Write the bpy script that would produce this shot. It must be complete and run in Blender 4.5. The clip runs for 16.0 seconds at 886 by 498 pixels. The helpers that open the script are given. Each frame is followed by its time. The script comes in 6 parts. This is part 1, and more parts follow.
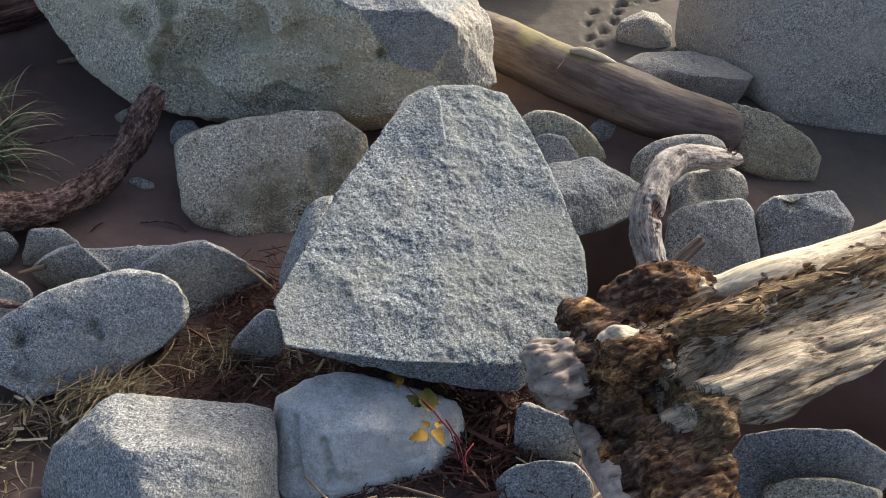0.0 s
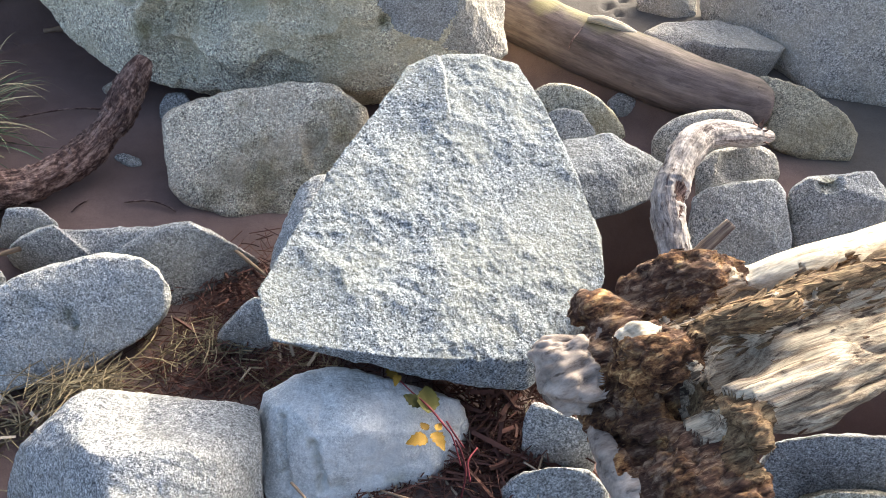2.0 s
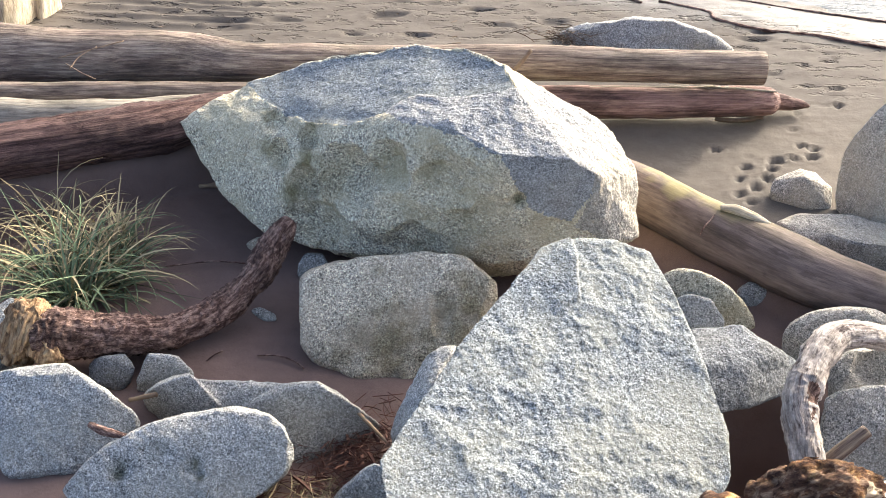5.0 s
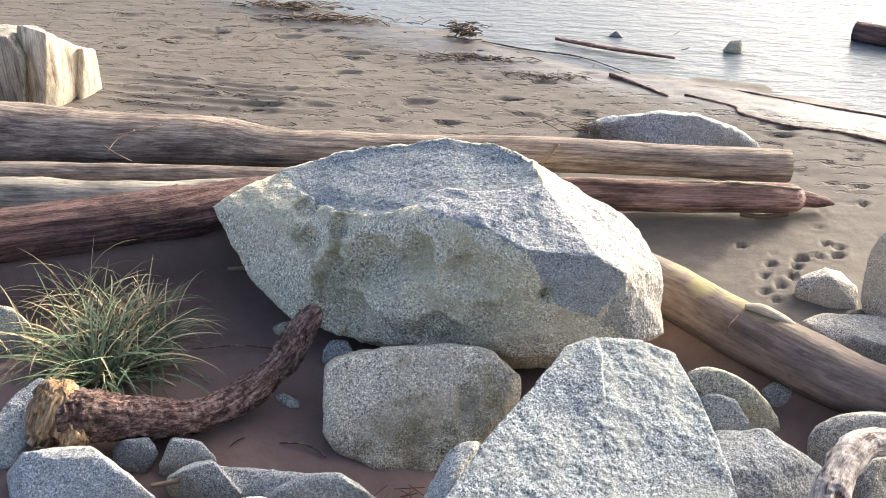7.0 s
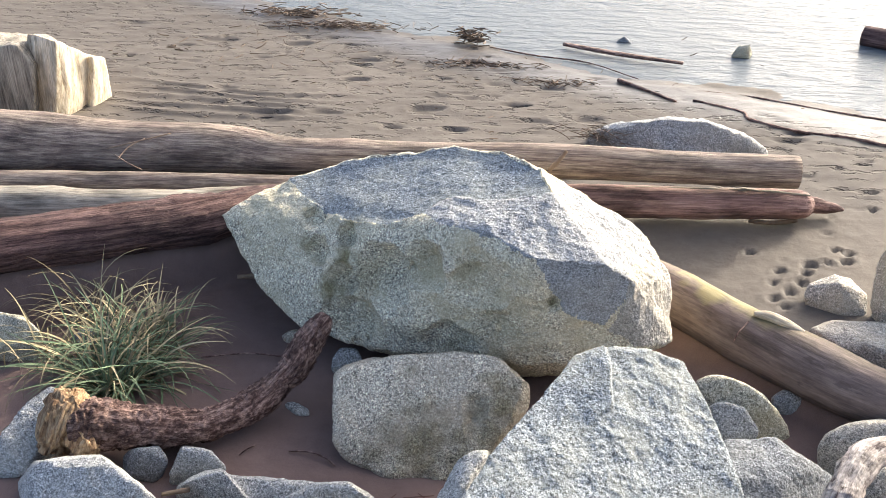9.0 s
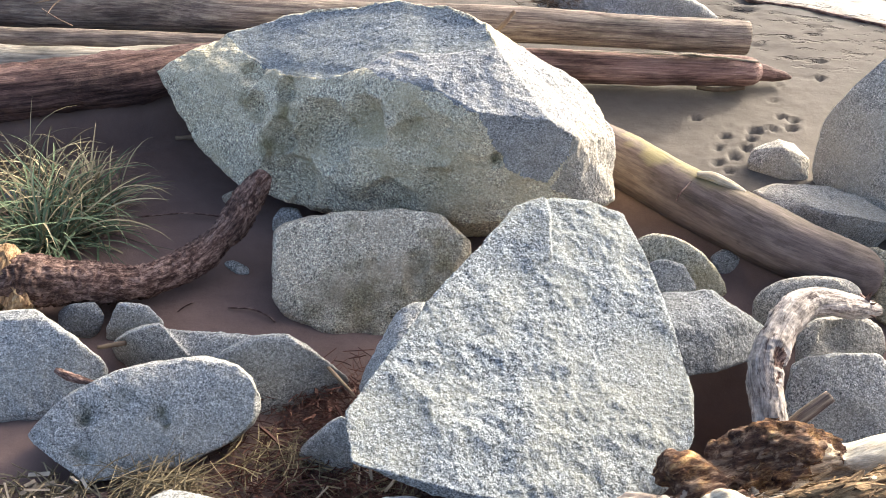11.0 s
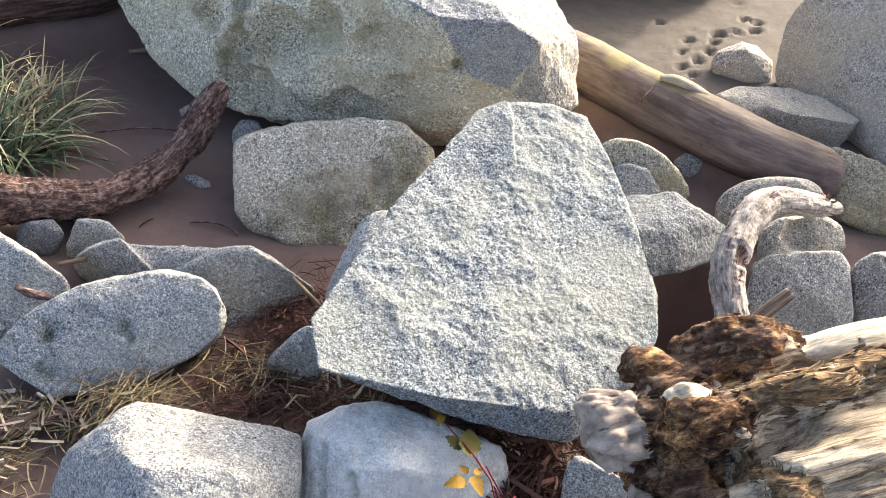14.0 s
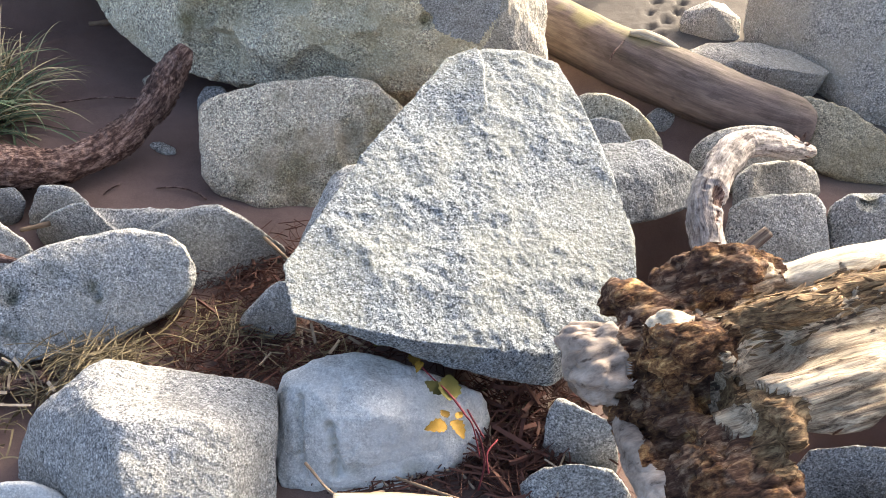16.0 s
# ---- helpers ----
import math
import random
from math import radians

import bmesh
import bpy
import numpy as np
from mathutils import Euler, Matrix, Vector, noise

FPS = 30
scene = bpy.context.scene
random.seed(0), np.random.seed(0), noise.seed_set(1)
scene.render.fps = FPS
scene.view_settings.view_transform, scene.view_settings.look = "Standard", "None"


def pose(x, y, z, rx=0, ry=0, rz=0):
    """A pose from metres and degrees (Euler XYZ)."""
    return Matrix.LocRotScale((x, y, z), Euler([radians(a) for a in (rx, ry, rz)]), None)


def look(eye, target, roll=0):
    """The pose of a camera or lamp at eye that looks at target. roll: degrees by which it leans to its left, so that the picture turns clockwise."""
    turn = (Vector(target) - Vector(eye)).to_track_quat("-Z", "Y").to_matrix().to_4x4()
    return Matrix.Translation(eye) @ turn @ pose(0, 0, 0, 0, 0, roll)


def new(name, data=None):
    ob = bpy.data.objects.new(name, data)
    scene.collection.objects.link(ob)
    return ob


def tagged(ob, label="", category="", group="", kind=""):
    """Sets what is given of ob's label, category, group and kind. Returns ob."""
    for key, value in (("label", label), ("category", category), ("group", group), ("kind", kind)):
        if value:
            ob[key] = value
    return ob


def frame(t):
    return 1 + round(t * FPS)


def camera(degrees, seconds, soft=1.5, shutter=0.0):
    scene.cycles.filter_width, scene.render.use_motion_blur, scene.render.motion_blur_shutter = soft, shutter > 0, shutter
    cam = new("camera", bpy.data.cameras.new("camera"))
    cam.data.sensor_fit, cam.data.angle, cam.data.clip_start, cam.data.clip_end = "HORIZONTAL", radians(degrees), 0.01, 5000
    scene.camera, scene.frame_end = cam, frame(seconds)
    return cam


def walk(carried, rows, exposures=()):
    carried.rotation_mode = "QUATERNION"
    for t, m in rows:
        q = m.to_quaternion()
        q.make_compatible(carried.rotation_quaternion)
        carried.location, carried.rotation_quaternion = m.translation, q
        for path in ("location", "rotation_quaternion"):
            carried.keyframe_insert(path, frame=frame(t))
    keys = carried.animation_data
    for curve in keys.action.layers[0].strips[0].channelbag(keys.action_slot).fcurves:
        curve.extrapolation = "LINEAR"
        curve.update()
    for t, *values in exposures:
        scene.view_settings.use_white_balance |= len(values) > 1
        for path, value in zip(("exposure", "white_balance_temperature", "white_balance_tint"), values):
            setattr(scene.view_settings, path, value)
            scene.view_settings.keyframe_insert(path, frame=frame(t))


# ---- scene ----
cam = camera(48.3, 16.0, soft=0.5)
PATH = [
    (0, (0.265, 0.053, 2.504), (0.366, 1.546, 1.178), 0.5),
    (0.5, (0.314, 0.256, 2.346), (0.393, 1.753, 1.022), -0.2),
    (1, (0.314, 0.261, 2.35), (0.4, 1.757, 1.025), 0.1),
    (1.5, (0.315, 0.265, 2.348), (0.375, 1.746, 1.006), -1.1),
    (2, (0.315, 0.262, 2.342), (0.383, 1.727, 0.982), 0.0),
    (2.5, (0.315, 0.266, 2.341), (0.381, 1.727, 0.977), 0.2),
    (3, (0.314, 0.271, 2.34), (0.372, 1.73, 0.974), 0.2),
    (3.5, (0.315, 0.268, 2.342), (0.379, 1.737, 0.987), 0.9),
    (4, (0.309, 0.275, 2.362), (0.335, 1.778, 1.043), 0.2),
    (4.5, (0.296, 0.266, 2.394), (0.218, 1.861, 1.19), -0.5),
    (5, (0.273, 0.266, 2.421), (0.11, 1.92, 1.309), -0.9),
    (5.2, (0.27, 0.265, 2.436), (0.108, 1.939, 1.354), -0.6),
    (7.3, (0.257, 0.268, 2.502), (0.037, 1.996, 1.52), -0.2),
    (7.5, (0.262, 0.27, 2.506), (0.039, 1.998, 1.523), -0.3),
    (8, (0.258, 0.274, 2.516), (0.025, 2.004, 1.54), -0.6),
    (8.2, (0.256, 0.269, 2.519), (0.024, 2.0, 1.545), -0.6),
    (10.3, (0.269, 0.269, 2.492), (0.042, 1.98, 1.481), -0.3),
    (10.5, (0.276, 0.269, 2.478), (0.061, 1.965, 1.439), 0.0),
    (11, (0.306, 0.255, 2.386), (0.181, 1.876, 1.22), 1.5),
    (11.5, (0.311, 0.254, 2.351), (0.234, 1.804, 1.089), 1.4),
    (12, (0.324, 0.253, 2.344), (0.284, 1.787, 1.061), 2.3),
    (12.5, (0.326, 0.253, 2.346), (0.28, 1.781, 1.057), 2.1),
    (13, (0.327, 0.251, 2.342), (0.278, 1.775, 1.048), 2.0),
    (13.5, (0.323, 0.251, 2.344), (0.277, 1.773, 1.047), 2.0),
    (14, (0.317, 0.249, 2.346), (0.269, 1.773, 1.052), 1.8),
    (14.5, (0.314, 0.227, 2.3), (0.268, 1.793, 1.057), 1.6),
    (15, (0.316, 0.218, 2.26), (0.238, 1.853, 1.11), -0.4),
    (15.5, (0.311, 0.2, 2.216), (0.287, 1.764, 0.969), 1.8),
    (16, (0.315, 0.193, 2.196), (0.324, 1.718, 0.903), 1.5),
]
EXPOSURES = [(0, 1.13, 6270, 5.8), (0.25, 1.26, 6270, 5.8), (0.6, 1.54, 6270, 5.8), (1, 1.70, 6320, 5.8), (1.5, 1.95, 6320, 5.8), (3, 2.27, 6420, 5.8), (5, 2.11, 6470, 6.8), (7.5, 2.05, 6370, 6.8), (10.3, 2.03, 6370, 6.8), (12, 2.16, 6620, 6.8), (14, 2.20, 6670, 6.8), (16, 2.26, 6720, 7.8)]
walk(cam, [(t, look(eye, target, roll)) for t, eye, target, roll in PATH], EXPOSURES)

# ---- light: low autumn sun from beyond the rocks, to the right ----
SUN_AZ = radians(41)          # from +y towards +x
SUN_EL = radians(23.8)
world = bpy.data.worlds.new("sky")
scene.world = world
world.use_nodes = True
wn = world.node_tree.nodes
sky = wn.new("ShaderNodeTexSky")
sky.sky_type = "NISHITA"
sky.sun_disc = False
sky.dust_density = 5.5
sky.air_density = 0.5
sky.sun_elevation = SUN_EL
sky.sun_rotation = SUN_AZ
wn["Background"].inputs["Strength"].default_value = 0.15
world.node_tree.links.new(sky.outputs["Color"], wn["Background"].inputs["Color"])
sun_data = bpy.data.lights.new("sun", "SUN")
sun_data.energy = 1.22
sun_data.angle = radians(0.55)
sun_data.color = (1.0, 0.91, 0.77)
sun = new("sun", sun_data)
sun_way = Vector((math.sin(SUN_AZ) * math.cos(SUN_EL), math.cos(SUN_AZ) * math.cos(SUN_EL), math.sin(SUN_EL)))
sun.matrix_world = look(sun_way * 30, (0, 0, 0))


# ---- materials ----
def material(name, rough=0.9):
    m = bpy.data.materials.new(name)
    m.use_nodes = True
    nt = m.node_tree
    bsdf = nt.nodes["Principled BSDF"]
    bsdf.inputs["Roughness"].default_value = rough
    bsdf.inputs["Specular IOR Level"].default_value = 0.25
    return m, nt, bsdf


def node(nt, kind, **values):
    n = nt.nodes.new(kind)
    for key, value in values.items():
        n.inputs[key.replace("_", " ")].default_value = value
    return n


def ramp(nt, source, stops):
    r = nt.nodes.new("ShaderNodeValToRGB")
    e = r.color_ramp.elements
    e[0].position, e[0].color = stops[0][0], (*stops[0][1], 1)
    e[1].position, e[1].color = stops[-1][0], (*stops[-1][1], 1)
    for pos, col in stops[1:-1]:
        x = e.new(pos)
        x.color = (*col, 1)
    nt.links.new(source, r.inputs["Fac"])
    return r.outputs["Color"]


def coords(nt, scale=(1, 1, 1), turn=(0, 0, 0)):
    c = nt.nodes.new("ShaderNodeTexCoord")
    mp = nt.nodes.new("ShaderNodeMapping")
    mp.inputs["Scale"].default_value = scale
    mp.inputs["Rotation"].default_value = turn
    nt.links.new(c.outputs["Object"], mp.inputs["Vector"])
    return mp.outputs["Vector"]


def grain_coords(nt, scale=(1, 1, 1)):
    """Along, across and across the fibre, in metres, as stored on the wood's points."""
    c = nt.nodes.new("ShaderNodeAttribute")
    c.attribute_name = "grain"
    mp = nt.nodes.new("ShaderNodeMapping")
    mp.inputs["Scale"].default_value = scale
    nt.links.new(c.outputs["Vector"], mp.inputs["Vector"])
    return mp.outputs["Vector"]


def noise_tex(nt, vec, scale, detail=4.0, rough=0.6, out="Fac"):
    n = node(nt, "ShaderNodeTexNoise", Scale=scale, Detail=detail, Roughness=rough)
    nt.links.new(vec, n.inputs["Vector"])
    return n.outputs[out]


def mix(nt, fac, a, b, how="MIX"):
    n = nt.nodes.new("ShaderNodeMix")
    n.data_type, n.blend_type = "RGBA", how
    for sock, value in ((n.inputs[0], fac), (n.inputs[6], a), (n.inputs[7], b)):
        if isinstance(value, (int, float)):
            sock.default_value = value
        elif isinstance(value, tuple):
            sock.default_value = (*value, 1)
        else:
            nt.links.new(value, sock)
    return n.outputs[2]


def grey(v):
    return (v, v, v)


def bump(nt, bsdf, height, strength, distance, before=None):
    b = node(nt, "ShaderNodeBump", Strength=strength, Distance=distance)
    nt.links.new(height, b.inputs["Height"])
    if before:
        nt.links.new(before, b.inputs["Normal"])
    nt.links.new(b.outputs["Normal"], bsdf.inputs["Normal"])
    return b.outputs["Normal"]


def granite(name, light, dark, stain, stain_amount, speck=1.0, bumpy=0.5, contrast=1.0):
    """Speckled granite: pale feldspar, dark mica flecks, broad stains and a weathered skin."""
    m, nt, bsdf = material(name, 0.88)
    v = coords(nt)
    grain = noise_tex(nt, v, 185 * speck, 2, 0.8)
    flecks = node(nt, "ShaderNodeTexVoronoi", Scale=165 * speck)
    nt.links.new(v, flecks.inputs["Vector"])
    broad = noise_tex(nt, v, 3.4, 6, 0.7)
    mid = noise_tex(nt, v, 26, 5, 0.7)
    base = ramp(nt, grain, [(0.34, tuple(0.45 * a for a in dark)), (0.45, tuple(0.45 * a + 0.55 * b for a, b in zip(light, dark))), (0.53, light), (0.65, tuple(min(1, 1.6 * a) for a in light))])
    fleck = ramp(nt, flecks.outputs["Color"], [(0.1, grey(0.12)), (0.32, grey(0.9)), (0.75, grey(1.0)), (0.95, grey(1.5))])
    base = mix(nt, min(1.0, 0.3 + contrast), light, base)
    base = mix(nt, 0.8 * contrast, base, fleck, "MULTIPLY")
    clump = noise_tex(nt, v, 85 * speck, 2, 0.6)
    base = mix(nt, 0.85 * min(1.0, contrast + 0.2), base, ramp(nt, clump, [(0.36, grey(0.72)), (0.5, grey(1.0)), (0.64, grey(1.28))]), "MULTIPLY")
    cloud = ramp(nt, mid, [(0.34, grey(0.82)), (0.64, grey(1.12))])
    base = mix(nt, 0.9, base, cloud, "MULTIPLY")
    blotch = noise_tex(nt, v, 9.0, 6, 0.75)
    base = mix(nt, ramp(nt, blotch, [(0.56, grey(0.0)), (0.72, grey(0.4 * stain_amount))]), base, tuple(0.45 * a for a in stain))
    where = ramp(nt, broad, [(0.42, grey(0.0)), (0.60, grey(stain_amount))])
    base = mix(nt, where, base, mix(nt, 0.7, base, stain, "MIX"), "MIX")
    # stain mask: weather stains, and shade painted into hollows and grooves
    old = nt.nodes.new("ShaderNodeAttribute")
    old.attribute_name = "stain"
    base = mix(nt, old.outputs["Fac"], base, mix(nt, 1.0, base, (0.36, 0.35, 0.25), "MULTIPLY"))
    nt.links.new(base, bsdf.inputs["Base Color"])
    n1 = bump(nt, bsdf, mid, min(1.0, 1.3 * bumpy), 0.014)
    n1 = bump(nt, bsdf, clump, 0.25 + 0.6 * bumpy, 0.007, n1)
    bump(nt, bsdf, grain, 0.5, 0.004, n1)
    return m


def wood(name, pale, mid, dark, along=(6, 70, 70), rough=0.85, bumpy=0.6, knots=0.0, moss=None, blotch=0.5, pale_at=0.63):
    """Weathered wood with fibre, broad patches and, if asked, dark knots and checks."""
    m, nt, bsdf = material(name, rough)
    fibre = noise_tex(nt, grain_coords(nt, along), 1.0, 8, 0.76)
    fine = noise_tex(nt, grain_coords(nt, tuple(3.2 * a for a in along)), 1.0, 3, 0.6)
    patch = noise_tex(nt, grain_coords(nt, (2.2, 6.0, 6.0)), 1.6, 5, 0.62)
    base = ramp(nt, fibre, [(0.34, dark), (0.47, mid), (pale_at, pale)])
    base = mix(nt, 0.7, base, ramp(nt, fine, [(0.3, grey(0.6)), (0.6, grey(1.1))]), "MULTIPLY")
    base = mix(nt, 0.9, base, ramp(nt, patch, [(0.36, grey(blotch)), (0.58, grey(1.15))]), "MULTIPLY")
    if knots:
        spots = noise_tex(nt, grain_coords(nt, (9, 22, 22)), 1.0, 4, 0.6)
        base = mix(nt, ramp(nt, spots, [(0.6, grey(0.0)), (0.66, grey(knots))]), base, tuple(0.5 * a for a in dark))
    if moss:
        grown_over = nt.nodes.new("ShaderNodeAttribute")
        grown_over.attribute_name = "stain"
        base = mix(nt, grown_over.outputs["Fac"], base, mix(nt, 0.35, moss, base))
    nt.links.new(base, bsdf.inputs["Base Color"])
    n1 = bump(nt, bsdf, fibre, bumpy, 0.012)
    bump(nt, bsdf, fine, 0.4, 0.004, n1)
    return m


def plain_varied(name, a, b, rough=0.8, scale=30.0, random_tint=True):
    m, nt, bsdf = material(name, rough)
    v = coords(nt)
    n = noise_tex(nt, v, scale, 3)
    col = ramp(nt, n, [(0.3, a), (0.7, b)])
    if random_tint:
        g = nt.nodes.new("ShaderNodeNewGeometry")
        o = nt.nodes.new("ShaderNodeObjectInfo")
        add = nt.nodes.new("ShaderNodeMath")
        add.operation = "ADD"
        nt.links.new(g.outputs["Random Per Island"], add.inputs[0])
        nt.links.new(o.outputs["Random"], add.inputs[1])
        half = nt.nodes.new("ShaderNodeMath")
        half.operation = "FRACT"
        nt.links.new(add.outputs[0], half.inputs[0])
        tint = ramp(nt, half.outputs[0], [(0.0, grey(0.45)), (0.5, grey(0.9)), (1.0, grey(1.35))])
        col = mix(nt, 1.0, col, tint, "MULTIPLY")
    nt.links.new(col, bsdf.inputs["Base Color"])
    return m


GRANITE_FRESH = granite("fresh_granite", (0.248, 0.270, 0.278), (0.066, 0.08, 0.087), (0.33, 0.325, 0.26), 0.55, 1.0, 0.4)
GRANITE_GREEN = granite("weathered_granite", (0.735, 0.65, 0.485), (0.36, 0.31, 0.225), (0.58, 0.50, 0.32), 1.0, 0.9, 1.0, 1.1)
GRANITE_BRIGHT = granite("newly_broken_granite", (0.335, 0.34, 0.335), (0.15, 0.155, 0.155), (0.44, 0.41, 0.34), 0.4, 1.0, 0.8, 0.7)
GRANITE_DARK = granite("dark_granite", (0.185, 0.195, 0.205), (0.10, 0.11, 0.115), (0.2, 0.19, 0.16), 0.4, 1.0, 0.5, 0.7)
GRANITE_GREY = granite("grey_granite", (0.405, 0.40, 0.375), (0.18, 0.185, 0.18), (0.33, 0.31, 0.25), 0.6, 1.0, 0.7, 0.8)
GRANITE_BROWN = granite("brown_granite", (0.70, 0.60, 0.46), (0.35, 0.295, 0.22), (0.46, 0.37, 0.26), 1.0, 1.0, 0.8, 1.0)
GRANITE_PALE = granite("pale_smooth_granite", (0.62, 0.61, 0.565), (0.42, 0.42, 0.40), (0.78, 0.77, 0.72), 0.85, 0.9, 0.45, 0.15)
GRANITE_OLIVE = granite("olive_granite", (0.42, 0.37, 0.26), (0.2, 0.175, 0.12), (0.33, 0.27, 0.15), 0.7, 1.0, 0.4, 0.6)
GRANITE_TAN = granite("buff_granite", (0.43, 0.40, 0.345), (0.21, 0.195, 0.165), (0.42, 0.37, 0.28), 0.8, 1.0, 0.6, 0.8)
GRANITE_YELLOW = granite("yellowish_granite", (0.46, 0.43, 0.34), (0.2, 0.18, 0.13), (0.35, 0.29, 0.16), 0.7, 1.0, 0.4)
LOG_GREY = wood("silvery_driftwood", (0.41, 0.335, 0.25), (0.20, 0.15, 0.12), (0.07, 0.048, 0.042), (3, 60, 60))
LOG_PALE = wood("bleached_log", (0.46, 0.41, 0.32), (0.30, 0.26, 0.20), (0.11, 0.09, 0.07), (3, 60, 60))
LOG_RED = wood("reddish_driftwood", (0.19, 0.118, 0.098), (0.08, 0.044, 0.039), (0.022, 0.012, 0.011), (3, 60, 60), bumpy=1.0)
LOG_ROSE = wood("rosy_split_wood", (0.40, 0.27, 0.22), (0.22, 0.13, 0.11), (0.05, 0.026, 0.024), (2, 45, 45), bumpy=0.8, blotch=0.35)
LOG_TAN = wood("tan_driftwood", (0.215, 0.165, 0.14), (0.155, 0.117, 0.10), (0.095, 0.07, 0.06), (2, 22, 22), bumpy=0.3, knots=0.4, moss=(0.33, 0.285, 0.12))
STICK_BARK = wood("brown_bark", (0.44, 0.30, 0.24), (0.115, 0.064, 0.05), (0.028, 0.014, 0.011), (18, 60, 60), bumpy=1.0)
BONE_WOOD = wood("bleached_wood", (0.62, 0.56, 0.50), (0.40, 0.345, 0.30), (0.09, 0.06, 0.055), (7, 55, 55), knots=0.95, blotch=0.5)
ROOT_PALE = wood("pale_root_skin", (0.46, 0.385, 0.31), (0.33, 0.265, 0.21), (0.10, 0.068, 0.05), (6, 15, 15), bumpy=0.55, knots=0.8, blotch=0.42)
BARE_WOOD = wood("bare_stump_wood", (0.80, 0.66, 0.46), (0.50, 0.375, 0.25), (0.07, 0.042, 0.028), (3.0, 70, 70), bumpy=1.0, knots=0.9, blotch=0.26, pale_at=0.56)
GOLD_WOOD = wood("torn_golden_wood", (0.60, 0.43, 0.24), (0.33, 0.20, 0.105), (0.06, 0.03, 0.018), (8, 45, 45), bumpy=0.8)
ROOT_DARK = wood("dark_root_wood", (0.30, 0.185, 0.13), (0.125, 0.07, 0.05), (0.04, 0.022, 0.018), (5, 40, 40), bumpy=0.7)
BARK_GOLD = wood("loose_golden_bark", (0.46, 0.32, 0.165), (0.19, 0.115, 0.058), (0.03, 0.017, 0.011), (12, 70, 70), bumpy=0.8)
CREAM_WOOD = wood("cream_wood", (0.74, 0.66, 0.50), (0.60, 0.50, 0.35), (0.30, 0.22, 0.14), (3, 45, 45), bumpy=0.4)


def rotten(name):
    """Rotten bark: dark crumbly brown with lighter fibres and worn patches of pale bare wood."""
    m, nt, bsdf = material(name, 0.95)
    fibre = noise_tex(nt, grain_coords(nt, (22, 55, 55)), 1.0, 8, 0.74)
    broad = noise_tex(nt, coords(nt), 7.0, 5, 0.65)
    base = ramp(nt, fibre, [(0.34, (0.022, 0.010, 0.006)), (0.44, (0.135, 0.064, 0.032)), (0.54, (0.36, 0.205, 0.092)), (0.65, (0.72, 0.52, 0.26))])
    lumps = noise_tex(nt, coords(nt), 8.0, 4, 0.7)
    base = mix(nt, 0.9, base, ramp(nt, lumps, [(0.40, (0.2, 0.15, 0.15)), (0.5, (0.75, 0.68, 0.66)), (0.60, (1.6, 1.5, 1.3))]), "MULTIPLY")
    patch = ramp(nt, broad, [(0.46, grey(0.0)), (0.54, grey(0.9))])
    base = mix(nt, patch, base, ramp(nt, noise_tex(nt, grain_coords(nt, (7, 50, 50)), 1.0, 6, 0.7), [(0.36, (0.03, 0.016, 0.012)), (0.5, (0.13, 0.07, 0.046)), (0.66, (0.48, 0.34, 0.22))]))
    nt.links.new(base, bsdf.inputs["Base Color"])
    bump(nt, bsdf, fibre, 1.0, 0.02)
    return m


ROT_WOOD = rotten("rotten_bark")
STRAW = plain_varied("straw", (0.33, 0.265, 0.15), (0.17, 0.125, 0.075))
NEEDLE = plain_varied("red_needles", (0.14, 0.062, 0.042), (0.07, 0.032, 0.026))
GRASS_GREEN = plain_varied("grass_green", (0.095, 0.135, 0.068), (0.18, 0.225, 0.125))
GRASS_DRY = plain_varied("grass_dry", (0.40, 0.33, 0.19), (0.27, 0.22, 0.12))
LEAF_YELLOW = plain_varied("yellow_leaf", (0.31, 0.205, 0.024), (0.20, 0.085, 0.014), scale=60)
LEAF_GREEN = plain_varied("green_leaf", (0.12, 0.12, 0.03), (0.20, 0.17, 0.04), scale=60)
LEAF_RED = plain_varied("red_leaf", (0.24, 0.04, 0.045), (0.14, 0.025, 0.03))
DARK_WEED = plain_varied("dark_drift_litter", (0.16, 0.11, 0.07), (0.08, 0.055, 0.04))
CHIP_PALE = plain_varied("pale_wood_chip", (0.46, 0.38, 0.28), (0.30, 0.235, 0.165))
CHIP = plain_varied("wood_chip", (0.28, 0.20, 0.13), (0.17, 0.115, 0.075))


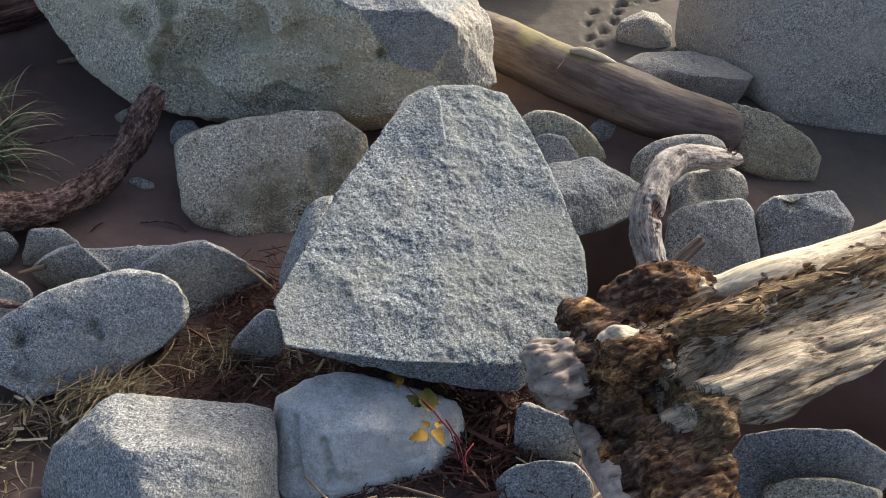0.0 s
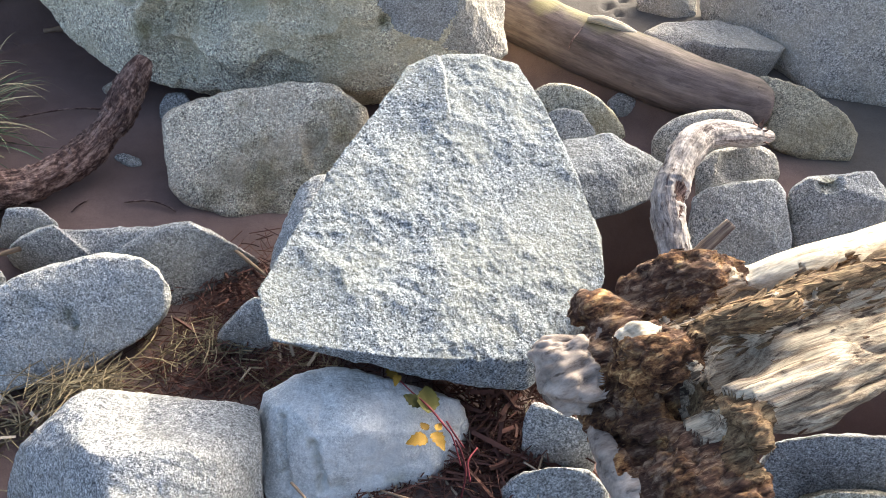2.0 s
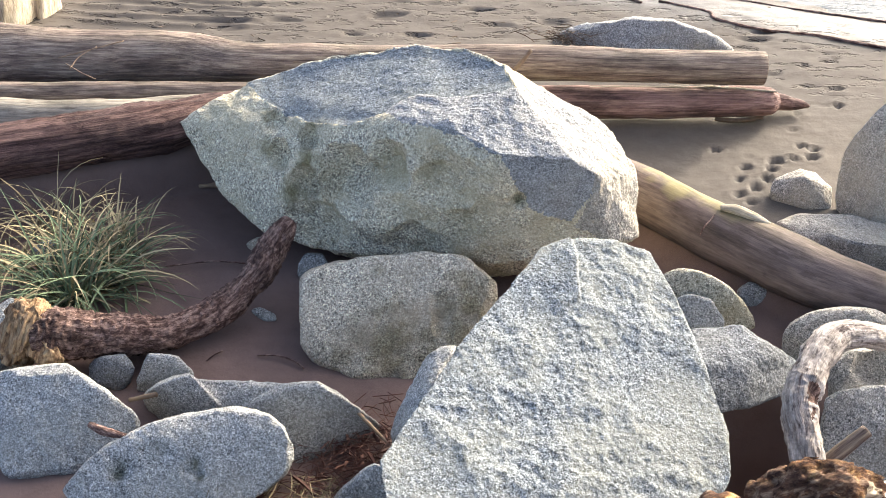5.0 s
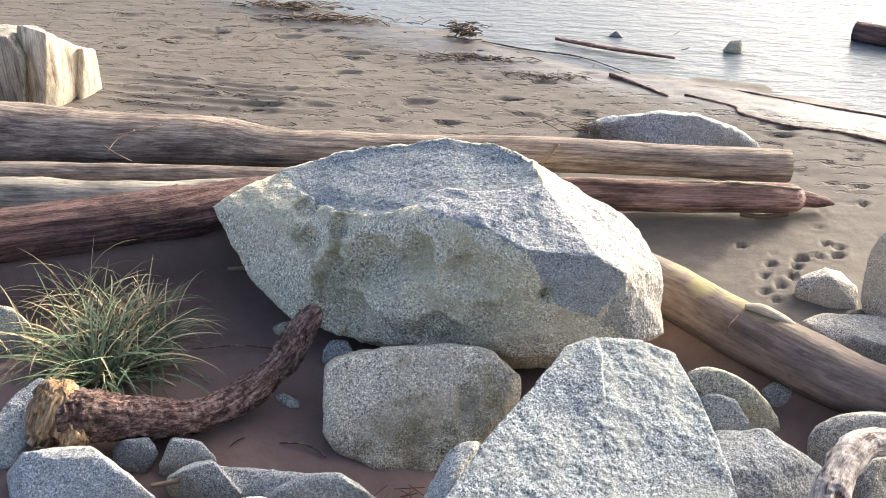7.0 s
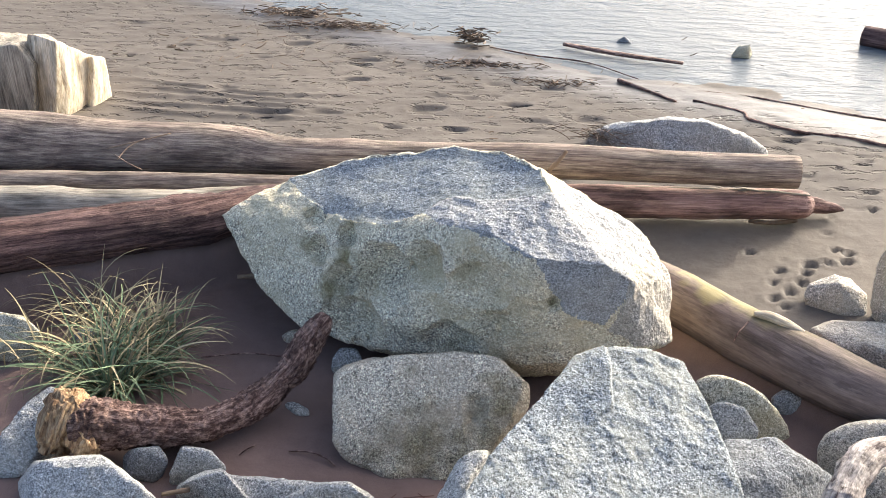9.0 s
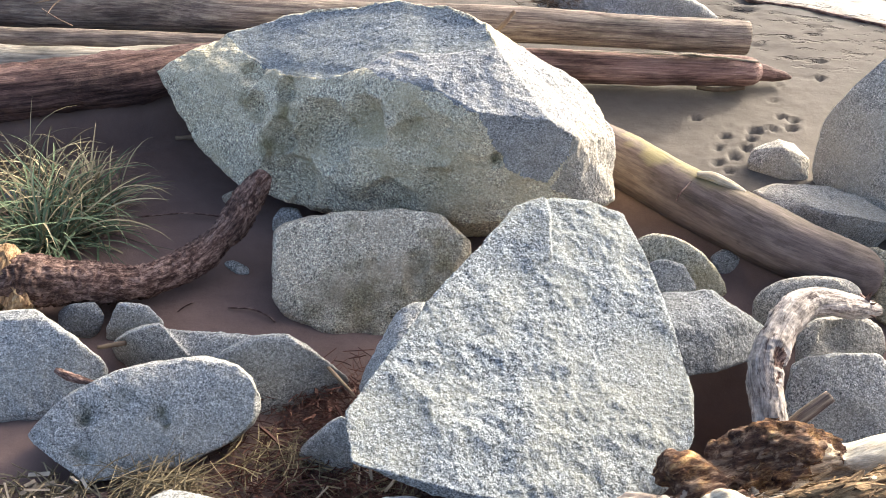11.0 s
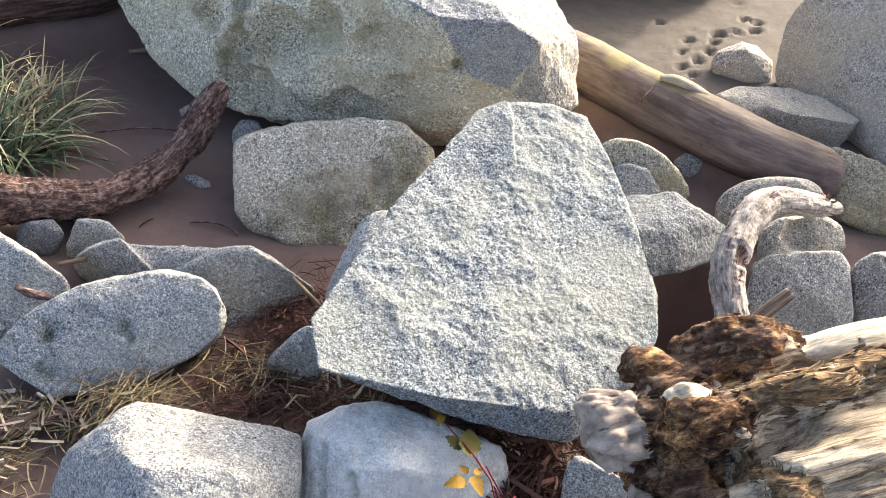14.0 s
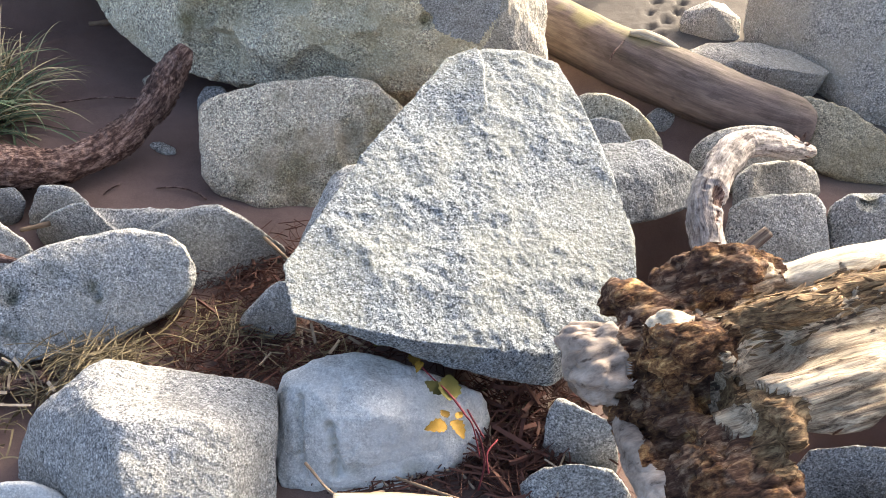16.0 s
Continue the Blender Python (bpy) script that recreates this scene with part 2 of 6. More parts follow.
def sand_material():
    m, nt, bsdf = material("damp_sand", 0.92)
    v = coords(nt)
    fine = noise_tex(nt, v, 420, 2, 0.7)
    mid = noise_tex(nt, v, 9, 6, 0.65)
    broad = noise_tex(nt, v, 1.1, 4, 0.6)
    base = ramp(nt, fine, [(0.3, (0.088, 0.074, 0.061)), (0.7, (0.152, 0.131, 0.108))])
    base = mix(nt, 0.8, base, ramp(nt, mid, [(0.3, grey(0.82)), (0.7, grey(1.1))]), "MULTIPLY")
    base = mix(nt, 0.7, base, ramp(nt, broad, [(0.35, grey(0.82)), (0.65, grey(1.08))]), "MULTIPLY")
    nt.links.new(base, bsdf.inputs["Base Color"])
    wet = nt.nodes.new("ShaderNodeAttribute")
    wet.attribute_name = "wet"
    base = mix(nt, wet.outputs["Fac"], base, mix(nt, 1.0, base, grey(0.6), "MULTIPLY"))
    # painted shade tone: redder, lighter sand where the rocks keep the sun off
    shade_tint = nt.nodes.new("ShaderNodeAttribute")
    shade_tint.attribute_name = "shade_tint"
    base = mix(nt, shade_tint.outputs["Fac"], base, mix(nt, 1.0, base, (1.48, 1.17, 1.19), "MULTIPLY"))
    nt.links.new(base, bsdf.inputs["Base Color"])
    nt.links.new(ramp(nt, wet.outputs["Fac"], [(0.0, grey(0.92)), (0.8, grey(0.4))]), bsdf.inputs["Roughness"])
    n1 = bump(nt, bsdf, mid, 0.3, 0.02)
    # scuffs and small broken ripples on the open beach
    trod = noise_tex(nt, coords(nt, (1.0, 2.4, 1.0), (0, 0, radians(-14))), 5.5, 4, 0.62)
    bare = nt.nodes.new("ShaderNodeAttribute")
    bare.attribute_name = "open"
    n1 = bump(nt, bsdf, mix(nt, bare.outputs["Fac"], grey(1.0), ramp(nt, trod, [(0.55, grey(1.0)), (0.60, grey(0.5)), (0.66, grey(0.0))])), 1.0, 0.022, n1)
    bump(nt, bsdf, fine, 0.3, 0.002, n1)
    return m


def water_material():
    m, nt, bsdf = material("shallow_water", 0.2)
    bsdf.inputs["Base Color"].default_value = (0.13, 0.145, 0.15, 1)
    bsdf.inputs["Specular IOR Level"].default_value = 0.09
    v = coords(nt, (1.0, 2.6, 1.0), (0, 0, radians(-32)))
    w = noise_tex(nt, v, 3.5, 5, 0.6)
    bump(nt, bsdf, w, 0.55, 0.08)
    return m


SAND, WATER = sand_material(), water_material()


# ---- builders ----
def mesh_of(name, verts, faces, mat, smooth=True):
    me = bpy.data.meshes.new(name)
    me.from_pydata([tuple(map(float, v)) for v in verts], [], [tuple(map(int, f)) for f in faces])
    me.materials.append(mat)
    if smooth:
        me.polygons.foreach_set("use_smooth", [True] * len(me.polygons))
    me.update()
    return me


def set_grain(me, values):
    a = me.attributes.new("grain", "FLOAT_VECTOR", "POINT")
    a.data.foreach_set("vector", np.asarray(values, np.float32).ravel())
    return me


def part(name, me, parent, label="", m=None):
    ob = new(name, me)
    ob.parent = parent
    if m is not None:
        ob.matrix_basis = m
    if label:
        ob["label"] = label
    return ob


def vertex_normals(v, f):
    fn = np.cross(v[f[:, 1]] - v[f[:, 0]], v[f[:, 2]] - v[f[:, 0]])
    out = np.zeros_like(v)
    for k in range(3):
        np.add.at(out, f[:, k], fn)
    return out / (np.linalg.norm(out, axis=1)[:, None] + 1e-12)


def fractal(points, freq, octaves, offset, gain=1.0):
    o = Vector(offset)
    return np.array([noise.fractal(Vector(p) * freq + o, gain, 2.0, octaves) for p in points.tolist()])


def hull_shell(corners):
    """The hull of some corners, as points and faces."""
    bm = bmesh.new()
    for p in corners:
        bm.verts.new(p)
    got = bmesh.ops.convex_hull(bm, input=bm.verts)
    bmesh.ops.delete(bm, geom=[g for g in got["geom_interior"] if isinstance(g, bmesh.types.BMVert)], context="VERTS")
    bm.verts.index_update()
    out = np.array([p.co[:] for p in bm.verts]), [[p.index for p in f.verts] for f in bm.faces]
    bm.free()
    return out


def within(corners, p, nrm):
    """Which points lie on the facet that some corners in space outline, and how far in (1 at its middle)."""
    c = np.array(corners, float)
    mid = c.mean(0)
    axes = np.linalg.svd(c - mid)[2]
    a, b = (p - mid) @ axes[0], (p - mid) @ axes[1]
    away = axes[2] * (1 if axes[2][2] - axes[2][1] > 0 else -1)
    ca, cb = (c - mid) @ axes[0], (c - mid) @ axes[1]
    hit = np.zeros(len(p), bool)
    for k in range(len(c)):
        a0, b0, a1, b1 = ca[k - 1], cb[k - 1], ca[k], cb[k]
        hit ^= ((b0 > b) != (b1 > b)) & (a < (a1 - a0) * (b - b0) / (b1 - b0 + 1e-9) + a0)
    r = (a / np.abs(ca).max()) ** 2 + (b / np.abs(cb).max()) ** 2
    return hit & (np.abs((p - mid) @ away) < 0.22) & (nrm @ away > 0.25), np.clip(2.2 * (1 - r), 0, 1)


def relaxed(v, polys, rounds):
    """The points of a skin, evened out with their neighbours."""
    e = np.unique(np.sort(np.array([(q[k - 1], q[k]) for q in polys for k in range(len(q))]), axis=1), axis=0)
    count = np.bincount(e.ravel(), minlength=len(v))[:, None]
    for _ in range(rounds):
        total = np.zeros_like(v)
        np.add.at(total, e[:, 0], v[e[:, 1]])
        np.add.at(total, e[:, 1], v[e[:, 0]])
        v = 0.4 * v + 0.6 * total / count
    return v


def boulder(name, specs, mat, label, voxel=0.012, sharp=24.0, rough=0.012, pits=0.0, grain=0.0, seed=0, dents=(), calm=0.0, patches=(), stain_shade=(), group="riprap rocks", category="rock", chips=9, chip=0.014):
    """A stone of one or more rounded hulls grown together, with uneven faces, hollows, broken relief (pits) and a gritty skin."""
    specs = specs if isinstance(specs, (list, tuple)) else [specs]
    v, polys = fused(name, [hull_shell(s["corners"]) for s in specs], mat, voxel)
    extent = float(np.linalg.norm(v.max(0) - v.min(0)))
    v = relaxed(v, polys, int(160 / sharp) + 1 if sharp >= 26 else int(420 / sharp * min(1.0, extent / 0.6)))
    centre = (v.min(0) + v.max(0)) / 2
    v = v - centre
    size = float(np.linalg.norm(v.max(0) - v.min(0)))
    # broken corners: flat facets struck off where the stone stands out most
    rnd = np.random.default_rng(seed + 100)
    for _ in range(chips):
        way = rnd.normal(size=3) * np.array([1, 1, 0.8]) + np.array([0, -0.2, 0.3])
        way /= np.linalg.norm(way)
        reach = v @ way
        over = np.clip(reach - (reach.max() - chip * size * rnd.uniform(0.4, 1.2)), 0, None)
        v = v - 0.9 * over[:, None] * way
    nrm = any_normals(v, polys)
    off = (seed * 7.3 + 1.7, seed * 3.1, seed * 5.9)
    lift = fractal(v, 3.2 / size, 3, off) * rough * size * 0.7 + fractal(v, 11.0 / size, 4, off, 0.9) * rough * size * 0.55
    flat = np.ones(len(v))
    for x, y, z, r, depth in dents:
        spot = v[np.argmin(np.linalg.norm(v + centre - np.array((x, y, z)), axis=1))]
        u = np.linalg.norm(v - spot, axis=1) / r
        u = u * (1 + 0.25 * fractal(v, 12.0, 2, off))
        lift -= depth * np.clip(1.2 - u**2, 0, 1)
        flat *= 1 - calm * np.clip(1.4 - u, 0, 1)
    slot = np.zeros(len(v), int)
    ragged = np.stack([0.009 * fractal(v, 14.0, 3, (off[k], off[k - 1], 2.0)) for k in range(3)], 1) if patches else 0
    for corners, kind, relief, scoop in patches:
        mine, w = within(corners, v + centre + ragged, nrm)
        slot[mine] = kind
        flat[mine] = relief
        lift -= scoop * w * mine
    if pits > 0.005:
        # crisp edges stay crisp
        flat *= np.clip((np.linalg.norm(relaxed(nrm, polys, 5), axis=1) - 0.90) / 0.08, 0.25, 1)
    if pits:
        a = fractal(v * np.array([1.0, 1.25, 1.0]), 8.5, 4, off, 0.8)
        b = np.abs(fractal(v, 24.0, 3, (off[1], off[2], off[0]), 0.8))
        lift += flat * pits * (0.7 * a - 0.28 * b + 0.16 * fractal(v, 48.0, 2, off, 0.7) + 0.7 * fractal(v, 4.5, 3, (off[2], off[0], off[1]), 0.9))
    if grain:
        lift += grain * fractal(v, 70.0, 2, off, 0.6)
    v = v + nrm * lift[:, None]
    me = mesh_of(name, v, polys, mat)
    if patches:
        for extra in (GRANITE_FRESH, GRANITE_BRIGHT, GRANITE_TAN):
            me.materials.append(extra)
        me.polygons.foreach_set("material_index", [int(slot[q[0]]) for q in polys])
    # dark spots: true stains, and hollow shade put into the colour
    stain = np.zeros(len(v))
    for x, y, z, r, amount in stain_shade:
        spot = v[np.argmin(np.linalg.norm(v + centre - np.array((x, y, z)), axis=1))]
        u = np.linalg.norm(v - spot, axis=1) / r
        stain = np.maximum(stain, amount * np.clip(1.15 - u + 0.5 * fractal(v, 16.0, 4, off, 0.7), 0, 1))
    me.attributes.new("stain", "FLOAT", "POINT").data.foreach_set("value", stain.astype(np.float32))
    ob = new(name, me)
    ob.location = Vector(centre)
    return tagged(ob, label, category, group)


def smooth_path(points, radii, steps):
    """A Catmull-Rom line through the points, with its radii."""
    p = np.c_[np.array(points, float), np.array(radii, float)]
    p = np.vstack([2 * p[0] - p[1], p, 2 * p[-1] - p[-2]])
    out = []
    for i in range(1, len(p) - 2):
        for t in np.arange(steps) / steps:
            a, b, c, d = p[i - 1], p[i], p[i + 1], p[i + 2]
            out.append(0.5 * (2 * b + (c - a) * t + (2 * a - 5 * b + 4 * c - d) * t**2 + (3 * b - a - 3 * c + d) * t**3))
    out.append(p[-2])
    out = np.array(out)
    return out[:, :3], np.clip(out[:, 3], 0.0015, None)


def tube_arrays(points, radii, steps=6, ring=20, knots=0.12, fine=0.05, freq=3.0, flat=1.0, seed=0, grooves=0.0):
    """A limb: rings round a smooth line, uneven in section, closed by slightly domed ends."""
    line, rad = smooth_path(points, radii, steps)
    tang = np.gradient(line, axis=0)
    tang /= np.linalg.norm(tang, axis=1)[:, None]
    side = np.cross(tang, (0, 0, 1.0))
    side /= np.linalg.norm(side, axis=1)[:, None] + 1e-9
    up = np.cross(side, tang)
    verts, faces, grain = [], [], []
    run = np.r_[0, np.cumsum(np.linalg.norm(np.diff(line, axis=0), axis=1))]
    o = Vector((seed * 4.7, seed * 2.3, 9.1))
    n = len(line)
    for i in range(n):
        for k in range(ring):
            a = 2 * math.pi * k / ring
            way = side[i] * math.cos(a) + up[i] * math.sin(a) * flat
            spot = Vector(line[i] + way * rad[i])
            r = 1 + knots * noise.fractal(spot * freq + o, 1.0, 2.0, 3) + fine * noise.fractal(spot * freq * 9 + o, 0.8, 2.0, 3)
            if grooves:
                r += grooves * noise.noise(Vector((math.cos(a) * 5, math.sin(a) * 5, i * 0.06)) + o)
            verts.append(line[i] + way * rad[i] * r)
            grain.append((run[i] + seed, math.cos(a) * rad[i] * r, math.sin(a) * rad[i] * r))
    for i in range(n - 1):
        for k in range(ring):
            k2 = (k + 1) % ring
            faces.append((i * ring + k, i * ring + k2, (i + 1) * ring + k2, (i + 1) * ring + k))
    for i, s in ((0, -1), (n - 1, 1)):
        verts.append(line[i] + s * tang[i] * rad[i] * 0.15)
        grain.append((run[i] + seed, 0, 0))
        c = len(verts) - 1
        for k in range(ring):
            k2 = (k + 1) % ring
            faces.append((c, i * ring + k2, i * ring + k) if s < 0 else (c, i * ring + k, i * ring + k2))
    return verts, faces, grain


def limb(name, spec, mat, label, category="driftwood", group="", **kw):
    """A log or branch whose own x axis runs along it, so that its grain does too."""
    v, f, g = tube_arrays(spec["path"], spec["radii"], **kw)
    a, b = Vector(spec["path"][0]), Vector(spec["path"][-1])
    turn = (b - a).to_track_quat("X", "Z").to_matrix().to_4x4()
    m = Matrix.Translation((a + b) / 2) @ turn
    back = np.array(m.inverted())
    v = np.array(v) @ back[:3, :3].T + back[:3, 3]
    ob = new(name, set_grain(mesh_of(name, v, f, mat), g))
    ob.matrix_basis = m
    return tagged(ob, label, category, group)


def fused(name, shells, mat, voxel=0.008):
    """Several closed shells grown into one skin."""
    verts, faces = [], []
    for v, f, *_ in shells:
        base = len(verts)
        verts += [tuple(p) for p in v]
        faces += [tuple(i + base for i in q) for q in f]
    ob = new(name, mesh_of(name, verts, faces, mat))
    mod = ob.modifiers.new("skin", "REMESH")
    mod.mode, mod.voxel_size = "VOXEL", voxel
    got = bpy.data.meshes.new_from_object(ob.evaluated_get(bpy.context.evaluated_depsgraph_get()))
    bpy.data.objects.remove(ob)
    co = np.zeros(len(got.vertices) * 3)
    got.vertices.foreach_get("co", co)
    polys = [tuple(p.vertices) for p in got.polygons]
    return co.reshape(-1, 3), polys


def any_normals(v, polys):
    tri = []
    for q in polys:
        for k in range(1, len(q) - 1):
            tri.append((q[0], q[k], q[k + 1]))
    return vertex_normals(v, np.array(tri))


# ---- forms of the rocks and logs: corners and centre lines in metres ----
SLAB_UPPER = [(0.326, 2.861, 0.703), (0.444, 2.933, 0.694), (0.559, 2.967, 0.671), (0.680, 2.960, 0.633), (0.756, 2.828, 0.562), (0.814, 2.650, 0.481), (0.863, 2.531, 0.423), (0.887, 2.415, 0.374), (0.880, 2.276, 0.326), (0.812, 2.143, 0.299), (0.625, 2.002, 0.304), (0.402, 1.987, 0.366), (0.166, 1.958, 0.426), (-0.048, 1.945, 0.485), (-0.083, 2.066, 0.540), (-0.009, 2.214, 0.571), (0.104, 2.466, 0.627), (0.213, 2.642, 0.658), (0.313, 2.856, 0.607)]
SLAB_LOWER = [(0.518, 2.965, 0.547), (0.692, 2.846, 0.421), (0.786, 2.577, 0.279), (0.801, 2.344, 0.188), (0.622, 1.986, 0.195), (0.495, 1.971, 0.235), (0.253, 1.962, 0.360), (-0.018, 1.983, 0.455), (-0.047, 2.105, 0.510), (0.118, 2.482, 0.566), (0.366, 2.862, -0.020), (0.675, 2.839, -0.020), (0.764, 2.441, -0.020), (0.322, 2.354, -0.020), (0.206, 2.578, -0.020), (0.334, 1.969, 0.285), (0.255, 1.944, 0.405), (0.734, 2.105, 0.170), (0.122, 1.987, 0.400)]
SLAB = dict(corners=SLAB_UPPER + SLAB_LOWER)
LEDGE = dict(corners=[(0.325, 2.876, 0.696), (0.418, 2.920, 0.705), (0.439, 2.861, 0.696), (0.444, 2.774, 0.671), (0.449, 2.708, 0.630), (0.401, 2.656, 0.618), (0.324, 2.624, 0.618), (0.236, 2.625, 0.644), (0.266, 2.750, 0.681), (0.309, 2.896, 0.641), (0.397, 2.945, 0.636), (0.416, 2.888, 0.621), (0.421, 2.802, 0.596), (0.428, 2.733, 0.561), (0.382, 2.678, 0.556), (0.308, 2.644, 0.563), (0.219, 2.645, 0.589), (0.249, 2.770, 0.626)])
BIG_UPPER = [(-1.282, 4.120, 0.457), (-1.078, 3.900, 0.242), (-0.833, 3.720, 0.140), (-0.640, 3.640, 0.150), (-0.482, 3.580, 0.159), (-0.122, 3.520, 0.175), (0.287, 3.460, 0.225), (0.607, 3.480, 0.318), (0.729, 3.620, 0.264), (0.701, 3.720, 0.476), (0.650, 3.820, 0.551), (0.553, 3.920, 0.627), (0.366, 4.000, 0.682), (-0.713, 3.720, 0.430), (-0.500, 3.620, 0.477), (-0.153, 3.600, 0.715), (-0.015, 3.520, 0.771), (0.170, 3.420, 0.723), (0.449, 3.450, 0.687), (0.543, 3.480, 0.608), (0.451, 3.460, 0.387), (-0.982, 4.218, 0.620), (-0.725, 4.278, 0.699), (-0.406, 4.228, 0.772), (-0.202, 4.202, 0.820), (0.014, 4.084, 0.852), (0.163, 3.925, 0.859), (0.226, 3.746, 0.840)]
BIG_LOWER = [(-0.036, 3.745, 0.772), (-0.183, 3.806, 0.746), (-0.297, 3.734, 0.702), (-0.420, 3.726, 0.668), (-0.573, 3.786, 0.640), (-0.731, 3.902, 0.622), (-0.854, 4.043, 0.619), (-0.966, 4.124, 0.020), (-0.503, 3.778, 0.020), (0.164, 3.649, 0.020), (0.462, 3.836, 0.020), (0.221, 4.038, 0.020), (-0.153, 3.750, 0.020), (0.281, 3.642, 0.020), (-0.750, 4.195, 0.020), (-0.188, 4.183, 0.020), (0.120, 3.855, 0.020), (-0.256, 3.846, 0.020), (-0.569, 3.967, 0.020), (-1.150, 4.600, 0.380), (-0.950, 4.750, 0.360), (-0.500, 4.900, 0.420), (0.000, 4.850, 0.450), (0.300, 4.500, 0.500), (-1.100, 4.500, 0.020), (-0.500, 4.800, 0.020), (0.100, 4.700, 0.020)]
BIG = dict(corners=BIG_UPPER + BIG_LOWER)
ROUND = dict(corners=[(-0.557, 3.222, 0.270), (-0.525, 3.248, 0.290), (-0.411, 3.267, 0.330), (-0.249, 3.285, 0.350), (-0.082, 3.295, 0.370), (0.005, 3.288, 0.370), (0.075, 3.279, 0.350), (0.175, 3.224, 0.300), (0.183, 3.190, 0.250), (0.066, 3.081, 0.120), (-0.053, 3.013, 0.000), (-0.206, 2.999, -0.010), (-0.344, 2.993, 0.000), (-0.491, 3.045, 0.030), (-0.549, 3.090, 0.080), (-0.559, 3.140, 0.170), (-0.603, 3.375, 0.160), (-0.570, 3.404, 0.180), (-0.450, 3.427, 0.220), (-0.280, 3.448, 0.240), (-0.104, 3.460, 0.260), (-0.012, 3.453, 0.260), (0.062, 3.442, 0.240), (0.167, 3.380, 0.190), (0.142, 3.187, -0.050), (0.037, 3.089, -0.050), (-0.070, 3.028, -0.050), (-0.207, 3.016, -0.050), (-0.332, 3.010, -0.050), (-0.464, 3.058, -0.050), (-0.516, 3.098, -0.050), (-0.525, 3.143, -0.050)])
SIDE = dict(corners=[(-0.021, 2.789, 0.340), (0.081, 2.789, 0.380), (0.001, 2.596, 0.330), (-0.062, 2.496, 0.200), (-0.149, 2.595, 0.120), (-0.107, 2.631, 0.220), (-0.024, 2.768, 0.000), (-0.006, 2.604, 0.000), (-0.133, 2.603, 0.000)])
OVAL_UPPER = [(-1.060, 2.282, 0.200), (-0.982, 2.335, 0.250), (-0.859, 2.402, 0.290), (-0.744, 2.436, 0.310), (-0.591, 2.457, 0.330), (-0.481, 2.433, 0.330), (-0.417, 2.405, 0.310), (-0.392, 2.375, 0.270), (-0.393, 2.354, 0.240), (-0.399, 2.320, 0.215), (-0.481, 2.268, 0.160), (-0.608, 2.219, 0.110), (-0.765, 2.190, 0.070), (-0.913, 2.157, 0.050), (-1.019, 2.192, 0.090), (-1.123, 2.262, 0.130), (-1.131, 2.384, 0.090), (-1.050, 2.442, 0.140)]
OVAL_LOWER = [(-0.922, 2.515, 0.180), (-0.802, 2.551, 0.200), (-0.640, 2.575, 0.220), (-0.525, 2.550, 0.220), (-0.506, 2.519, 0.200), (-0.480, 2.485, 0.160), (-0.479, 2.436, 0.120), (-0.520, 2.500, -0.050), (-0.620, 2.420, -0.050), (-0.750, 2.360, -0.050), (-0.900, 2.300, -0.050), (-1.000, 2.330, -0.050), (-1.050, 2.380, -0.050), (-0.500, 2.400, 0.100), (-0.620, 2.330, 0.050), (-0.760, 2.270, 0.020), (-0.910, 2.220, 0.000)]
OVAL = dict(corners=OVAL_UPPER + OVAL_LOWER)
SADL = dict(corners=[(-1.006, 2.719, 0.130), (-0.930, 2.682, 0.210), (-0.875, 2.683, 0.235), (-0.819, 2.687, 0.250), (-0.796, 2.678, 0.235), (-0.733, 2.665, 0.140), (-0.794, 2.717, 0.050), (-0.975, 2.721, 0.000), (-1.057, 2.778, 0.030), (-1.076, 2.849, 0.010), (-0.999, 2.815, 0.090), (-0.942, 2.817, 0.115), (-0.884, 2.823, 0.130), (-0.859, 2.812, 0.115), (-0.748, 2.669, -0.050), (-0.804, 2.716, -0.050), (-0.966, 2.719, -0.050), (-1.040, 2.771, -0.050)])
SADR = dict(corners=[(-0.654, 2.670, 0.130), (-0.545, 2.666, 0.190), (-0.447, 2.672, 0.245), (-0.383, 2.676, 0.255), (-0.351, 2.652, 0.245), (-0.259, 2.663, 0.170), (-0.197, 2.689, 0.080), (-0.512, 2.724, 0.190), (-0.182, 2.715, 0.020), (-0.347, 2.678, 0.040), (-0.459, 2.547, -0.020), (-0.490, 2.577, 0.050), (-0.625, 2.686, 0.090), (-0.706, 2.798, 0.010), (-0.592, 2.797, 0.070), (-0.491, 2.807, 0.125), (-0.423, 2.811, 0.135), (-0.389, 2.785, 0.125), (-0.291, 2.792, 0.050), (-0.224, 2.814, -0.040), (-0.557, 2.858, 0.070), (-0.206, 2.710, -0.050), (-0.354, 2.677, -0.050), (-0.455, 2.559, -0.050), (-0.483, 2.585, -0.050), (-0.604, 2.684, -0.050)])
SADM = dict(corners=[(-0.836, 2.741, 0.180), (-0.775, 2.748, 0.150), (-0.679, 2.755, 0.130), (-0.593, 2.757, 0.140), (-0.506, 2.735, 0.180), (-0.620, 2.681, 0.110), (-0.666, 2.676, 0.120), (-0.738, 2.673, 0.125), (-0.801, 2.694, 0.150), (-0.899, 2.875, 0.060), (-0.834, 2.880, 0.030), (-0.732, 2.886, 0.010), (-0.642, 2.890, 0.020), (-0.551, 2.869, 0.060), (-0.627, 2.685, -0.050), (-0.669, 2.681, -0.050), (-0.733, 2.678, -0.050), (-0.790, 2.697, -0.050)])
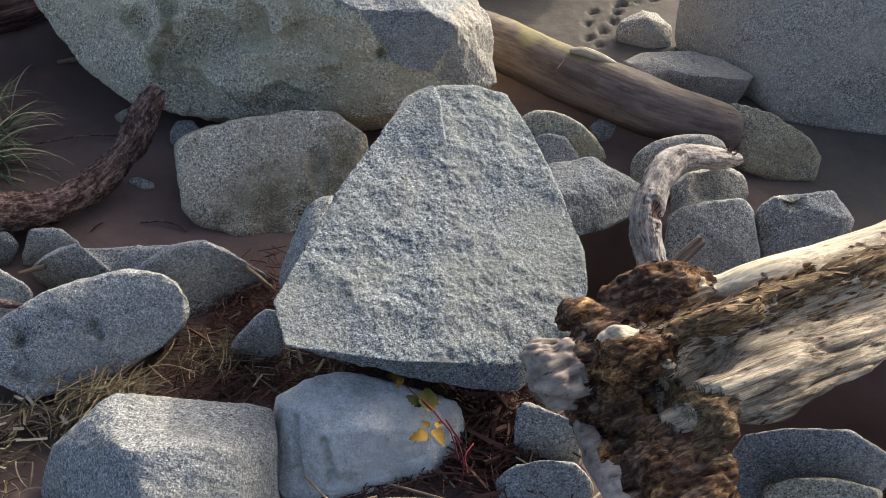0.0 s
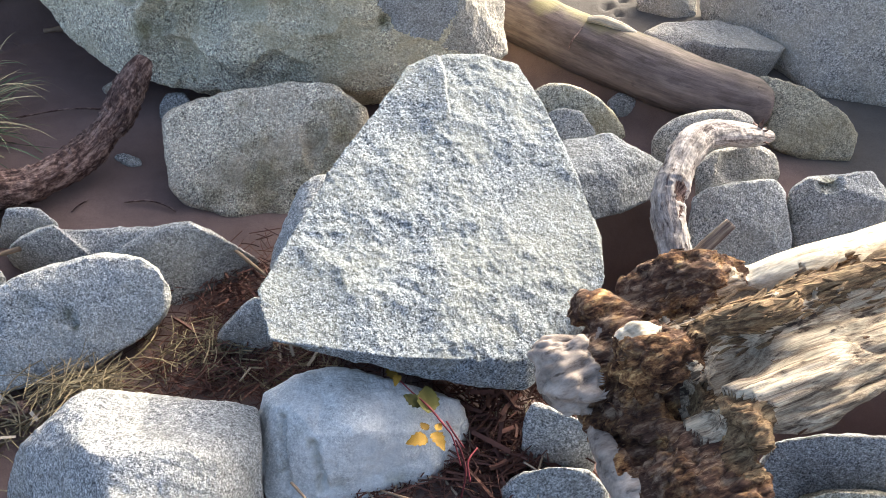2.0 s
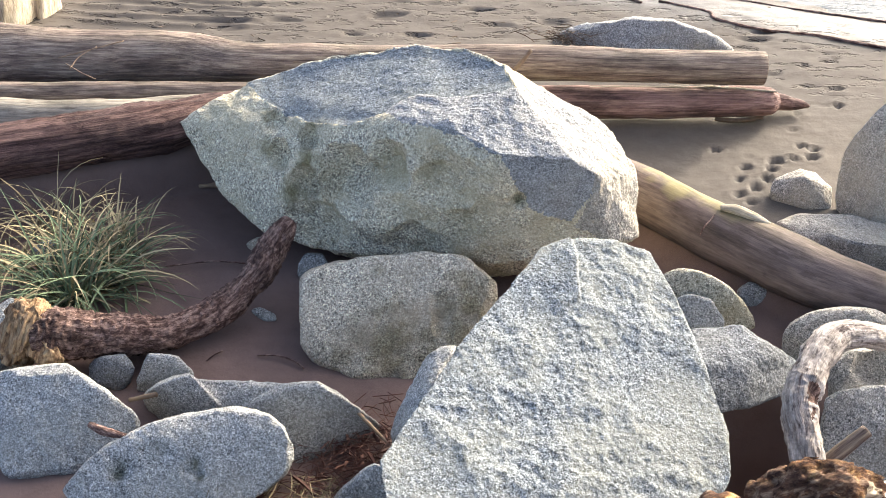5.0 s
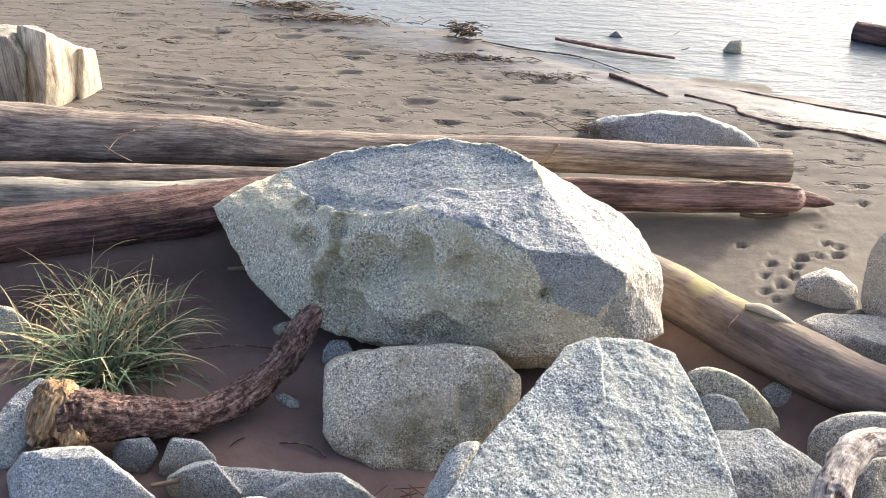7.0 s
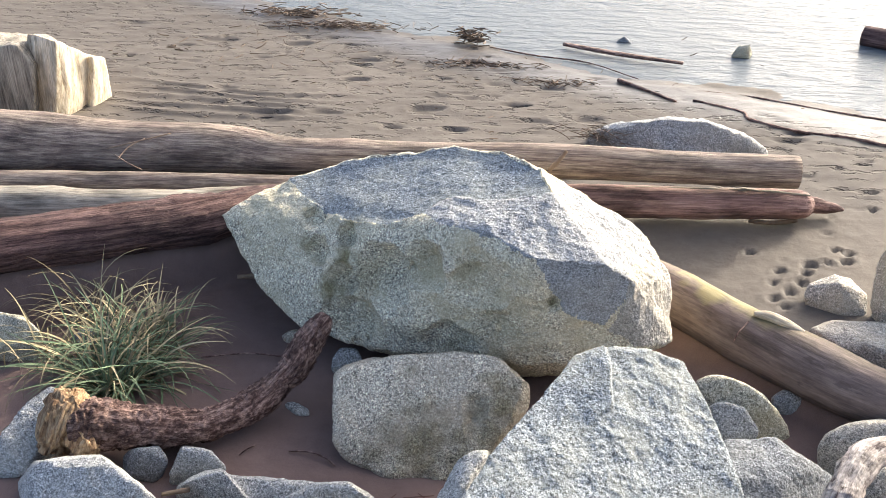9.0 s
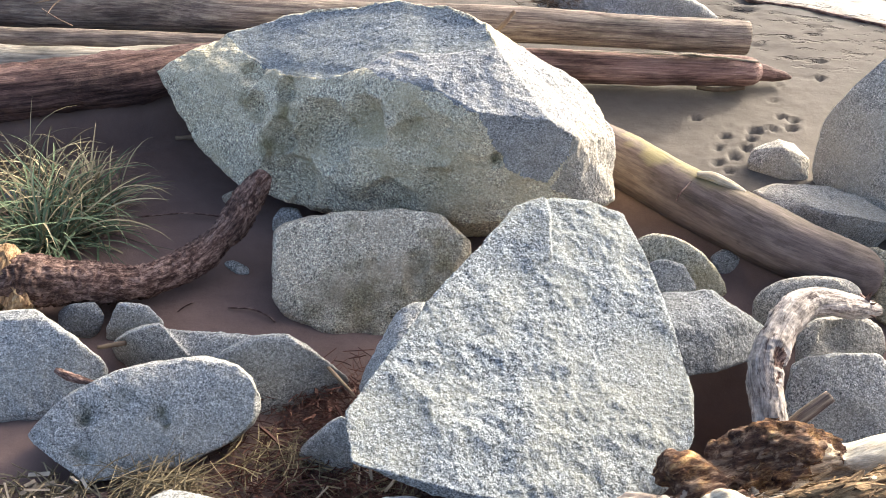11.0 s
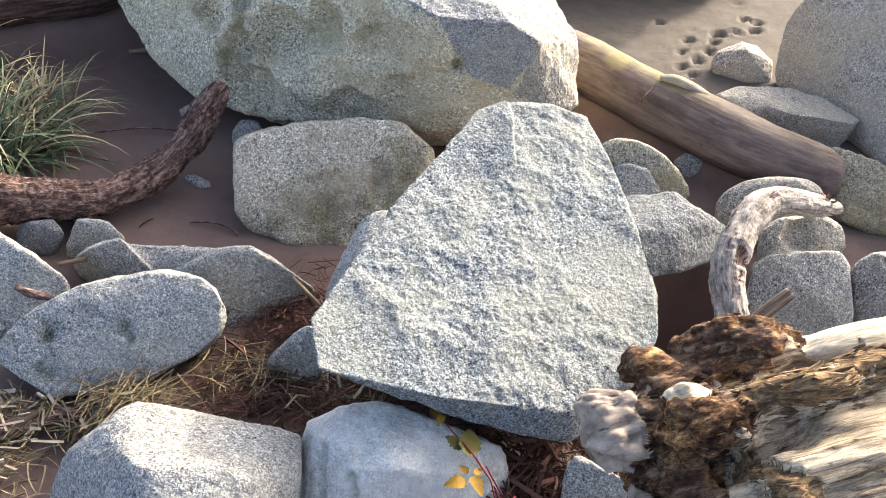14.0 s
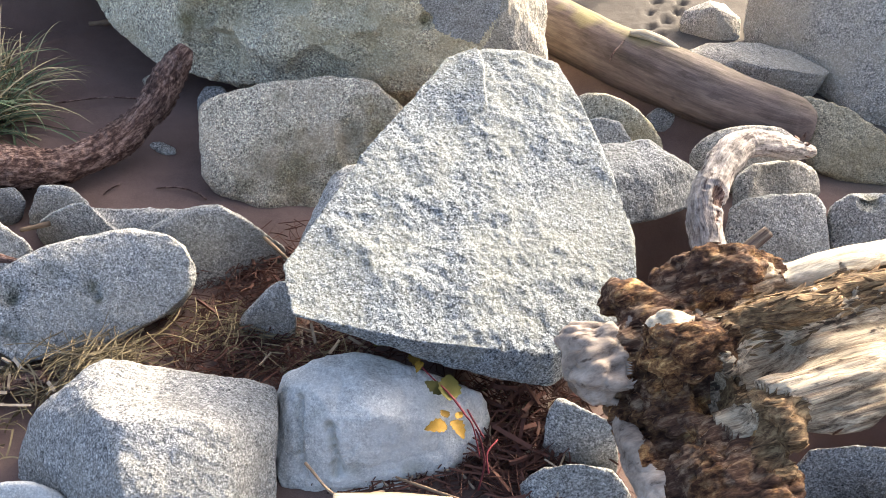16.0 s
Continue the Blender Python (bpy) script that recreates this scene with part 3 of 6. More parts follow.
BLUE = dict(corners=[(-1.109, 2.866, 0.050), (-1.052, 2.894, 0.150), (-0.953, 2.896, 0.150), (-0.873, 2.852, 0.100), (-0.967, 2.865, 0.030), (-1.115, 2.862, 0.000), (-1.094, 2.867, -0.030), (-0.962, 2.892, -0.030), (-0.974, 2.866, -0.030), (-1.122, 3.026, 0.040), (-1.017, 3.029, 0.040)])
LEFT = dict(corners=[(-1.550, 2.641, 0.150), (-1.476, 2.661, 0.240), (-1.352, 2.663, 0.270), (-1.235, 2.676, 0.280), (-1.100, 2.605, 0.250), (-0.958, 2.578, 0.140), (-1.040, 2.505, 0.060), (-1.192, 2.439, 0.030), (-1.404, 2.399, 0.020), (-1.506, 2.631, -0.050), (-1.338, 2.650, -0.050), (-1.123, 2.600, -0.050), (-1.072, 2.515, -0.050), (-1.382, 2.425, -0.050), (-1.660, 2.783, 0.016), (-1.587, 2.811, 0.106), (-1.456, 2.815, 0.136), (-1.333, 2.829, 0.146), (-1.188, 2.752, 0.116)])
BL_UPPER = [(-0.725, 1.867, 0.200), (-0.602, 1.880, 0.285), (-0.588, 1.952, 0.275), (-0.556, 1.981, 0.270), (-0.486, 1.972, 0.275), (-0.320, 1.949, 0.265), (-0.231, 1.934, 0.250), (-0.107, 1.937, 0.230), (-0.788, 1.828, 0.080), (-0.086, 1.811, 0.240), (-0.088, 1.683, 0.060), (-0.488, 1.731, 0.355), (-0.432, 1.702, 0.365), (-0.350, 1.725, 0.360), (-0.282, 1.724, 0.358), (-0.221, 1.712, 0.345), (-0.168, 1.708, 0.315), (-0.165, 1.663, 0.288), (-0.168, 1.632, 0.262), (-0.170, 1.579, 0.222), (-0.385, 1.526, 0.300), (-0.466, 1.689, 0.350), (-0.660, 1.696, -0.020), (-0.799, 1.787, -0.020), (-0.181, 1.604, 0.020), (-0.454, 1.600, 0.020)]
BL_LOWER = [(-0.778, 1.947, 0.090), (-0.651, 1.964, 0.175), (-0.636, 2.039, 0.165), (-0.601, 2.070, 0.160), (-0.528, 2.061, 0.165), (-0.353, 2.036, 0.155), (-0.259, 2.020, 0.140), (-0.128, 2.022, 0.120), (-0.748, 1.822, -0.080), (-0.116, 1.807, -0.080), (-0.117, 1.691, -0.080), (-0.477, 1.734, -0.080), (-0.427, 1.708, -0.080), (-0.353, 1.729, -0.080), (-0.292, 1.728, -0.080), (-0.237, 1.717, -0.080), (-0.189, 1.714, -0.080), (-0.187, 1.673, -0.080), (-0.190, 1.645, -0.080), (-0.192, 1.598, -0.080), (-0.384, 1.549, -0.080), (-0.458, 1.697, -0.080), (-0.632, 1.703, -0.080), (-0.757, 1.785, -0.080), (-0.201, 1.620, -0.080), (-0.447, 1.616, -0.080)]
BL = dict(corners=BL_UPPER + BL_LOWER)
WHITE = dict(corners=[(0.017, 2.041, 0.250), (0.114, 2.045, 0.260), (0.250, 1.992, 0.260), (0.356, 1.969, 0.230), (0.442, 1.976, 0.180), (0.468, 1.941, 0.110), (0.431, 1.883, 0.060), (0.350, 1.823, 0.050), (0.167, 1.781, 0.060), (0.046, 1.761, 0.050), (0.024, 1.815, 0.180), (0.066, 1.823, 0.240), (0.102, 1.920, 0.280), (0.177, 1.822, 0.260), (0.323, 1.860, 0.200), (0.002, 2.133, 0.140), (0.103, 2.137, 0.150), (0.247, 2.081, 0.150), (0.358, 2.055, 0.120), (0.448, 2.061, 0.070), (0.475, 2.021, 0.000), (0.410, 1.885, -0.080), (0.338, 1.830, -0.080), (0.172, 1.792, -0.080), (0.063, 1.774, -0.080), (0.044, 1.823, -0.080), (0.081, 1.830, -0.080), (0.114, 1.917, -0.080), (0.181, 1.829, -0.080), (0.313, 1.864, -0.080)])
WHITEL = dict(corners=[(-0.119, 1.963, 0.150), (-0.098, 1.999, 0.210), (-0.013, 2.026, 0.250), (0.050, 2.032, 0.260), (0.060, 1.929, 0.270), (0.053, 1.834, 0.250), (0.041, 1.776, 0.080), (-0.001, 1.765, 0.040), (-0.095, 1.777, 0.020), (-0.114, 1.859, 0.100), (-0.031, 1.895, 0.270), (-0.141, 2.047, 0.040), (-0.119, 2.087, 0.100), (-0.030, 2.117, 0.140), (0.036, 2.123, 0.150), (0.052, 1.926, -0.080), (0.045, 1.840, -0.080), (0.035, 1.788, -0.080), (-0.003, 1.778, -0.080), (-0.088, 1.789, -0.080), (-0.105, 1.862, -0.080), (-0.031, 1.895, -0.080)])
RTRI = dict(corners=[(0.839, 2.947, 0.340), (1.010, 2.943, 0.360), (1.100, 2.890, 0.340), (1.215, 2.913, 0.240), (1.154, 2.784, 0.210), (1.018, 2.687, 0.230), (0.865, 2.612, 0.250), (0.993, 2.768, 0.330), (0.820, 2.716, 0.360), (0.954, 3.152, -0.060), (1.166, 3.188, -0.060), (1.210, 3.132, -0.060), (1.089, 2.995, 0.020), (0.928, 2.903, 0.050)])
YEL = dict(corners=[(0.814, 3.455, 0.200), (0.868, 3.455, 0.230), (0.930, 3.438, 0.240), (1.003, 3.399, 0.230), (1.080, 3.367, 0.200), (1.179, 3.326, 0.060), (1.004, 3.284, 0.020), (0.853, 3.457, 0.100), (0.837, 3.446, -0.050), (0.935, 3.432, -0.050), (1.063, 3.372, -0.050), (0.998, 3.301, -0.050), (0.832, 3.576, 0.119), (0.889, 3.577, 0.149), (0.954, 3.560, 0.159), (1.029, 3.519, 0.149), (1.108, 3.484, 0.119)])
YEL2 = dict(corners=[(0.857, 3.340, 0.170), (0.908, 3.346, 0.190), (0.983, 3.327, 0.180), (1.052, 3.291, 0.100), (0.930, 3.239, 0.050), (0.870, 3.335, -0.050), (0.977, 3.324, -0.050), (0.932, 3.249, -0.050), (0.865, 3.385, 0.139), (0.917, 3.391, 0.159), (0.992, 3.372, 0.149)])
PEB1 = dict(corners=[(1.132, 3.556, 0.070), (1.182, 3.588, 0.090), (1.253, 3.576, 0.070), (1.280, 3.556, 0.030), (1.201, 3.520, 0.000), (1.148, 3.546, -0.000), (1.142, 3.556, -0.030), (1.245, 3.573, -0.030), (1.201, 3.526, -0.030), (1.144, 3.606, 0.036), (1.195, 3.639, 0.056), (1.267, 3.626, 0.036)])
ARCH = dict(corners=[(1.227, 3.209, 0.100), (1.242, 3.195, 0.180), (1.307, 3.197, 0.240), (1.429, 3.215, 0.260), (1.553, 3.213, 0.250), (1.617, 3.210, 0.200), (1.603, 3.168, 0.100), (1.390, 3.079, 0.050), (1.255, 3.199, 0.050), (1.253, 3.206, -0.050), (1.321, 3.196, -0.050), (1.530, 3.209, -0.050), (1.573, 3.171, -0.050), (1.277, 3.197, -0.050), (1.295, 3.365, 0.055), (1.366, 3.372, 0.115), (1.495, 3.393, 0.135), (1.626, 3.390, 0.125), (1.692, 3.383, 0.075)])
CUBE1 = dict(corners=[(1.315, 2.912, 0.240), (1.380, 2.948, 0.280), (1.529, 2.974, 0.280), (1.603, 2.962, 0.240), (1.631, 2.924, 0.160), (1.522, 2.863, 0.140), (1.336, 2.824, 0.160), (1.339, 2.912, 0.000), (1.521, 2.965, 0.000), (1.607, 2.923, 0.000), (1.357, 2.838, 0.000), (1.348, 3.000, 0.170), (1.415, 3.039, 0.210), (1.570, 3.066, 0.210), (1.645, 3.052, 0.170)])
CUBE2 = dict(corners=[(1.236, 2.684, 0.280), (1.276, 2.698, 0.310), (1.453, 2.753, 0.300), (1.540, 2.772, 0.280), (1.574, 2.754, 0.240), (1.596, 2.623, 0.080), (1.474, 2.599, 0.020), (1.267, 2.582, 0.020), (1.244, 2.658, 0.100), (1.262, 2.683, -0.050), (1.446, 2.742, -0.050), (1.549, 2.743, -0.050), (1.464, 2.611, -0.050), (1.268, 2.661, -0.050), (1.264, 2.760, 0.216), (1.306, 2.775, 0.246), (1.489, 2.831, 0.236), (1.578, 2.851, 0.216), (1.612, 2.830, 0.176)])
RGT = dict(corners=[(1.589, 2.761, 0.240), (1.648, 2.776, 0.280), (1.891, 2.829, 0.260), (1.950, 2.719, 0.200), (1.929, 2.689, 0.020), (1.740, 2.666, 0.000), (1.651, 2.692, 0.020), (1.616, 2.757, -0.050), (1.873, 2.815, -0.050), (1.905, 2.696, -0.050), (1.669, 2.698, -0.050), (1.641, 2.863, 0.154), (1.703, 2.881, 0.194), (1.956, 2.936, 0.174), (2.015, 2.819, 0.114)])
GRAN = dict(corners=[(1.702, 4.314, 0.000), (1.690, 4.367, 0.120), (1.710, 4.396, 0.350), (1.785, 4.379, 0.500), (1.889, 4.405, 0.620), (2.176, 4.494, 0.720), (2.655, 4.388, 0.750), (2.614, 3.863, 0.500), (1.993, 3.705, 0.020), (2.052, 3.649, 0.000), (2.396, 3.640, 0.000), (2.871, 3.625, 0.000), (2.900, 3.500, 0.900), (3.200, 4.400, 1.000), (2.900, 3.350, 0.000), (3.400, 4.600, 0.000), (2.093, 3.755, -0.100), (2.152, 3.699, -0.100), (2.496, 3.690, -0.100), (2.971, 3.675, -0.100)])
FLAT = dict(corners=[(1.375, 4.053, 0.080), (1.476, 4.107, 0.100), (1.686, 4.061, 0.130), (1.817, 3.953, 0.140), (1.932, 3.828, 0.130), (1.885, 3.769, 0.140), (1.681, 3.780, 0.165), (1.549, 3.849, 0.170), (1.470, 3.862, 0.120), (1.420, 3.993, 0.070), (1.605, 3.947, 0.020), (1.700, 3.880, 0.020), (1.854, 3.825, 0.000), (1.918, 3.840, 0.040), (1.426, 4.232, -0.030), (1.532, 4.290, -0.010), (1.753, 4.245, 0.020), (1.891, 4.133, 0.030), (2.011, 4.001, 0.020), (1.842, 3.798, -0.050), (1.679, 3.806, -0.050), (1.573, 3.861, -0.050), (1.510, 3.872, -0.050), (1.470, 3.976, -0.050), (1.618, 3.940, -0.050), (1.694, 3.886, -0.050), (1.817, 3.842, -0.050), (1.868, 3.854, -0.050)])
DOG = dict(corners=[(1.406, 4.387, 0.050), (1.429, 4.425, 0.090), (1.554, 4.467, 0.130), (1.550, 4.350, 0.150), (1.620, 4.455, 0.120), (1.689, 4.385, 0.080), (1.685, 4.306, 0.000), (1.579, 4.295, 0.000), (1.483, 4.347, 0.000), (1.428, 4.386, -0.030), (1.554, 4.454, -0.030), (1.610, 4.444, -0.030), (1.666, 4.317, -0.030), (1.494, 4.352, -0.030), (1.445, 4.484, 0.058), (1.572, 4.529, 0.098), (1.568, 4.410, 0.118), (1.639, 4.516, 0.088), (1.709, 4.444, 0.048)])
GREEN = dict(corners=[(1.664, 3.544, 0.160), (1.701, 3.504, 0.220), (1.860, 3.408, 0.220), (1.987, 3.304, 0.180), (2.068, 3.272, 0.080), (2.041, 3.201, 0.000), (1.881, 3.248, 0.000), (1.743, 3.255, 0.030), (1.654, 3.421, 0.050), (1.691, 3.515, -0.050), (1.858, 3.399, -0.050), (2.034, 3.284, -0.050), (1.876, 3.263, -0.050), (1.683, 3.410, -0.050)])
TLR = dict(corners=[(-0.294, 2.350, 0.060), (-0.256, 2.360, 0.110), (-0.205, 2.355, 0.170), (-0.154, 2.339, 0.250), (-0.099, 2.321, 0.250), (-0.108, 2.311, 0.100), (-0.152, 2.319, 0.060), (-0.194, 2.326, 0.030), (-0.258, 2.336, 0.020), (-0.309, 2.403, 0.000), (-0.271, 2.414, 0.050), (-0.219, 2.411, 0.110), (-0.167, 2.397, 0.190), (-0.110, 2.377, 0.190), (-0.117, 2.314, -0.050), (-0.156, 2.321, -0.050), (-0.194, 2.327, -0.050), (-0.251, 2.335, -0.050)])
FARR = dict(corners=[(0.396, 6.149, 0.080), (0.514, 6.128, 0.170), (0.904, 6.110, 0.240), (1.107, 6.087, 0.240), (1.317, 6.073, 0.170), (1.552, 6.100, 0.020), (0.989, 5.977, 0.000), (0.473, 6.109, 0.000), (0.473, 6.140, -0.050), (0.904, 6.107, -0.050), (1.255, 6.076, -0.050), (0.977, 5.994, -0.050), (0.404, 6.464, -0.050), (0.537, 6.680, -0.050), (0.987, 6.858, -0.050), (1.215, 6.831, -0.050), (1.416, 6.620, -0.050)])
GR1 = dict(corners=[(-2.266, 3.593, 0.140), (-2.153, 3.604, 0.200), (-2.009, 3.576, 0.200), (-1.924, 3.545, 0.140), (-1.933, 3.561, 0.040), (-2.169, 3.469, 0.040), (-2.237, 3.588, -0.050), (-2.019, 3.573, -0.050), (-1.954, 3.561, -0.050), (-2.370, 3.729, 0.043), (-2.255, 3.744, 0.103), (-2.104, 3.715, 0.103)])
GR2 = dict(corners=[(-1.771, 2.888, 0.140), (-1.703, 3.048, 0.220), (-1.646, 3.100, 0.240), (-1.562, 3.074, 0.200), (-1.592, 3.007, 0.060), (-1.653, 2.822, 0.020), (-1.777, 2.807, 0.020), (-1.756, 2.899, -0.050), (-1.650, 3.080, -0.050), (-1.604, 3.001, -0.050), (-1.761, 2.831, -0.050)])
PEB2 = dict(corners=[(-0.679, 3.609, 0.060), (-0.642, 3.653, 0.100), (-0.571, 3.651, 0.100), (-0.534, 3.623, 0.060), (-0.593, 3.602, 0.020), (-0.670, 3.578, 0.020), (-0.669, 3.611, -0.020), (-0.578, 3.646, -0.020), (-0.596, 3.605, -0.020), (-0.654, 3.693, 0.073), (-0.582, 3.692, 0.073)])
PEB3 = dict(corners=[(-0.952, 3.811, 0.030), (-0.888, 3.815, 0.060), (-0.817, 3.820, 0.050), (-0.802, 3.810, 0.020), (-0.902, 3.791, 0.000), (-0.940, 3.811, -0.020), (-0.825, 3.818, -0.020), (-0.898, 3.794, -0.020), (-0.989, 3.914, -0.037), (-0.923, 3.919, -0.007), (-0.850, 3.924, -0.017)])
FLATP = dict(corners=[(-0.813, 3.344, 0.020), (-0.776, 3.356, 0.030), (-0.701, 3.321, 0.025), (-0.684, 3.288, 0.015), (-0.753, 3.296, 0.010), (-0.803, 3.341, -0.010), (-0.708, 3.321, -0.010), (-0.752, 3.300, -0.010), (-0.824, 3.374, -0.003), (-0.787, 3.387, 0.007), (-0.711, 3.351, 0.002)])
UND1 = dict(corners=[(0.598, 1.875, 0.100), (0.616, 1.897, 0.200), (0.639, 1.911, 0.240), (0.783, 1.852, 0.220), (0.806, 1.808, 0.050), (0.699, 1.799, 0.020), (0.597, 1.860, 0.020), (0.610, 1.872, -0.050), (0.645, 1.903, -0.050), (0.787, 1.815, -0.050), (0.609, 1.860, -0.050), (0.621, 1.924, 0.164), (0.645, 1.939, 0.204), (0.791, 1.879, 0.184)])
UND2 = dict(corners=[(0.532, 1.725, 0.120), (0.575, 1.730, 0.180), (0.677, 1.739, 0.200), (0.766, 1.730, 0.180), (0.828, 1.702, 0.100), (0.797, 1.653, 0.020), (0.559, 1.668, 0.020), (0.554, 1.722, -0.050), (0.677, 1.734, -0.050), (0.805, 1.703, -0.050), (0.577, 1.674, -0.050), (0.543, 1.796, 0.011), (0.588, 1.804, 0.071), (0.696, 1.814, 0.091), (0.788, 1.803, 0.071)])
UND3 = dict(corners=[(1.180, 1.698, 0.200), (1.221, 1.710, 0.300), (1.327, 1.707, 0.330), (1.504, 1.687, 0.330), (1.681, 1.666, 0.200), (1.642, 1.632, 0.050), (1.347, 1.650, 0.050), (1.205, 1.676, 0.050), (1.211, 1.695, -0.050), (1.336, 1.703, -0.050), (1.637, 1.668, -0.050), (1.353, 1.654, -0.050), (1.276, 1.857, -0.038), (1.326, 1.878, 0.062), (1.446, 1.877, 0.092), (1.644, 1.855, 0.092), (1.833, 1.822, -0.038)])
UND0 = dict(corners=[(1.238, 1.556, 0.280), (1.304, 1.560, 0.300), (1.427, 1.556, 0.300), (1.560, 1.540, 0.250), (1.587, 1.494, 0.100), (1.305, 1.511, 0.100), (1.263, 1.553, 0.000), (1.423, 1.553, 0.000), (1.559, 1.500, 0.000), (1.307, 1.662, 0.123), (1.378, 1.667, 0.143), (1.509, 1.663, 0.143), (1.649, 1.644, 0.093)])
BOT1 = dict(corners=[(-0.804, 1.646, 0.150), (-0.744, 1.656, 0.180), (-0.662, 1.658, 0.180), (-0.583, 1.643, 0.140), (-0.583, 1.623, 0.050), (-0.815, 1.601, 0.050), (-0.788, 1.645, -0.050), (-0.667, 1.655, -0.050), (-0.600, 1.625, -0.050), (-0.855, 1.713, 0.056), (-0.793, 1.724, 0.086), (-0.707, 1.726, 0.086), (-0.624, 1.709, 0.046)])
GSND = dict(corners=[(-1.894, 3.690, 0.030), (-1.824, 3.722, 0.060), (-1.669, 3.731, 0.060), (-1.634, 3.699, 0.030), (-1.846, 3.636, 0.010), (-1.876, 3.691, -0.020), (-1.685, 3.726, -0.020), (-1.835, 3.645, -0.020), (-1.892, 3.835, -0.020), (-1.732, 3.844, -0.020)])
UNDB = dict(corners=[(-1.316, 2.937, 0.050), (-1.245, 2.904, 0.120), (-1.152, 2.929, 0.120), (-1.106, 2.887, 0.080), (-1.170, 2.858, 0.020), (-1.279, 2.849, 0.020), (-1.300, 2.931, -0.020), (-1.161, 2.924, -0.020), (-1.176, 2.863, -0.020), (-1.355, 3.002, -0.006), (-1.284, 2.971, 0.064), (-1.189, 2.996, 0.064)])
LOG1 = dict(path=[(-5.184, 4.923, 0.380), (-3.830, 4.994, 0.380), (-2.826, 5.010, 0.370), (-2.178, 5.029, 0.360), (-1.553, 5.078, 0.350), (-1.231, 5.061, 0.340), (-0.772, 5.107, 0.330), (0.294, 5.193, 0.320), (0.894, 5.211, 0.310), (1.493, 5.245, 0.300)], radii=[0.278, 0.223, 0.183, 0.158, 0.134, 0.106, 0.099, 0.095, 0.09, 0.086])
LOG2 = dict(path=[(-4.141, 4.488, 0.300), (-2.645, 4.649, 0.300), (-1.903, 4.728, 0.300), (-1.263, 4.825, 0.280), (-1.001, 4.869, 0.270)], radii=[0.078, 0.065, 0.059, 0.051, 0.042])
LOG3 = dict(path=[(-3.994, 4.297, 0.270), (-2.546, 4.453, 0.270), (-1.831, 4.537, 0.270), (-1.367, 4.663, 0.270), (-1.094, 4.756, 0.270), (-0.753, 4.843, 0.280)], radii=[0.129, 0.098, 0.081, 0.065, 0.059, 0.059])
LOG4 = dict(path=[(-3.021, 3.475, 0.330), (-2.265, 3.958, 0.320), (-1.810, 4.162, 0.320), (-1.509, 4.322, 0.310), (-1.303, 4.474, 0.310), (-1.141, 4.667, 0.310)], radii=[0.18, 0.131, 0.132, 0.13, 0.109, 0.061])
LOG5 = dict(path=[(-0.001, 5.137, 0.105), (0.307, 5.166, 0.105), (0.917, 5.202, 0.105), (1.420, 5.250, 0.105), (1.550, 5.255, 0.105), (1.600, 5.257, 0.105)], radii=[0.106, 0.107, 0.106, 0.1, 0.092, 0.06])
LOG6 = dict(path=[(0.468, 4.421, 0.160), (0.746, 4.176, 0.160), (0.954, 3.965, 0.160), (1.168, 3.754, 0.160), (1.368, 3.567, 0.160), (1.567, 3.446, 0.150), (1.670, 3.410, 0.140), (1.725, 3.403, 0.130)], radii=[0.129, 0.124, 0.122, 0.125, 0.124, 0.112, 0.1, 0.07])
STICK = dict(path=[(-1.515, 2.955, 0.150), (-1.442, 2.988, 0.150), (-1.248, 3.037, 0.110), (-1.050, 3.096, 0.090), (-0.906, 3.212, 0.100), (-0.797, 3.328, 0.160), (-0.727, 3.437, 0.240), (-0.680, 3.501, 0.310), (-0.655, 3.529, 0.340)], radii=[0.088, 0.098, 0.079, 0.065, 0.061, 0.059, 0.057, 0.048, 0.028])
CURL = dict(path=[(1.110, 2.380, 0.310), (1.107, 2.439, 0.350), (1.100, 2.490, 0.390), (1.114, 2.552, 0.420), (1.155, 2.639, 0.440), (1.204, 2.723, 0.450), (1.271, 2.805, 0.440), (1.355, 2.845, 0.420), (1.438, 2.886, 0.380), (1.502, 2.918, 0.350), (1.558, 2.943, 0.330)], radii=[0.050, 0.050, 0.052, 0.054, 0.052, 0.054, 0.049, 0.048, 0.046, 0.034, 0.022])
PEG = dict(path=[(1.177, 2.405, 0.280), (1.218, 2.417, 0.330), (1.283, 2.448, 0.380)], radii=[0.021, 0.021, 0.019])
PAWS = [(1.360, 4.705, 0.077, 0.050, 0.00), (1.303, 4.583, 0.070, 0.047, 0.00), (1.367, 4.500, 0.052, 0.093, 0.00), (1.282, 4.428, 0.074, 0.056, 0.00), (1.330, 4.353, 0.045, 0.055, 0.00), (1.526, 4.787, 0.122, 0.065, 0.00), (1.606, 4.814, 0.061, 0.052, 0.00), (1.680, 4.959, 0.050, 0.048, 0.00), (1.743, 4.924, 0.069, 0.055, 0.00), (1.714, 4.833, 0.093, 0.067, 0.00), (1.241, 4.883, 0.055, 0.065, 0.00), (1.480, 4.686, 0.072, 0.062, 0.00), (1.444, 4.594, 0.070, 0.072, 0.00), (2.038, 5.675, 0.071, 0.071, 0.00), (1.986, 5.459, 0.062, 0.066, 0.00)]
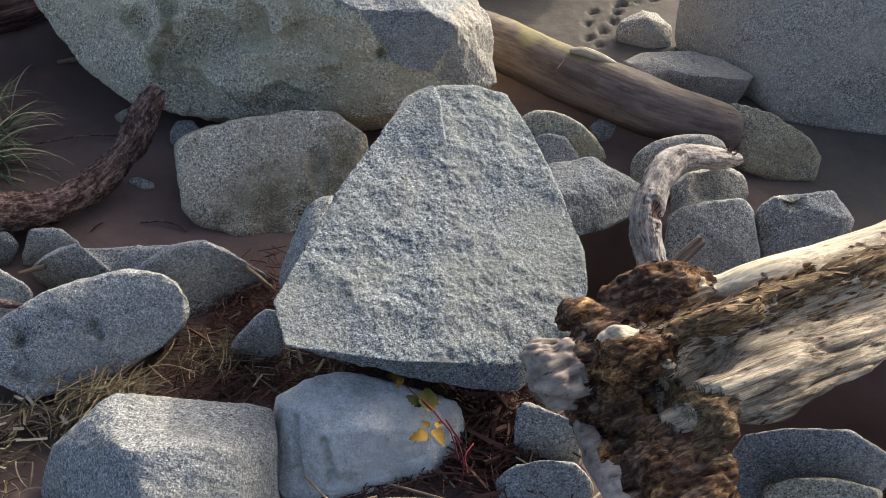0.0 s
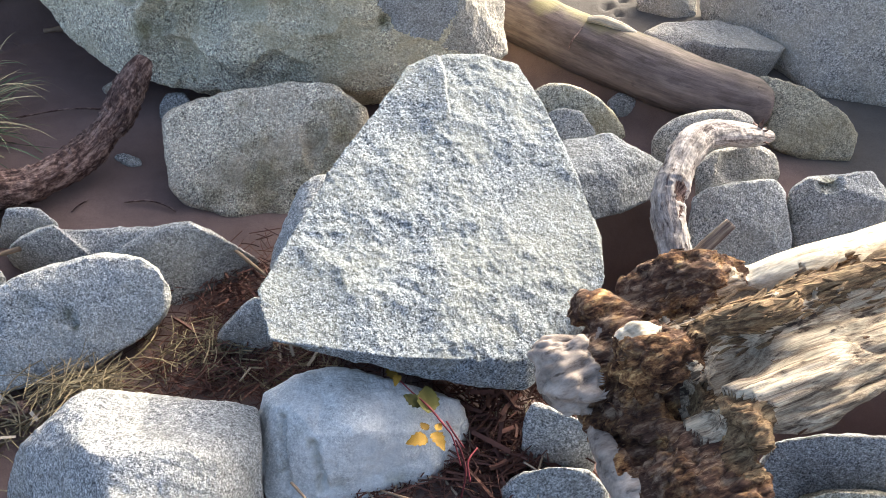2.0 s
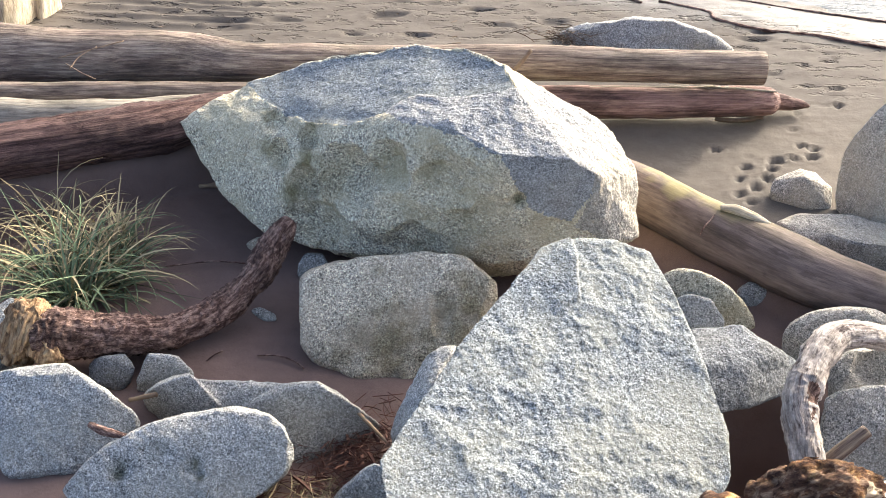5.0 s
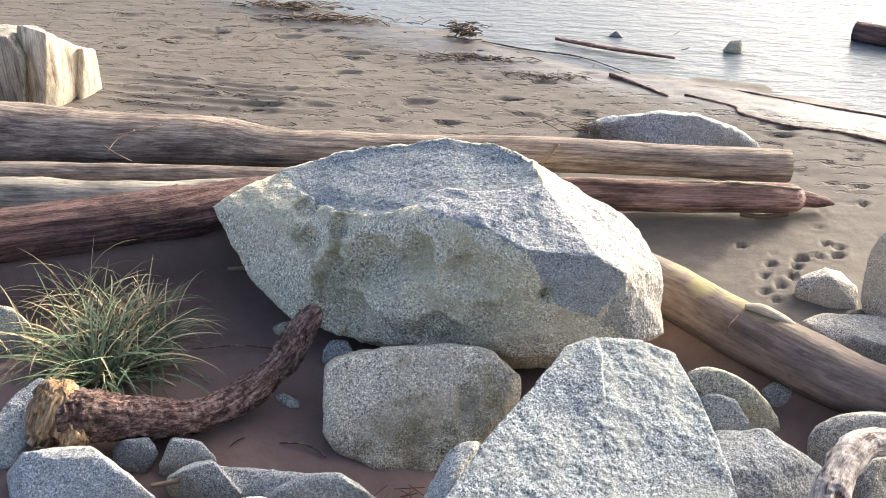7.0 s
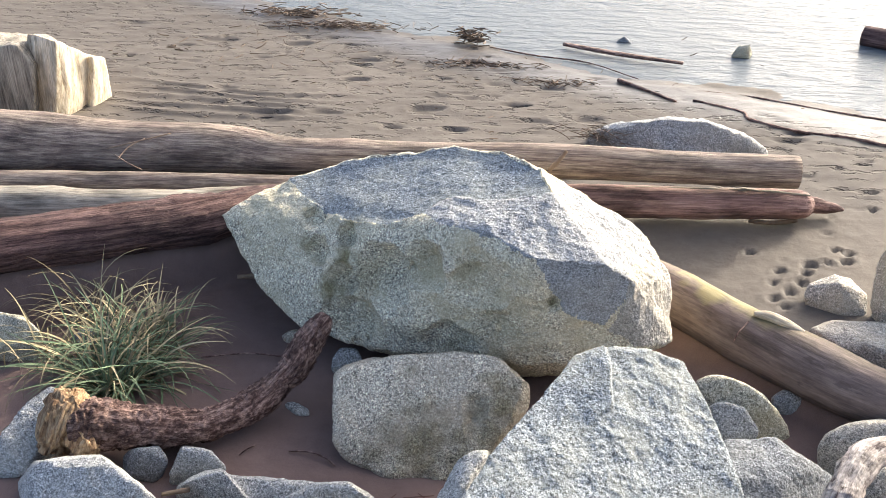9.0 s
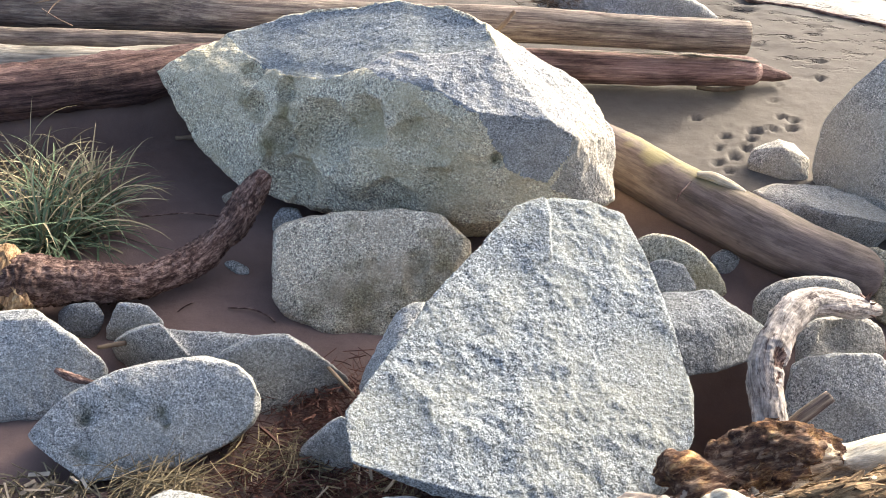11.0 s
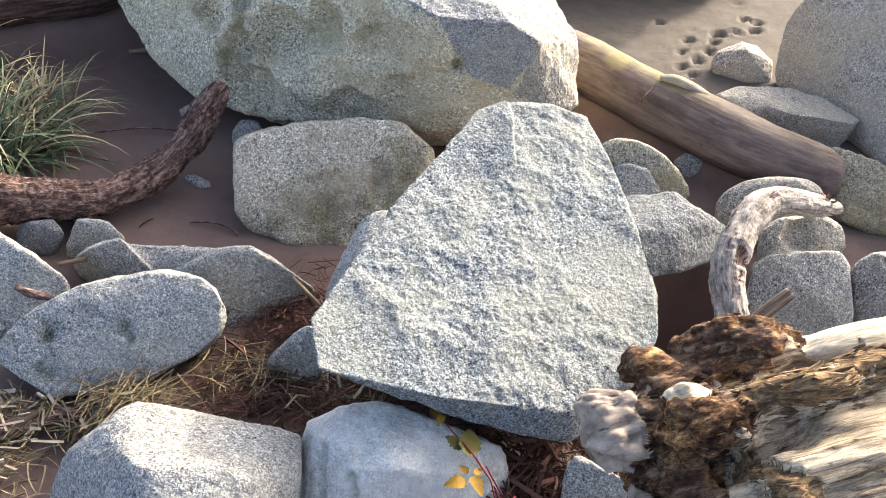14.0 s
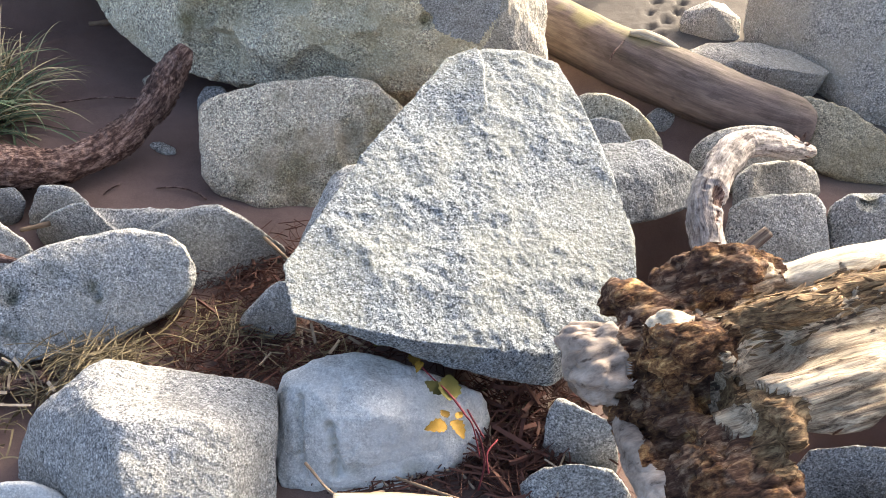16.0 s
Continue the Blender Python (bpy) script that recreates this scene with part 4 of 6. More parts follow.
TREADS = [(-0.457, 6.361, 0.227, 0.090, 0.00), (0.020, 6.567, 0.240, 0.094, 0.00), (0.381, 6.630, 0.274, 0.117, 0.00), (-2.008, 8.069, 0.321, 0.115, 0.00), (-0.718, 6.717, 0.320, 0.089, 0.00), (-0.094, 6.843, 0.282, 0.079, 0.00), (-1.427, 6.559, 0.279, 0.089, 0.00), (-0.482, 7.701, 0.270, 0.113, 0.00), (-2.244, 6.946, 0.259, 0.104, 0.00), (-1.779, 6.519, 0.241, 0.113, 0.00), (-1.339, 7.715, 0.321, 0.117, 0.00), (-2.681, 8.119, 0.350, 0.157, 0.00), (1.699, 6.389, 0.271, 0.073, 0.00), (-0.877, 6.362, 0.191, 0.071, 0.00), (-1.338, 7.273, 0.218, 0.092, 0.00), (0.111, 7.190, 0.210, 0.099, 0.00), (-3.596, 8.520, 0.270, 0.143, 0.00)]
OVAL_PITS = [(-0.928, 2.320, 0.180, 0.045, 0.012), (-0.936, 2.295, 0.180, 0.020, 0.014), (-0.697, 2.321, 0.210, 0.030, 0.012), (-0.683, 2.296, 0.200, 0.016, 0.016), (-0.827, 2.369, 0.200, 0.050, 0.006), (-0.919, 2.220, 0.100, 0.030, 0.012), (-0.957, 2.240, 0.100, 0.020, 0.012)]
BIG_A = [(-0.982, 4.218, 0.620), (-0.725, 4.278, 0.699), (-0.406, 4.228, 0.772), (-0.202, 4.202, 0.820), (0.014, 4.084, 0.852), (0.163, 3.925, 0.859), (0.226, 3.746, 0.840), (-0.036, 3.745, 0.772), (-0.183, 3.806, 0.746), (-0.297, 3.734, 0.702), (-0.420, 3.726, 0.668), (-0.573, 3.786, 0.640), (-0.731, 3.902, 0.622), (-0.854, 4.043, 0.619)]
BIG_B = [(-0.297, 3.734, 0.702), (-0.183, 3.806, 0.746), (-0.036, 3.745, 0.772), (0.226, 3.746, 0.840), (0.366, 4.000, 0.682), (0.553, 3.920, 0.627), (0.650, 3.820, 0.551), (0.559, 3.500, 0.622), (0.449, 3.450, 0.687), (0.170, 3.420, 0.723), (-0.015, 3.520, 0.771), (-0.199, 3.620, 0.732)]
BIG_C = [(0.172, 3.420, 0.731), (0.449, 3.450, 0.687), (0.586, 3.500, 0.668), (0.539, 3.490, 0.565), (0.449, 3.460, 0.413), (0.284, 3.460, 0.489)]
BIG_D = [(0.470, 3.460, 0.400), (0.607, 3.480, 0.318), (0.729, 3.620, 0.264), (0.701, 3.720, 0.476), (0.650, 3.820, 0.551), (0.586, 3.500, 0.660), (0.543, 3.480, 0.608)]
# dark stains down the crease, plus painted shade in the face's hollows
BIG_STAIN_SHADE = [(-0.655, 3.720, 0.672, 0.050, 0.900), (-0.637, 3.680, 0.539, 0.060, 0.900), (-0.670, 3.680, 0.389, 0.060, 0.900), (-0.854, 3.900, 0.701, 0.050, 0.700), (-0.810, 3.750, 0.515, 0.060, 0.600), (-0.472, 3.600, 0.491, 0.100, 0.500), (-0.265, 3.600, 0.583, 0.100, 0.450), (-0.063, 3.580, 0.595, 0.090, 0.500), (0.243, 3.500, 0.481, 0.025, 0.900), (-0.570, 3.640, 0.539, 0.050, 0.600), (-0.145, 3.520, 0.217, 0.080, 0.500), (0.035, 3.500, 0.432, 0.120, 0.350)]
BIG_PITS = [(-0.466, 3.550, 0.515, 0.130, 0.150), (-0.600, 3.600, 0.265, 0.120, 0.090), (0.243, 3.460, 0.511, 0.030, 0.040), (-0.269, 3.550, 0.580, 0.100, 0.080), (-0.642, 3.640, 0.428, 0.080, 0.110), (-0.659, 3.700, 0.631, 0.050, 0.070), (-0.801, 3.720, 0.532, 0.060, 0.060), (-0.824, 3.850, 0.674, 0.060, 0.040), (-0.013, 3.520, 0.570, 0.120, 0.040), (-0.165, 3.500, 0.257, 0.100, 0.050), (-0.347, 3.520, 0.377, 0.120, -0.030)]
SLAB_PITS = [(0.343, 2.775, 0.667, 0.100, 0.008), (0.289, 2.648, 0.638, 0.090, 0.008), (0.721, 2.472, 0.445, 0.160, 0.010), (0.039, 2.058, 0.500, 0.120, 0.008)]
# shade painted into each of the OVAL_PITS
OVAL_PIT_SHADE = [(-0.928, 2.320, 0.180, 0.041, 0.70), (-0.936, 2.295, 0.180, 0.018, 0.90), (-0.697, 2.321, 0.210, 0.027, 0.90), (-0.683, 2.296, 0.200, 0.014, 1.00), (-0.827, 2.369, 0.200, 0.045, 0.25), (-0.919, 2.220, 0.100, 0.027, 0.60), (-0.957, 2.240, 0.100, 0.018, 0.60)]
ROUND_STAINS = [(0.096, 3.175, 0.250, 0.120, 0.87), (0.041, 3.098, 0.150, 0.120, 0.72), (-0.216, 3.035, 0.140, 0.170, 0.80), (-0.040, 3.040, 0.100, 0.150, 0.72), (-0.275, 3.203, 0.330, 0.030, 0.43), (-0.380, 3.030, 0.060, 0.100, 0.58)]


def groove(line, count, radius, amount):
    """Even spots along a bent line on a stone."""
    spots = []
    for k in range(count):
        u = k * (len(line) - 1) / count
        a, b = Vector(line[int(u)]), Vector(line[int(u) + 1])
        spots.append((*a.lerp(b, u - int(u)), radius, amount))
    return spots


WHITE_GROOVES = [[(-0.037, 1.891, 0.240), (-0.034, 1.831, 0.160), (-0.027, 1.767, 0.050)], [(0.050, 1.828, 0.210), (0.065, 1.784, 0.120), (0.066, 1.768, 0.070)]]
# shade painted along both grooves, then scattered stains
WHITE_STAIN_SHADE = groove(WHITE_GROOVES[0], 10, 0.017, 0.4) + groove(WHITE_GROOVES[1], 7, 0.021, 0.55) + [(0.109, 1.787, 0.100, 0.030, 0.50), (0.258, 1.798, 0.060, 0.040, 0.50), (0.400, 1.902, 0.140, 0.050, 0.40), (0.326, 1.970, 0.230, 0.040, 0.30), (-0.074, 1.952, 0.200, 0.030, 0.30), (0.174, 1.987, 0.260, 0.050, 0.25), (0.013, 1.843, 0.240, 0.030, 0.30)]
# painted shade: the first spot darkens the hollow of RGT_PITS
RGT_SHADE = [(1.735, 2.773, 0.270, 0.050, 0.800), (1.612, 2.690, 0.150, 0.050, 0.500)]
TWIG8 = dict(path=[(0.187, 4.813, 0.440), (0.230, 4.839, 0.480), (0.269, 4.879, 0.520)], radii=[0.01, 0.013, 0.01])
FORK1 = dict(path=[(-2.112, 4.764, 0.470), (-1.962, 4.800, 0.500), (-1.802, 4.885, 0.520)], radii=[0.003, 0.003, 0.003])
FORK2 = dict(path=[(-2.032, 4.695, 0.440), (-1.998, 4.768, 0.480), (-1.925, 4.826, 0.510)], radii=[0.003, 0.003, 0.003])
FORK3 = dict(path=[(-2.057, 4.719, 0.460), (-1.959, 4.661, 0.440), (-1.885, 4.652, 0.410)], radii=[0.003, 0.003, 0.003])
RGT_PITS = [(1.735, 2.773, 0.270, 0.050, 0.030)]
WHITE_PITS = groove(WHITE_GROOVES[0], 20, 0.013, 0.010) + groove(WHITE_GROOVES[1], 12, 0.016, 0.012)
CUBE_PITS = [(1.447, 2.903, 0.240, 0.060, 0.030)]
LEAVES = [(0.319, 1.775, 0.262, 0.061, 200), (0.374, 1.775, 0.258, 0.059, 300), (0.339, 1.819, 0.265, 0.036, 120), (0.377, 1.819, 0.262, 0.033, 60), (0.352, 1.903, 0.275, 0.097, 90), (0.310, 1.896, 0.275, 0.056, 150), (0.257, 1.987, 0.285, 0.054, 110), (0.271, 1.957, 0.285, 0.037, 250), (0.169, 2.049, 0.270, 0.050, 160), (0.283, 1.989, 0.285, 0.037, 20)]
STEM = dict(path=[(0.235, 2.032, 0.280), (0.301, 1.932, 0.290), (0.351, 1.876, 0.285), (0.392, 1.821, 0.270), (0.411, 1.792, 0.260), (0.430, 1.746, 0.200)], radii=[0.002, 0.002, 0.003, 0.003, 0.002, 0.002])
TWIG1 = dict(path=[(-0.284, 2.695, 0.140), (-0.226, 2.644, 0.120), (-0.154, 2.594, 0.080)], radii=[0.005, 0.007, 0.004])
TWIG2 = dict(path=[(-1.043, 2.664, 0.140), (-0.948, 2.678, 0.160)], radii=[0.008, 0.009])
TWIG3 = dict(path=[(-0.988, 2.017, 0.050), (-0.920, 2.091, 0.070)], radii=[0.013, 0.011])
TWIG4 = dict(path=[(-1.309, 4.299, 0.020), (-1.209, 4.305, 0.030)], radii=[0.011, 0.013])
TWIG5 = dict(path=[(-1.250, 3.606, 0.030), (-1.052, 3.659, 0.030), (-0.878, 3.665, 0.020)], radii=[0.004, 0.004, 0.004])
TWIG6 = dict(path=[(-0.004, 1.715, 0.200), (0.089, 1.617, 0.200), (0.196, 1.650, 0.180)], radii=[0.004, 0.004, 0.004])
TWIG7 = dict(path=[(0.220, 1.715, 0.150), (0.362, 1.645, 0.170), (0.444, 1.615, 0.170)], radii=[0.003, 0.004, 0.003])
BOARD = dict(path=[(0.209, 8.222, 0.020), (0.661, 8.007, 0.020), (1.133, 7.837, 0.020)], radii=[0.029, 0.033, 0.023])
STICKA = dict(path=[(0.626, 7.415, 0.015), (0.804, 7.227, 0.015), (1.017, 6.998, 0.015)], radii=[0.013, 0.013, 0.01])
STICKB = dict(path=[(1.141, 7.034, 0.015), (1.436, 6.849, 0.015), (1.492, 6.699, 0.015), (1.759, 6.538, 0.012), (2.031, 6.473, 0.012), (2.308, 6.348, 0.012), (2.694, 6.148, 0.012)], radii=[0.01, 0.014, 0.014, 0.012, 0.012, 0.012, 0.012])
POST = dict(path=[(2.652, 8.598, 0.050), (2.957, 8.404, 0.050), (3.533, 8.071, 0.050)], radii=[0.088, 0.092, 0.091])
PLANKL = dict(path=[(-1.082, 1.998, 0.040), (-0.942, 2.069, 0.050), (-0.807, 2.116, 0.050)], radii=[0.033, 0.033, 0.027])
SPLINT = dict(path=[(1.267, 5.172, 0.030), (1.400, 5.167, 0.030), (1.525, 5.209, 0.030)], radii=[0.01, 0.013, 0.01])
BARKL = dict(path=[(-1.059, 2.420, 0.260), (-0.996, 2.392, 0.260), (-0.911, 2.374, 0.260)], radii=[0.009, 0.015, 0.007])
BRD2 = dict(path=[(0.085, 1.550, 0.260), (0.229, 1.557, 0.260), (0.360, 1.554, 0.260)], radii=[0.034, 0.031, 0.027])
ST_TRUNK = [([(0.980, 1.750, 0.520), (1.076, 1.720, 0.555), (1.182, 1.747, 0.580), (1.322, 1.803, 0.590), (1.448, 1.852, 0.595), (1.846, 2.016, 0.600), (2.441, 2.261, 0.600)], [0.084, 0.166, 0.211, 0.192, 0.186, 0.186, 0.202]), ([(0.903, 1.795, 0.570), (0.991, 1.788, 0.600), (1.075, 1.809, 0.610)], [0.054, 0.069, 0.061]), ([(0.928, 1.746, 0.500), (1.054, 1.721, 0.520)], [0.070, 0.064]), ([(0.974, 1.582, 0.575), (1.039, 1.603, 0.585), (1.113, 1.623, 0.590), (1.208, 1.660, 0.590), (1.350, 1.725, 0.585)], [0.053, 0.064, 0.065, 0.066, 0.069])]
ST_FLAKES = [([(0.995, 1.782, 0.640), (1.093, 1.808, 0.650), (1.254, 1.857, 0.660), (1.448, 1.916, 0.670), (1.764, 2.030, 0.680)], [0.053, 0.061, 0.063, 0.061, 0.066])]
ST_RIDGE = [([(1.096, 1.959, 0.609), (1.166, 1.948, 0.631), (1.300, 1.982, 0.647), (1.535, 2.087, 0.607), (1.954, 2.238, 0.608), (2.506, 2.410, 0.660)], [0.035, 0.048, 0.054, 0.058, 0.064, 0.072])]
ST_STRIP = [([(1.014, 1.795, 0.640), (1.112, 1.809, 0.655), (1.252, 1.856, 0.665), (1.451, 1.922, 0.668), (1.773, 2.040, 0.670)], [0.030, 0.047, 0.046, 0.048, 0.052]), ([(0.969, 1.756, 0.665), (1.033, 1.762, 0.690), (1.111, 1.775, 0.705), (1.197, 1.802, 0.705)], [0.021, 0.029, 0.030, 0.028])]
ST_CRUST = [([(0.828, 1.958, 0.609), (0.889, 1.953, 0.624), (0.955, 1.954, 0.649), (1.032, 1.955, 0.651), (1.112, 1.947, 0.620)], [0.037, 0.048, 0.065, 0.071, 0.055]), ([(0.894, 1.896, 0.599), (1.033, 1.898, 0.597)], [0.062, 0.071]), ([(0.925, 1.866, 0.527), (1.081, 1.866, 0.516)], [0.086, 0.088])]
ST_LOBE = [([(0.695, 1.894, 0.571), (0.740, 1.900, 0.601), (0.785, 1.868, 0.597), (0.828, 1.830, 0.575)], [0.02, 0.053, 0.064, 0.076])]
ST_PALE = [([(0.605, 1.814, 0.590), (0.621, 1.796, 0.590), (0.658, 1.783, 0.575), (0.692, 1.764, 0.550)], [0.027, 0.043, 0.051, 0.054]), ([(0.692, 1.817, 0.610), (0.701, 1.791, 0.595), (0.689, 1.756, 0.560)], [0.032, 0.040, 0.046]), ([(0.654, 1.762, 0.565), (0.662, 1.732, 0.545), (0.677, 1.705, 0.515), (0.701, 1.679, 0.480)], [0.056, 0.064, 0.054, 0.027]), ([(0.676, 1.697, 0.550), (0.718, 1.675, 0.555), (0.766, 1.674, 0.550)], [0.029, 0.021, 0.011]), ([(0.672, 1.774, 0.560), (0.736, 1.763, 0.570), (0.784, 1.778, 0.580)], [0.054, 0.049, 0.027]), ([(0.756, 1.926, 0.645), (0.772, 1.873, 0.645), (0.756, 1.819, 0.615), (0.725, 1.755, 0.600)], [0.012, 0.015, 0.015, 0.019]), ([(0.721, 1.755, 0.580), (0.736, 1.712, 0.560), (0.748, 1.707, 0.530)], [0.027, 0.020, 0.013])]
ST_KNOB = [([(0.783, 1.754, 0.604), (0.847, 1.727, 0.627), (0.919, 1.721, 0.632), (1.008, 1.762, 0.537)], [0.056, 0.085, 0.072, 0.07]), ([(0.796, 1.725, 0.557), (0.902, 1.709, 0.536)], [0.067, 0.074]), ([(0.754, 1.770, 0.540), (0.793, 1.733, 0.500), (0.889, 1.728, 0.480)], [0.041, 0.049, 0.050])]
ST_CAP = [([(0.794, 1.753, 0.647), (0.815, 1.754, 0.671), (0.854, 1.741, 0.671), (0.889, 1.748, 0.672)], [0.02, 0.035, 0.039, 0.02])]
ST_MASS = [([(0.745, 1.744, 0.435), (0.852, 1.678, 0.456), (0.969, 1.623, 0.475), (1.058, 1.606, 0.510)], [0.056, 0.097, 0.115, 0.071]), ([(0.883, 1.567, 0.439), (0.952, 1.508, 0.450), (0.954, 1.424, 0.400), (0.944, 1.351, 0.360)], [0.114, 0.134, 0.148, 0.147]), ([(0.851, 1.873, 0.442), (0.992, 1.806, 0.445), (1.052, 1.722, 0.455)], [0.116, 0.116, 0.086]), ([(0.831, 1.659, 0.420), (0.862, 1.530, 0.400)], [0.069, 0.082]), ([(1.048, 1.495, 0.520), (1.021, 1.438, 0.500), (0.984, 1.379, 0.440)], [0.050, 0.062, 0.084])]
ST_EDGE = [([(0.978, 1.622, 0.560), (1.018, 1.583, 0.600), (1.051, 1.551, 0.600), (1.048, 1.495, 0.570)], [0.037, 0.039, 0.039, 0.047]), ([(0.965, 1.689, 0.525), (0.993, 1.644, 0.555), (1.040, 1.618, 0.565)], [0.036, 0.046, 0.046])]
ST_NECK = [([(0.801, 1.882, 0.585), (0.904, 1.888, 0.600), (1.014, 1.896, 0.610), (1.131, 1.936, 0.600)], [0.033, 0.042, 0.043, 0.038])]
ST_ROOT = [([(0.732, 1.670, 0.450), (0.750, 1.616, 0.450), (0.775, 1.549, 0.445), (0.802, 1.480, 0.435), (0.836, 1.381, 0.410)], [0.019, 0.032, 0.043, 0.048, 0.050])]
STICKEND = [([(-1.468, 3.014, 0.220), (-1.529, 2.981, 0.190), (-1.564, 2.935, 0.130), (-1.585, 2.907, 0.070)], [0.068, 0.087, 0.083, 0.060]), ([(-1.416, 2.940, 0.140), (-1.479, 2.916, 0.100)], [0.077, 0.068])]
FAR_BODY = [(-4.173, 6.700, 0.412), (-3.797, 6.600, 0.478), (-3.523, 6.600, 0.483), (-3.392, 6.650, 0.451), (-3.376, 6.750, 0.380), (-3.480, 6.750, -0.158), (-3.583, 6.750, -0.671), (-4.472, 6.700, -0.693), (-3.718, 6.250, 0.494), (-3.360, 6.200, 0.537), (-3.275, 6.200, 0.385), (-3.428, 6.200, -0.409), (-3.929, 6.200, -0.434), (-4.118, 7.100, 0.317), (-3.647, 7.100, 0.314), (-3.810, 7.100, -0.794), (-4.702, 7.100, -0.838)]
FAR_FACE = [(-3.099, 6.220, 0.569), (-3.078, 6.380, 0.454), (-3.052, 6.540, 0.367), (-3.126, 6.540, -0.083), (-3.213, 6.540, -0.555), (-3.295, 6.220, -0.411), (-3.207, 6.220, 0.060), (-3.359, 6.340, 0.569), (-3.338, 6.500, 0.454), (-3.312, 6.660, 0.367), (-3.386, 6.660, -0.083), (-3.473, 6.660, -0.555), (-3.555, 6.340, -0.411), (-3.467, 6.340, 0.060)]
FAR_SLIP = [(-3.007, 6.500, 0.373), (-2.997, 6.660, 0.305), (-3.014, 6.700, 0.055), (-3.033, 6.740, -0.171), (-3.099, 6.740, -0.642), (-3.180, 6.480, -0.526), (-3.267, 6.620, 0.373), (-3.257, 6.780, 0.305), (-3.274, 6.820, 0.055), (-3.293, 6.860, -0.171), (-3.359, 6.860, -0.642), (-3.440, 6.600, -0.526)]
SLAB_RECESS = [(0.326, 2.861, 0.703), (0.414, 2.914, 0.696), (0.431, 2.817, 0.656), (0.452, 2.720, 0.615), (0.408, 2.666, 0.608), (0.325, 2.618, 0.616), (0.237, 2.619, 0.643), (0.210, 2.644, 0.660), (0.266, 2.748, 0.680)]
CURL_KNOTS = [(1.147, 2.520, 0.465, 0.032), (1.146, 2.466, 0.455, 0.028), (1.068, 2.455, 0.430, 0.014), (1.102, 2.543, 0.460, 0.013), (1.080, 2.359, 0.390, 0.018), (1.104, 2.341, 0.370, 0.020), (1.198, 2.627, 0.490, 0.012), (1.123, 2.559, 0.470, 0.012), (1.472, 2.851, 0.360, 0.030), (1.060, 2.419, 0.410, 0.010), (1.113, 2.438, 0.420, 0.012)]

# ---- the setting: sand and water ----
def shore(x):
    return 7.70 - 0.47 * x + 0.03 * x * x


def ground():
    xs = np.r_[-900, -300, -100, -40, -20, -12, -8, -6, np.arange(-4.4, 4.41, 0.022), 6, 8, 12, 20, 40, 100, 300, 900]
    ys = np.r_[-900, -300, -100, -40, -20, -10, -5, -3, -1, 0, np.arange(0.8, 10.01, 0.022), 12, 16, 24, 40, 100, 300, 900]
    gx, gy = np.meshgrid(xs, ys)
    x, y = gx.ravel(), gy.ravel()
    p = np.c_[x, y, 0 * x]
    near = (np.abs(x) < 4.5) & (y > 0.7) & (y < 10.1)
    z = np.zeros(len(x))
    z[near] = 0.012 * fractal(p[near], 0.9, 3, (3, 1, 0)) + 0.0045 * fractal(p[near], 7.0, 3, (9, 4, 0))
    # small ripples and scuffs on the open beach
    open_beach = near & (y > 5.3)
    z[open_beach] += 0.004 * fractal(p[open_beach] * np.array([0.7, 2.0, 1]), 4.0, 4, (1, 8, 0)) - 0.06 * np.clip(fractal(p[open_beach] * np.array([0.5, 2.4, 1]), 5.0, 3, (5, 2, 0)) - 0.62, 0, 0.5)
    # old wash lines curving round the far stump
    for k in range(5):
        run = y - (6.55 - 0.23 * (x + 2.9) + 0.10 * (x + 2.9) ** 2 + 0.12 * k + 0.03 * np.sin(3 * x + k))
        z += 0.022 * np.exp(-(run / 0.028) ** 2) * near * np.exp(-((x + 2.2) / 0.75) ** 4)
    # the beach falls away under the water
    s = y - shore(np.clip(x, -6, 4.5))
    z -= np.clip(s, 0, 60) * 0.06
    z += 0.012 * np.exp(-((s + 0.25) / 0.3) ** 2)
    # a low bank of sand under the stacked logs
    z += 0.17 * np.exp(-(((y - 5.15) / 0.42) ** 4)) / (1 + np.exp(np.clip((x + 0.15) / 0.12, -50, 50))) * near
    # prints: sunk ovals with a low rim
    trodden = np.zeros(len(x))
    rnd = random.Random(77)
    scuffs = [(rnd.uniform(-3.4, 2.6), rnd.uniform(5.6, 8.4), rnd.uniform(0.06, 0.2), rnd.uniform(0.04, 0.075), 0.0, rnd.uniform(0.008, 0.02)) for _ in range(110)]
    scuffs += [(rnd.uniform(1.2, 2.6), rnd.uniform(4.6, 6.6), rnd.uniform(0.05, 0.1), rnd.uniform(0.04, 0.06), 0.0, rnd.uniform(0.008, 0.018)) for _ in range(22)]
    scuffs = [q for q in scuffs if q[1] < shore(q[0]) - 0.35]
    for px, py, w, h, turn, deep in [(*r, 0.036) for r in PAWS] + [(*r, 0.022) for r in TREADS] + scuffs:
        dx, dy = x - px, y - py
        u = np.sqrt((dx / (w * 0.38)) ** 2 + (dy / (h * 0.42)) ** 2) * (1 + 0.18 * np.sin(5 * dx / w + 9 * py) + 0.15 * np.sin(7 * dy / h + 5 * px))
        z -= deep * np.exp(-u**4) * near
        z += 0.2 * deep * np.exp(-((u - 1.45) / 0.4) ** 2) * near
        # the deepest prints are marked to come out darker and smoother
        trodden += 0.85 * np.exp(-u**4) * (deep > 0.025)
    # added sand, raised under the tan log to block sunlight leaking beneath
    beside = np.flatnonzero((x > 0.3) & (x < 1.9) & (y > 3.2) & (y < 4.6))
    core = smooth_path(LOG6["path"], LOG6["radii"], 8)[0]
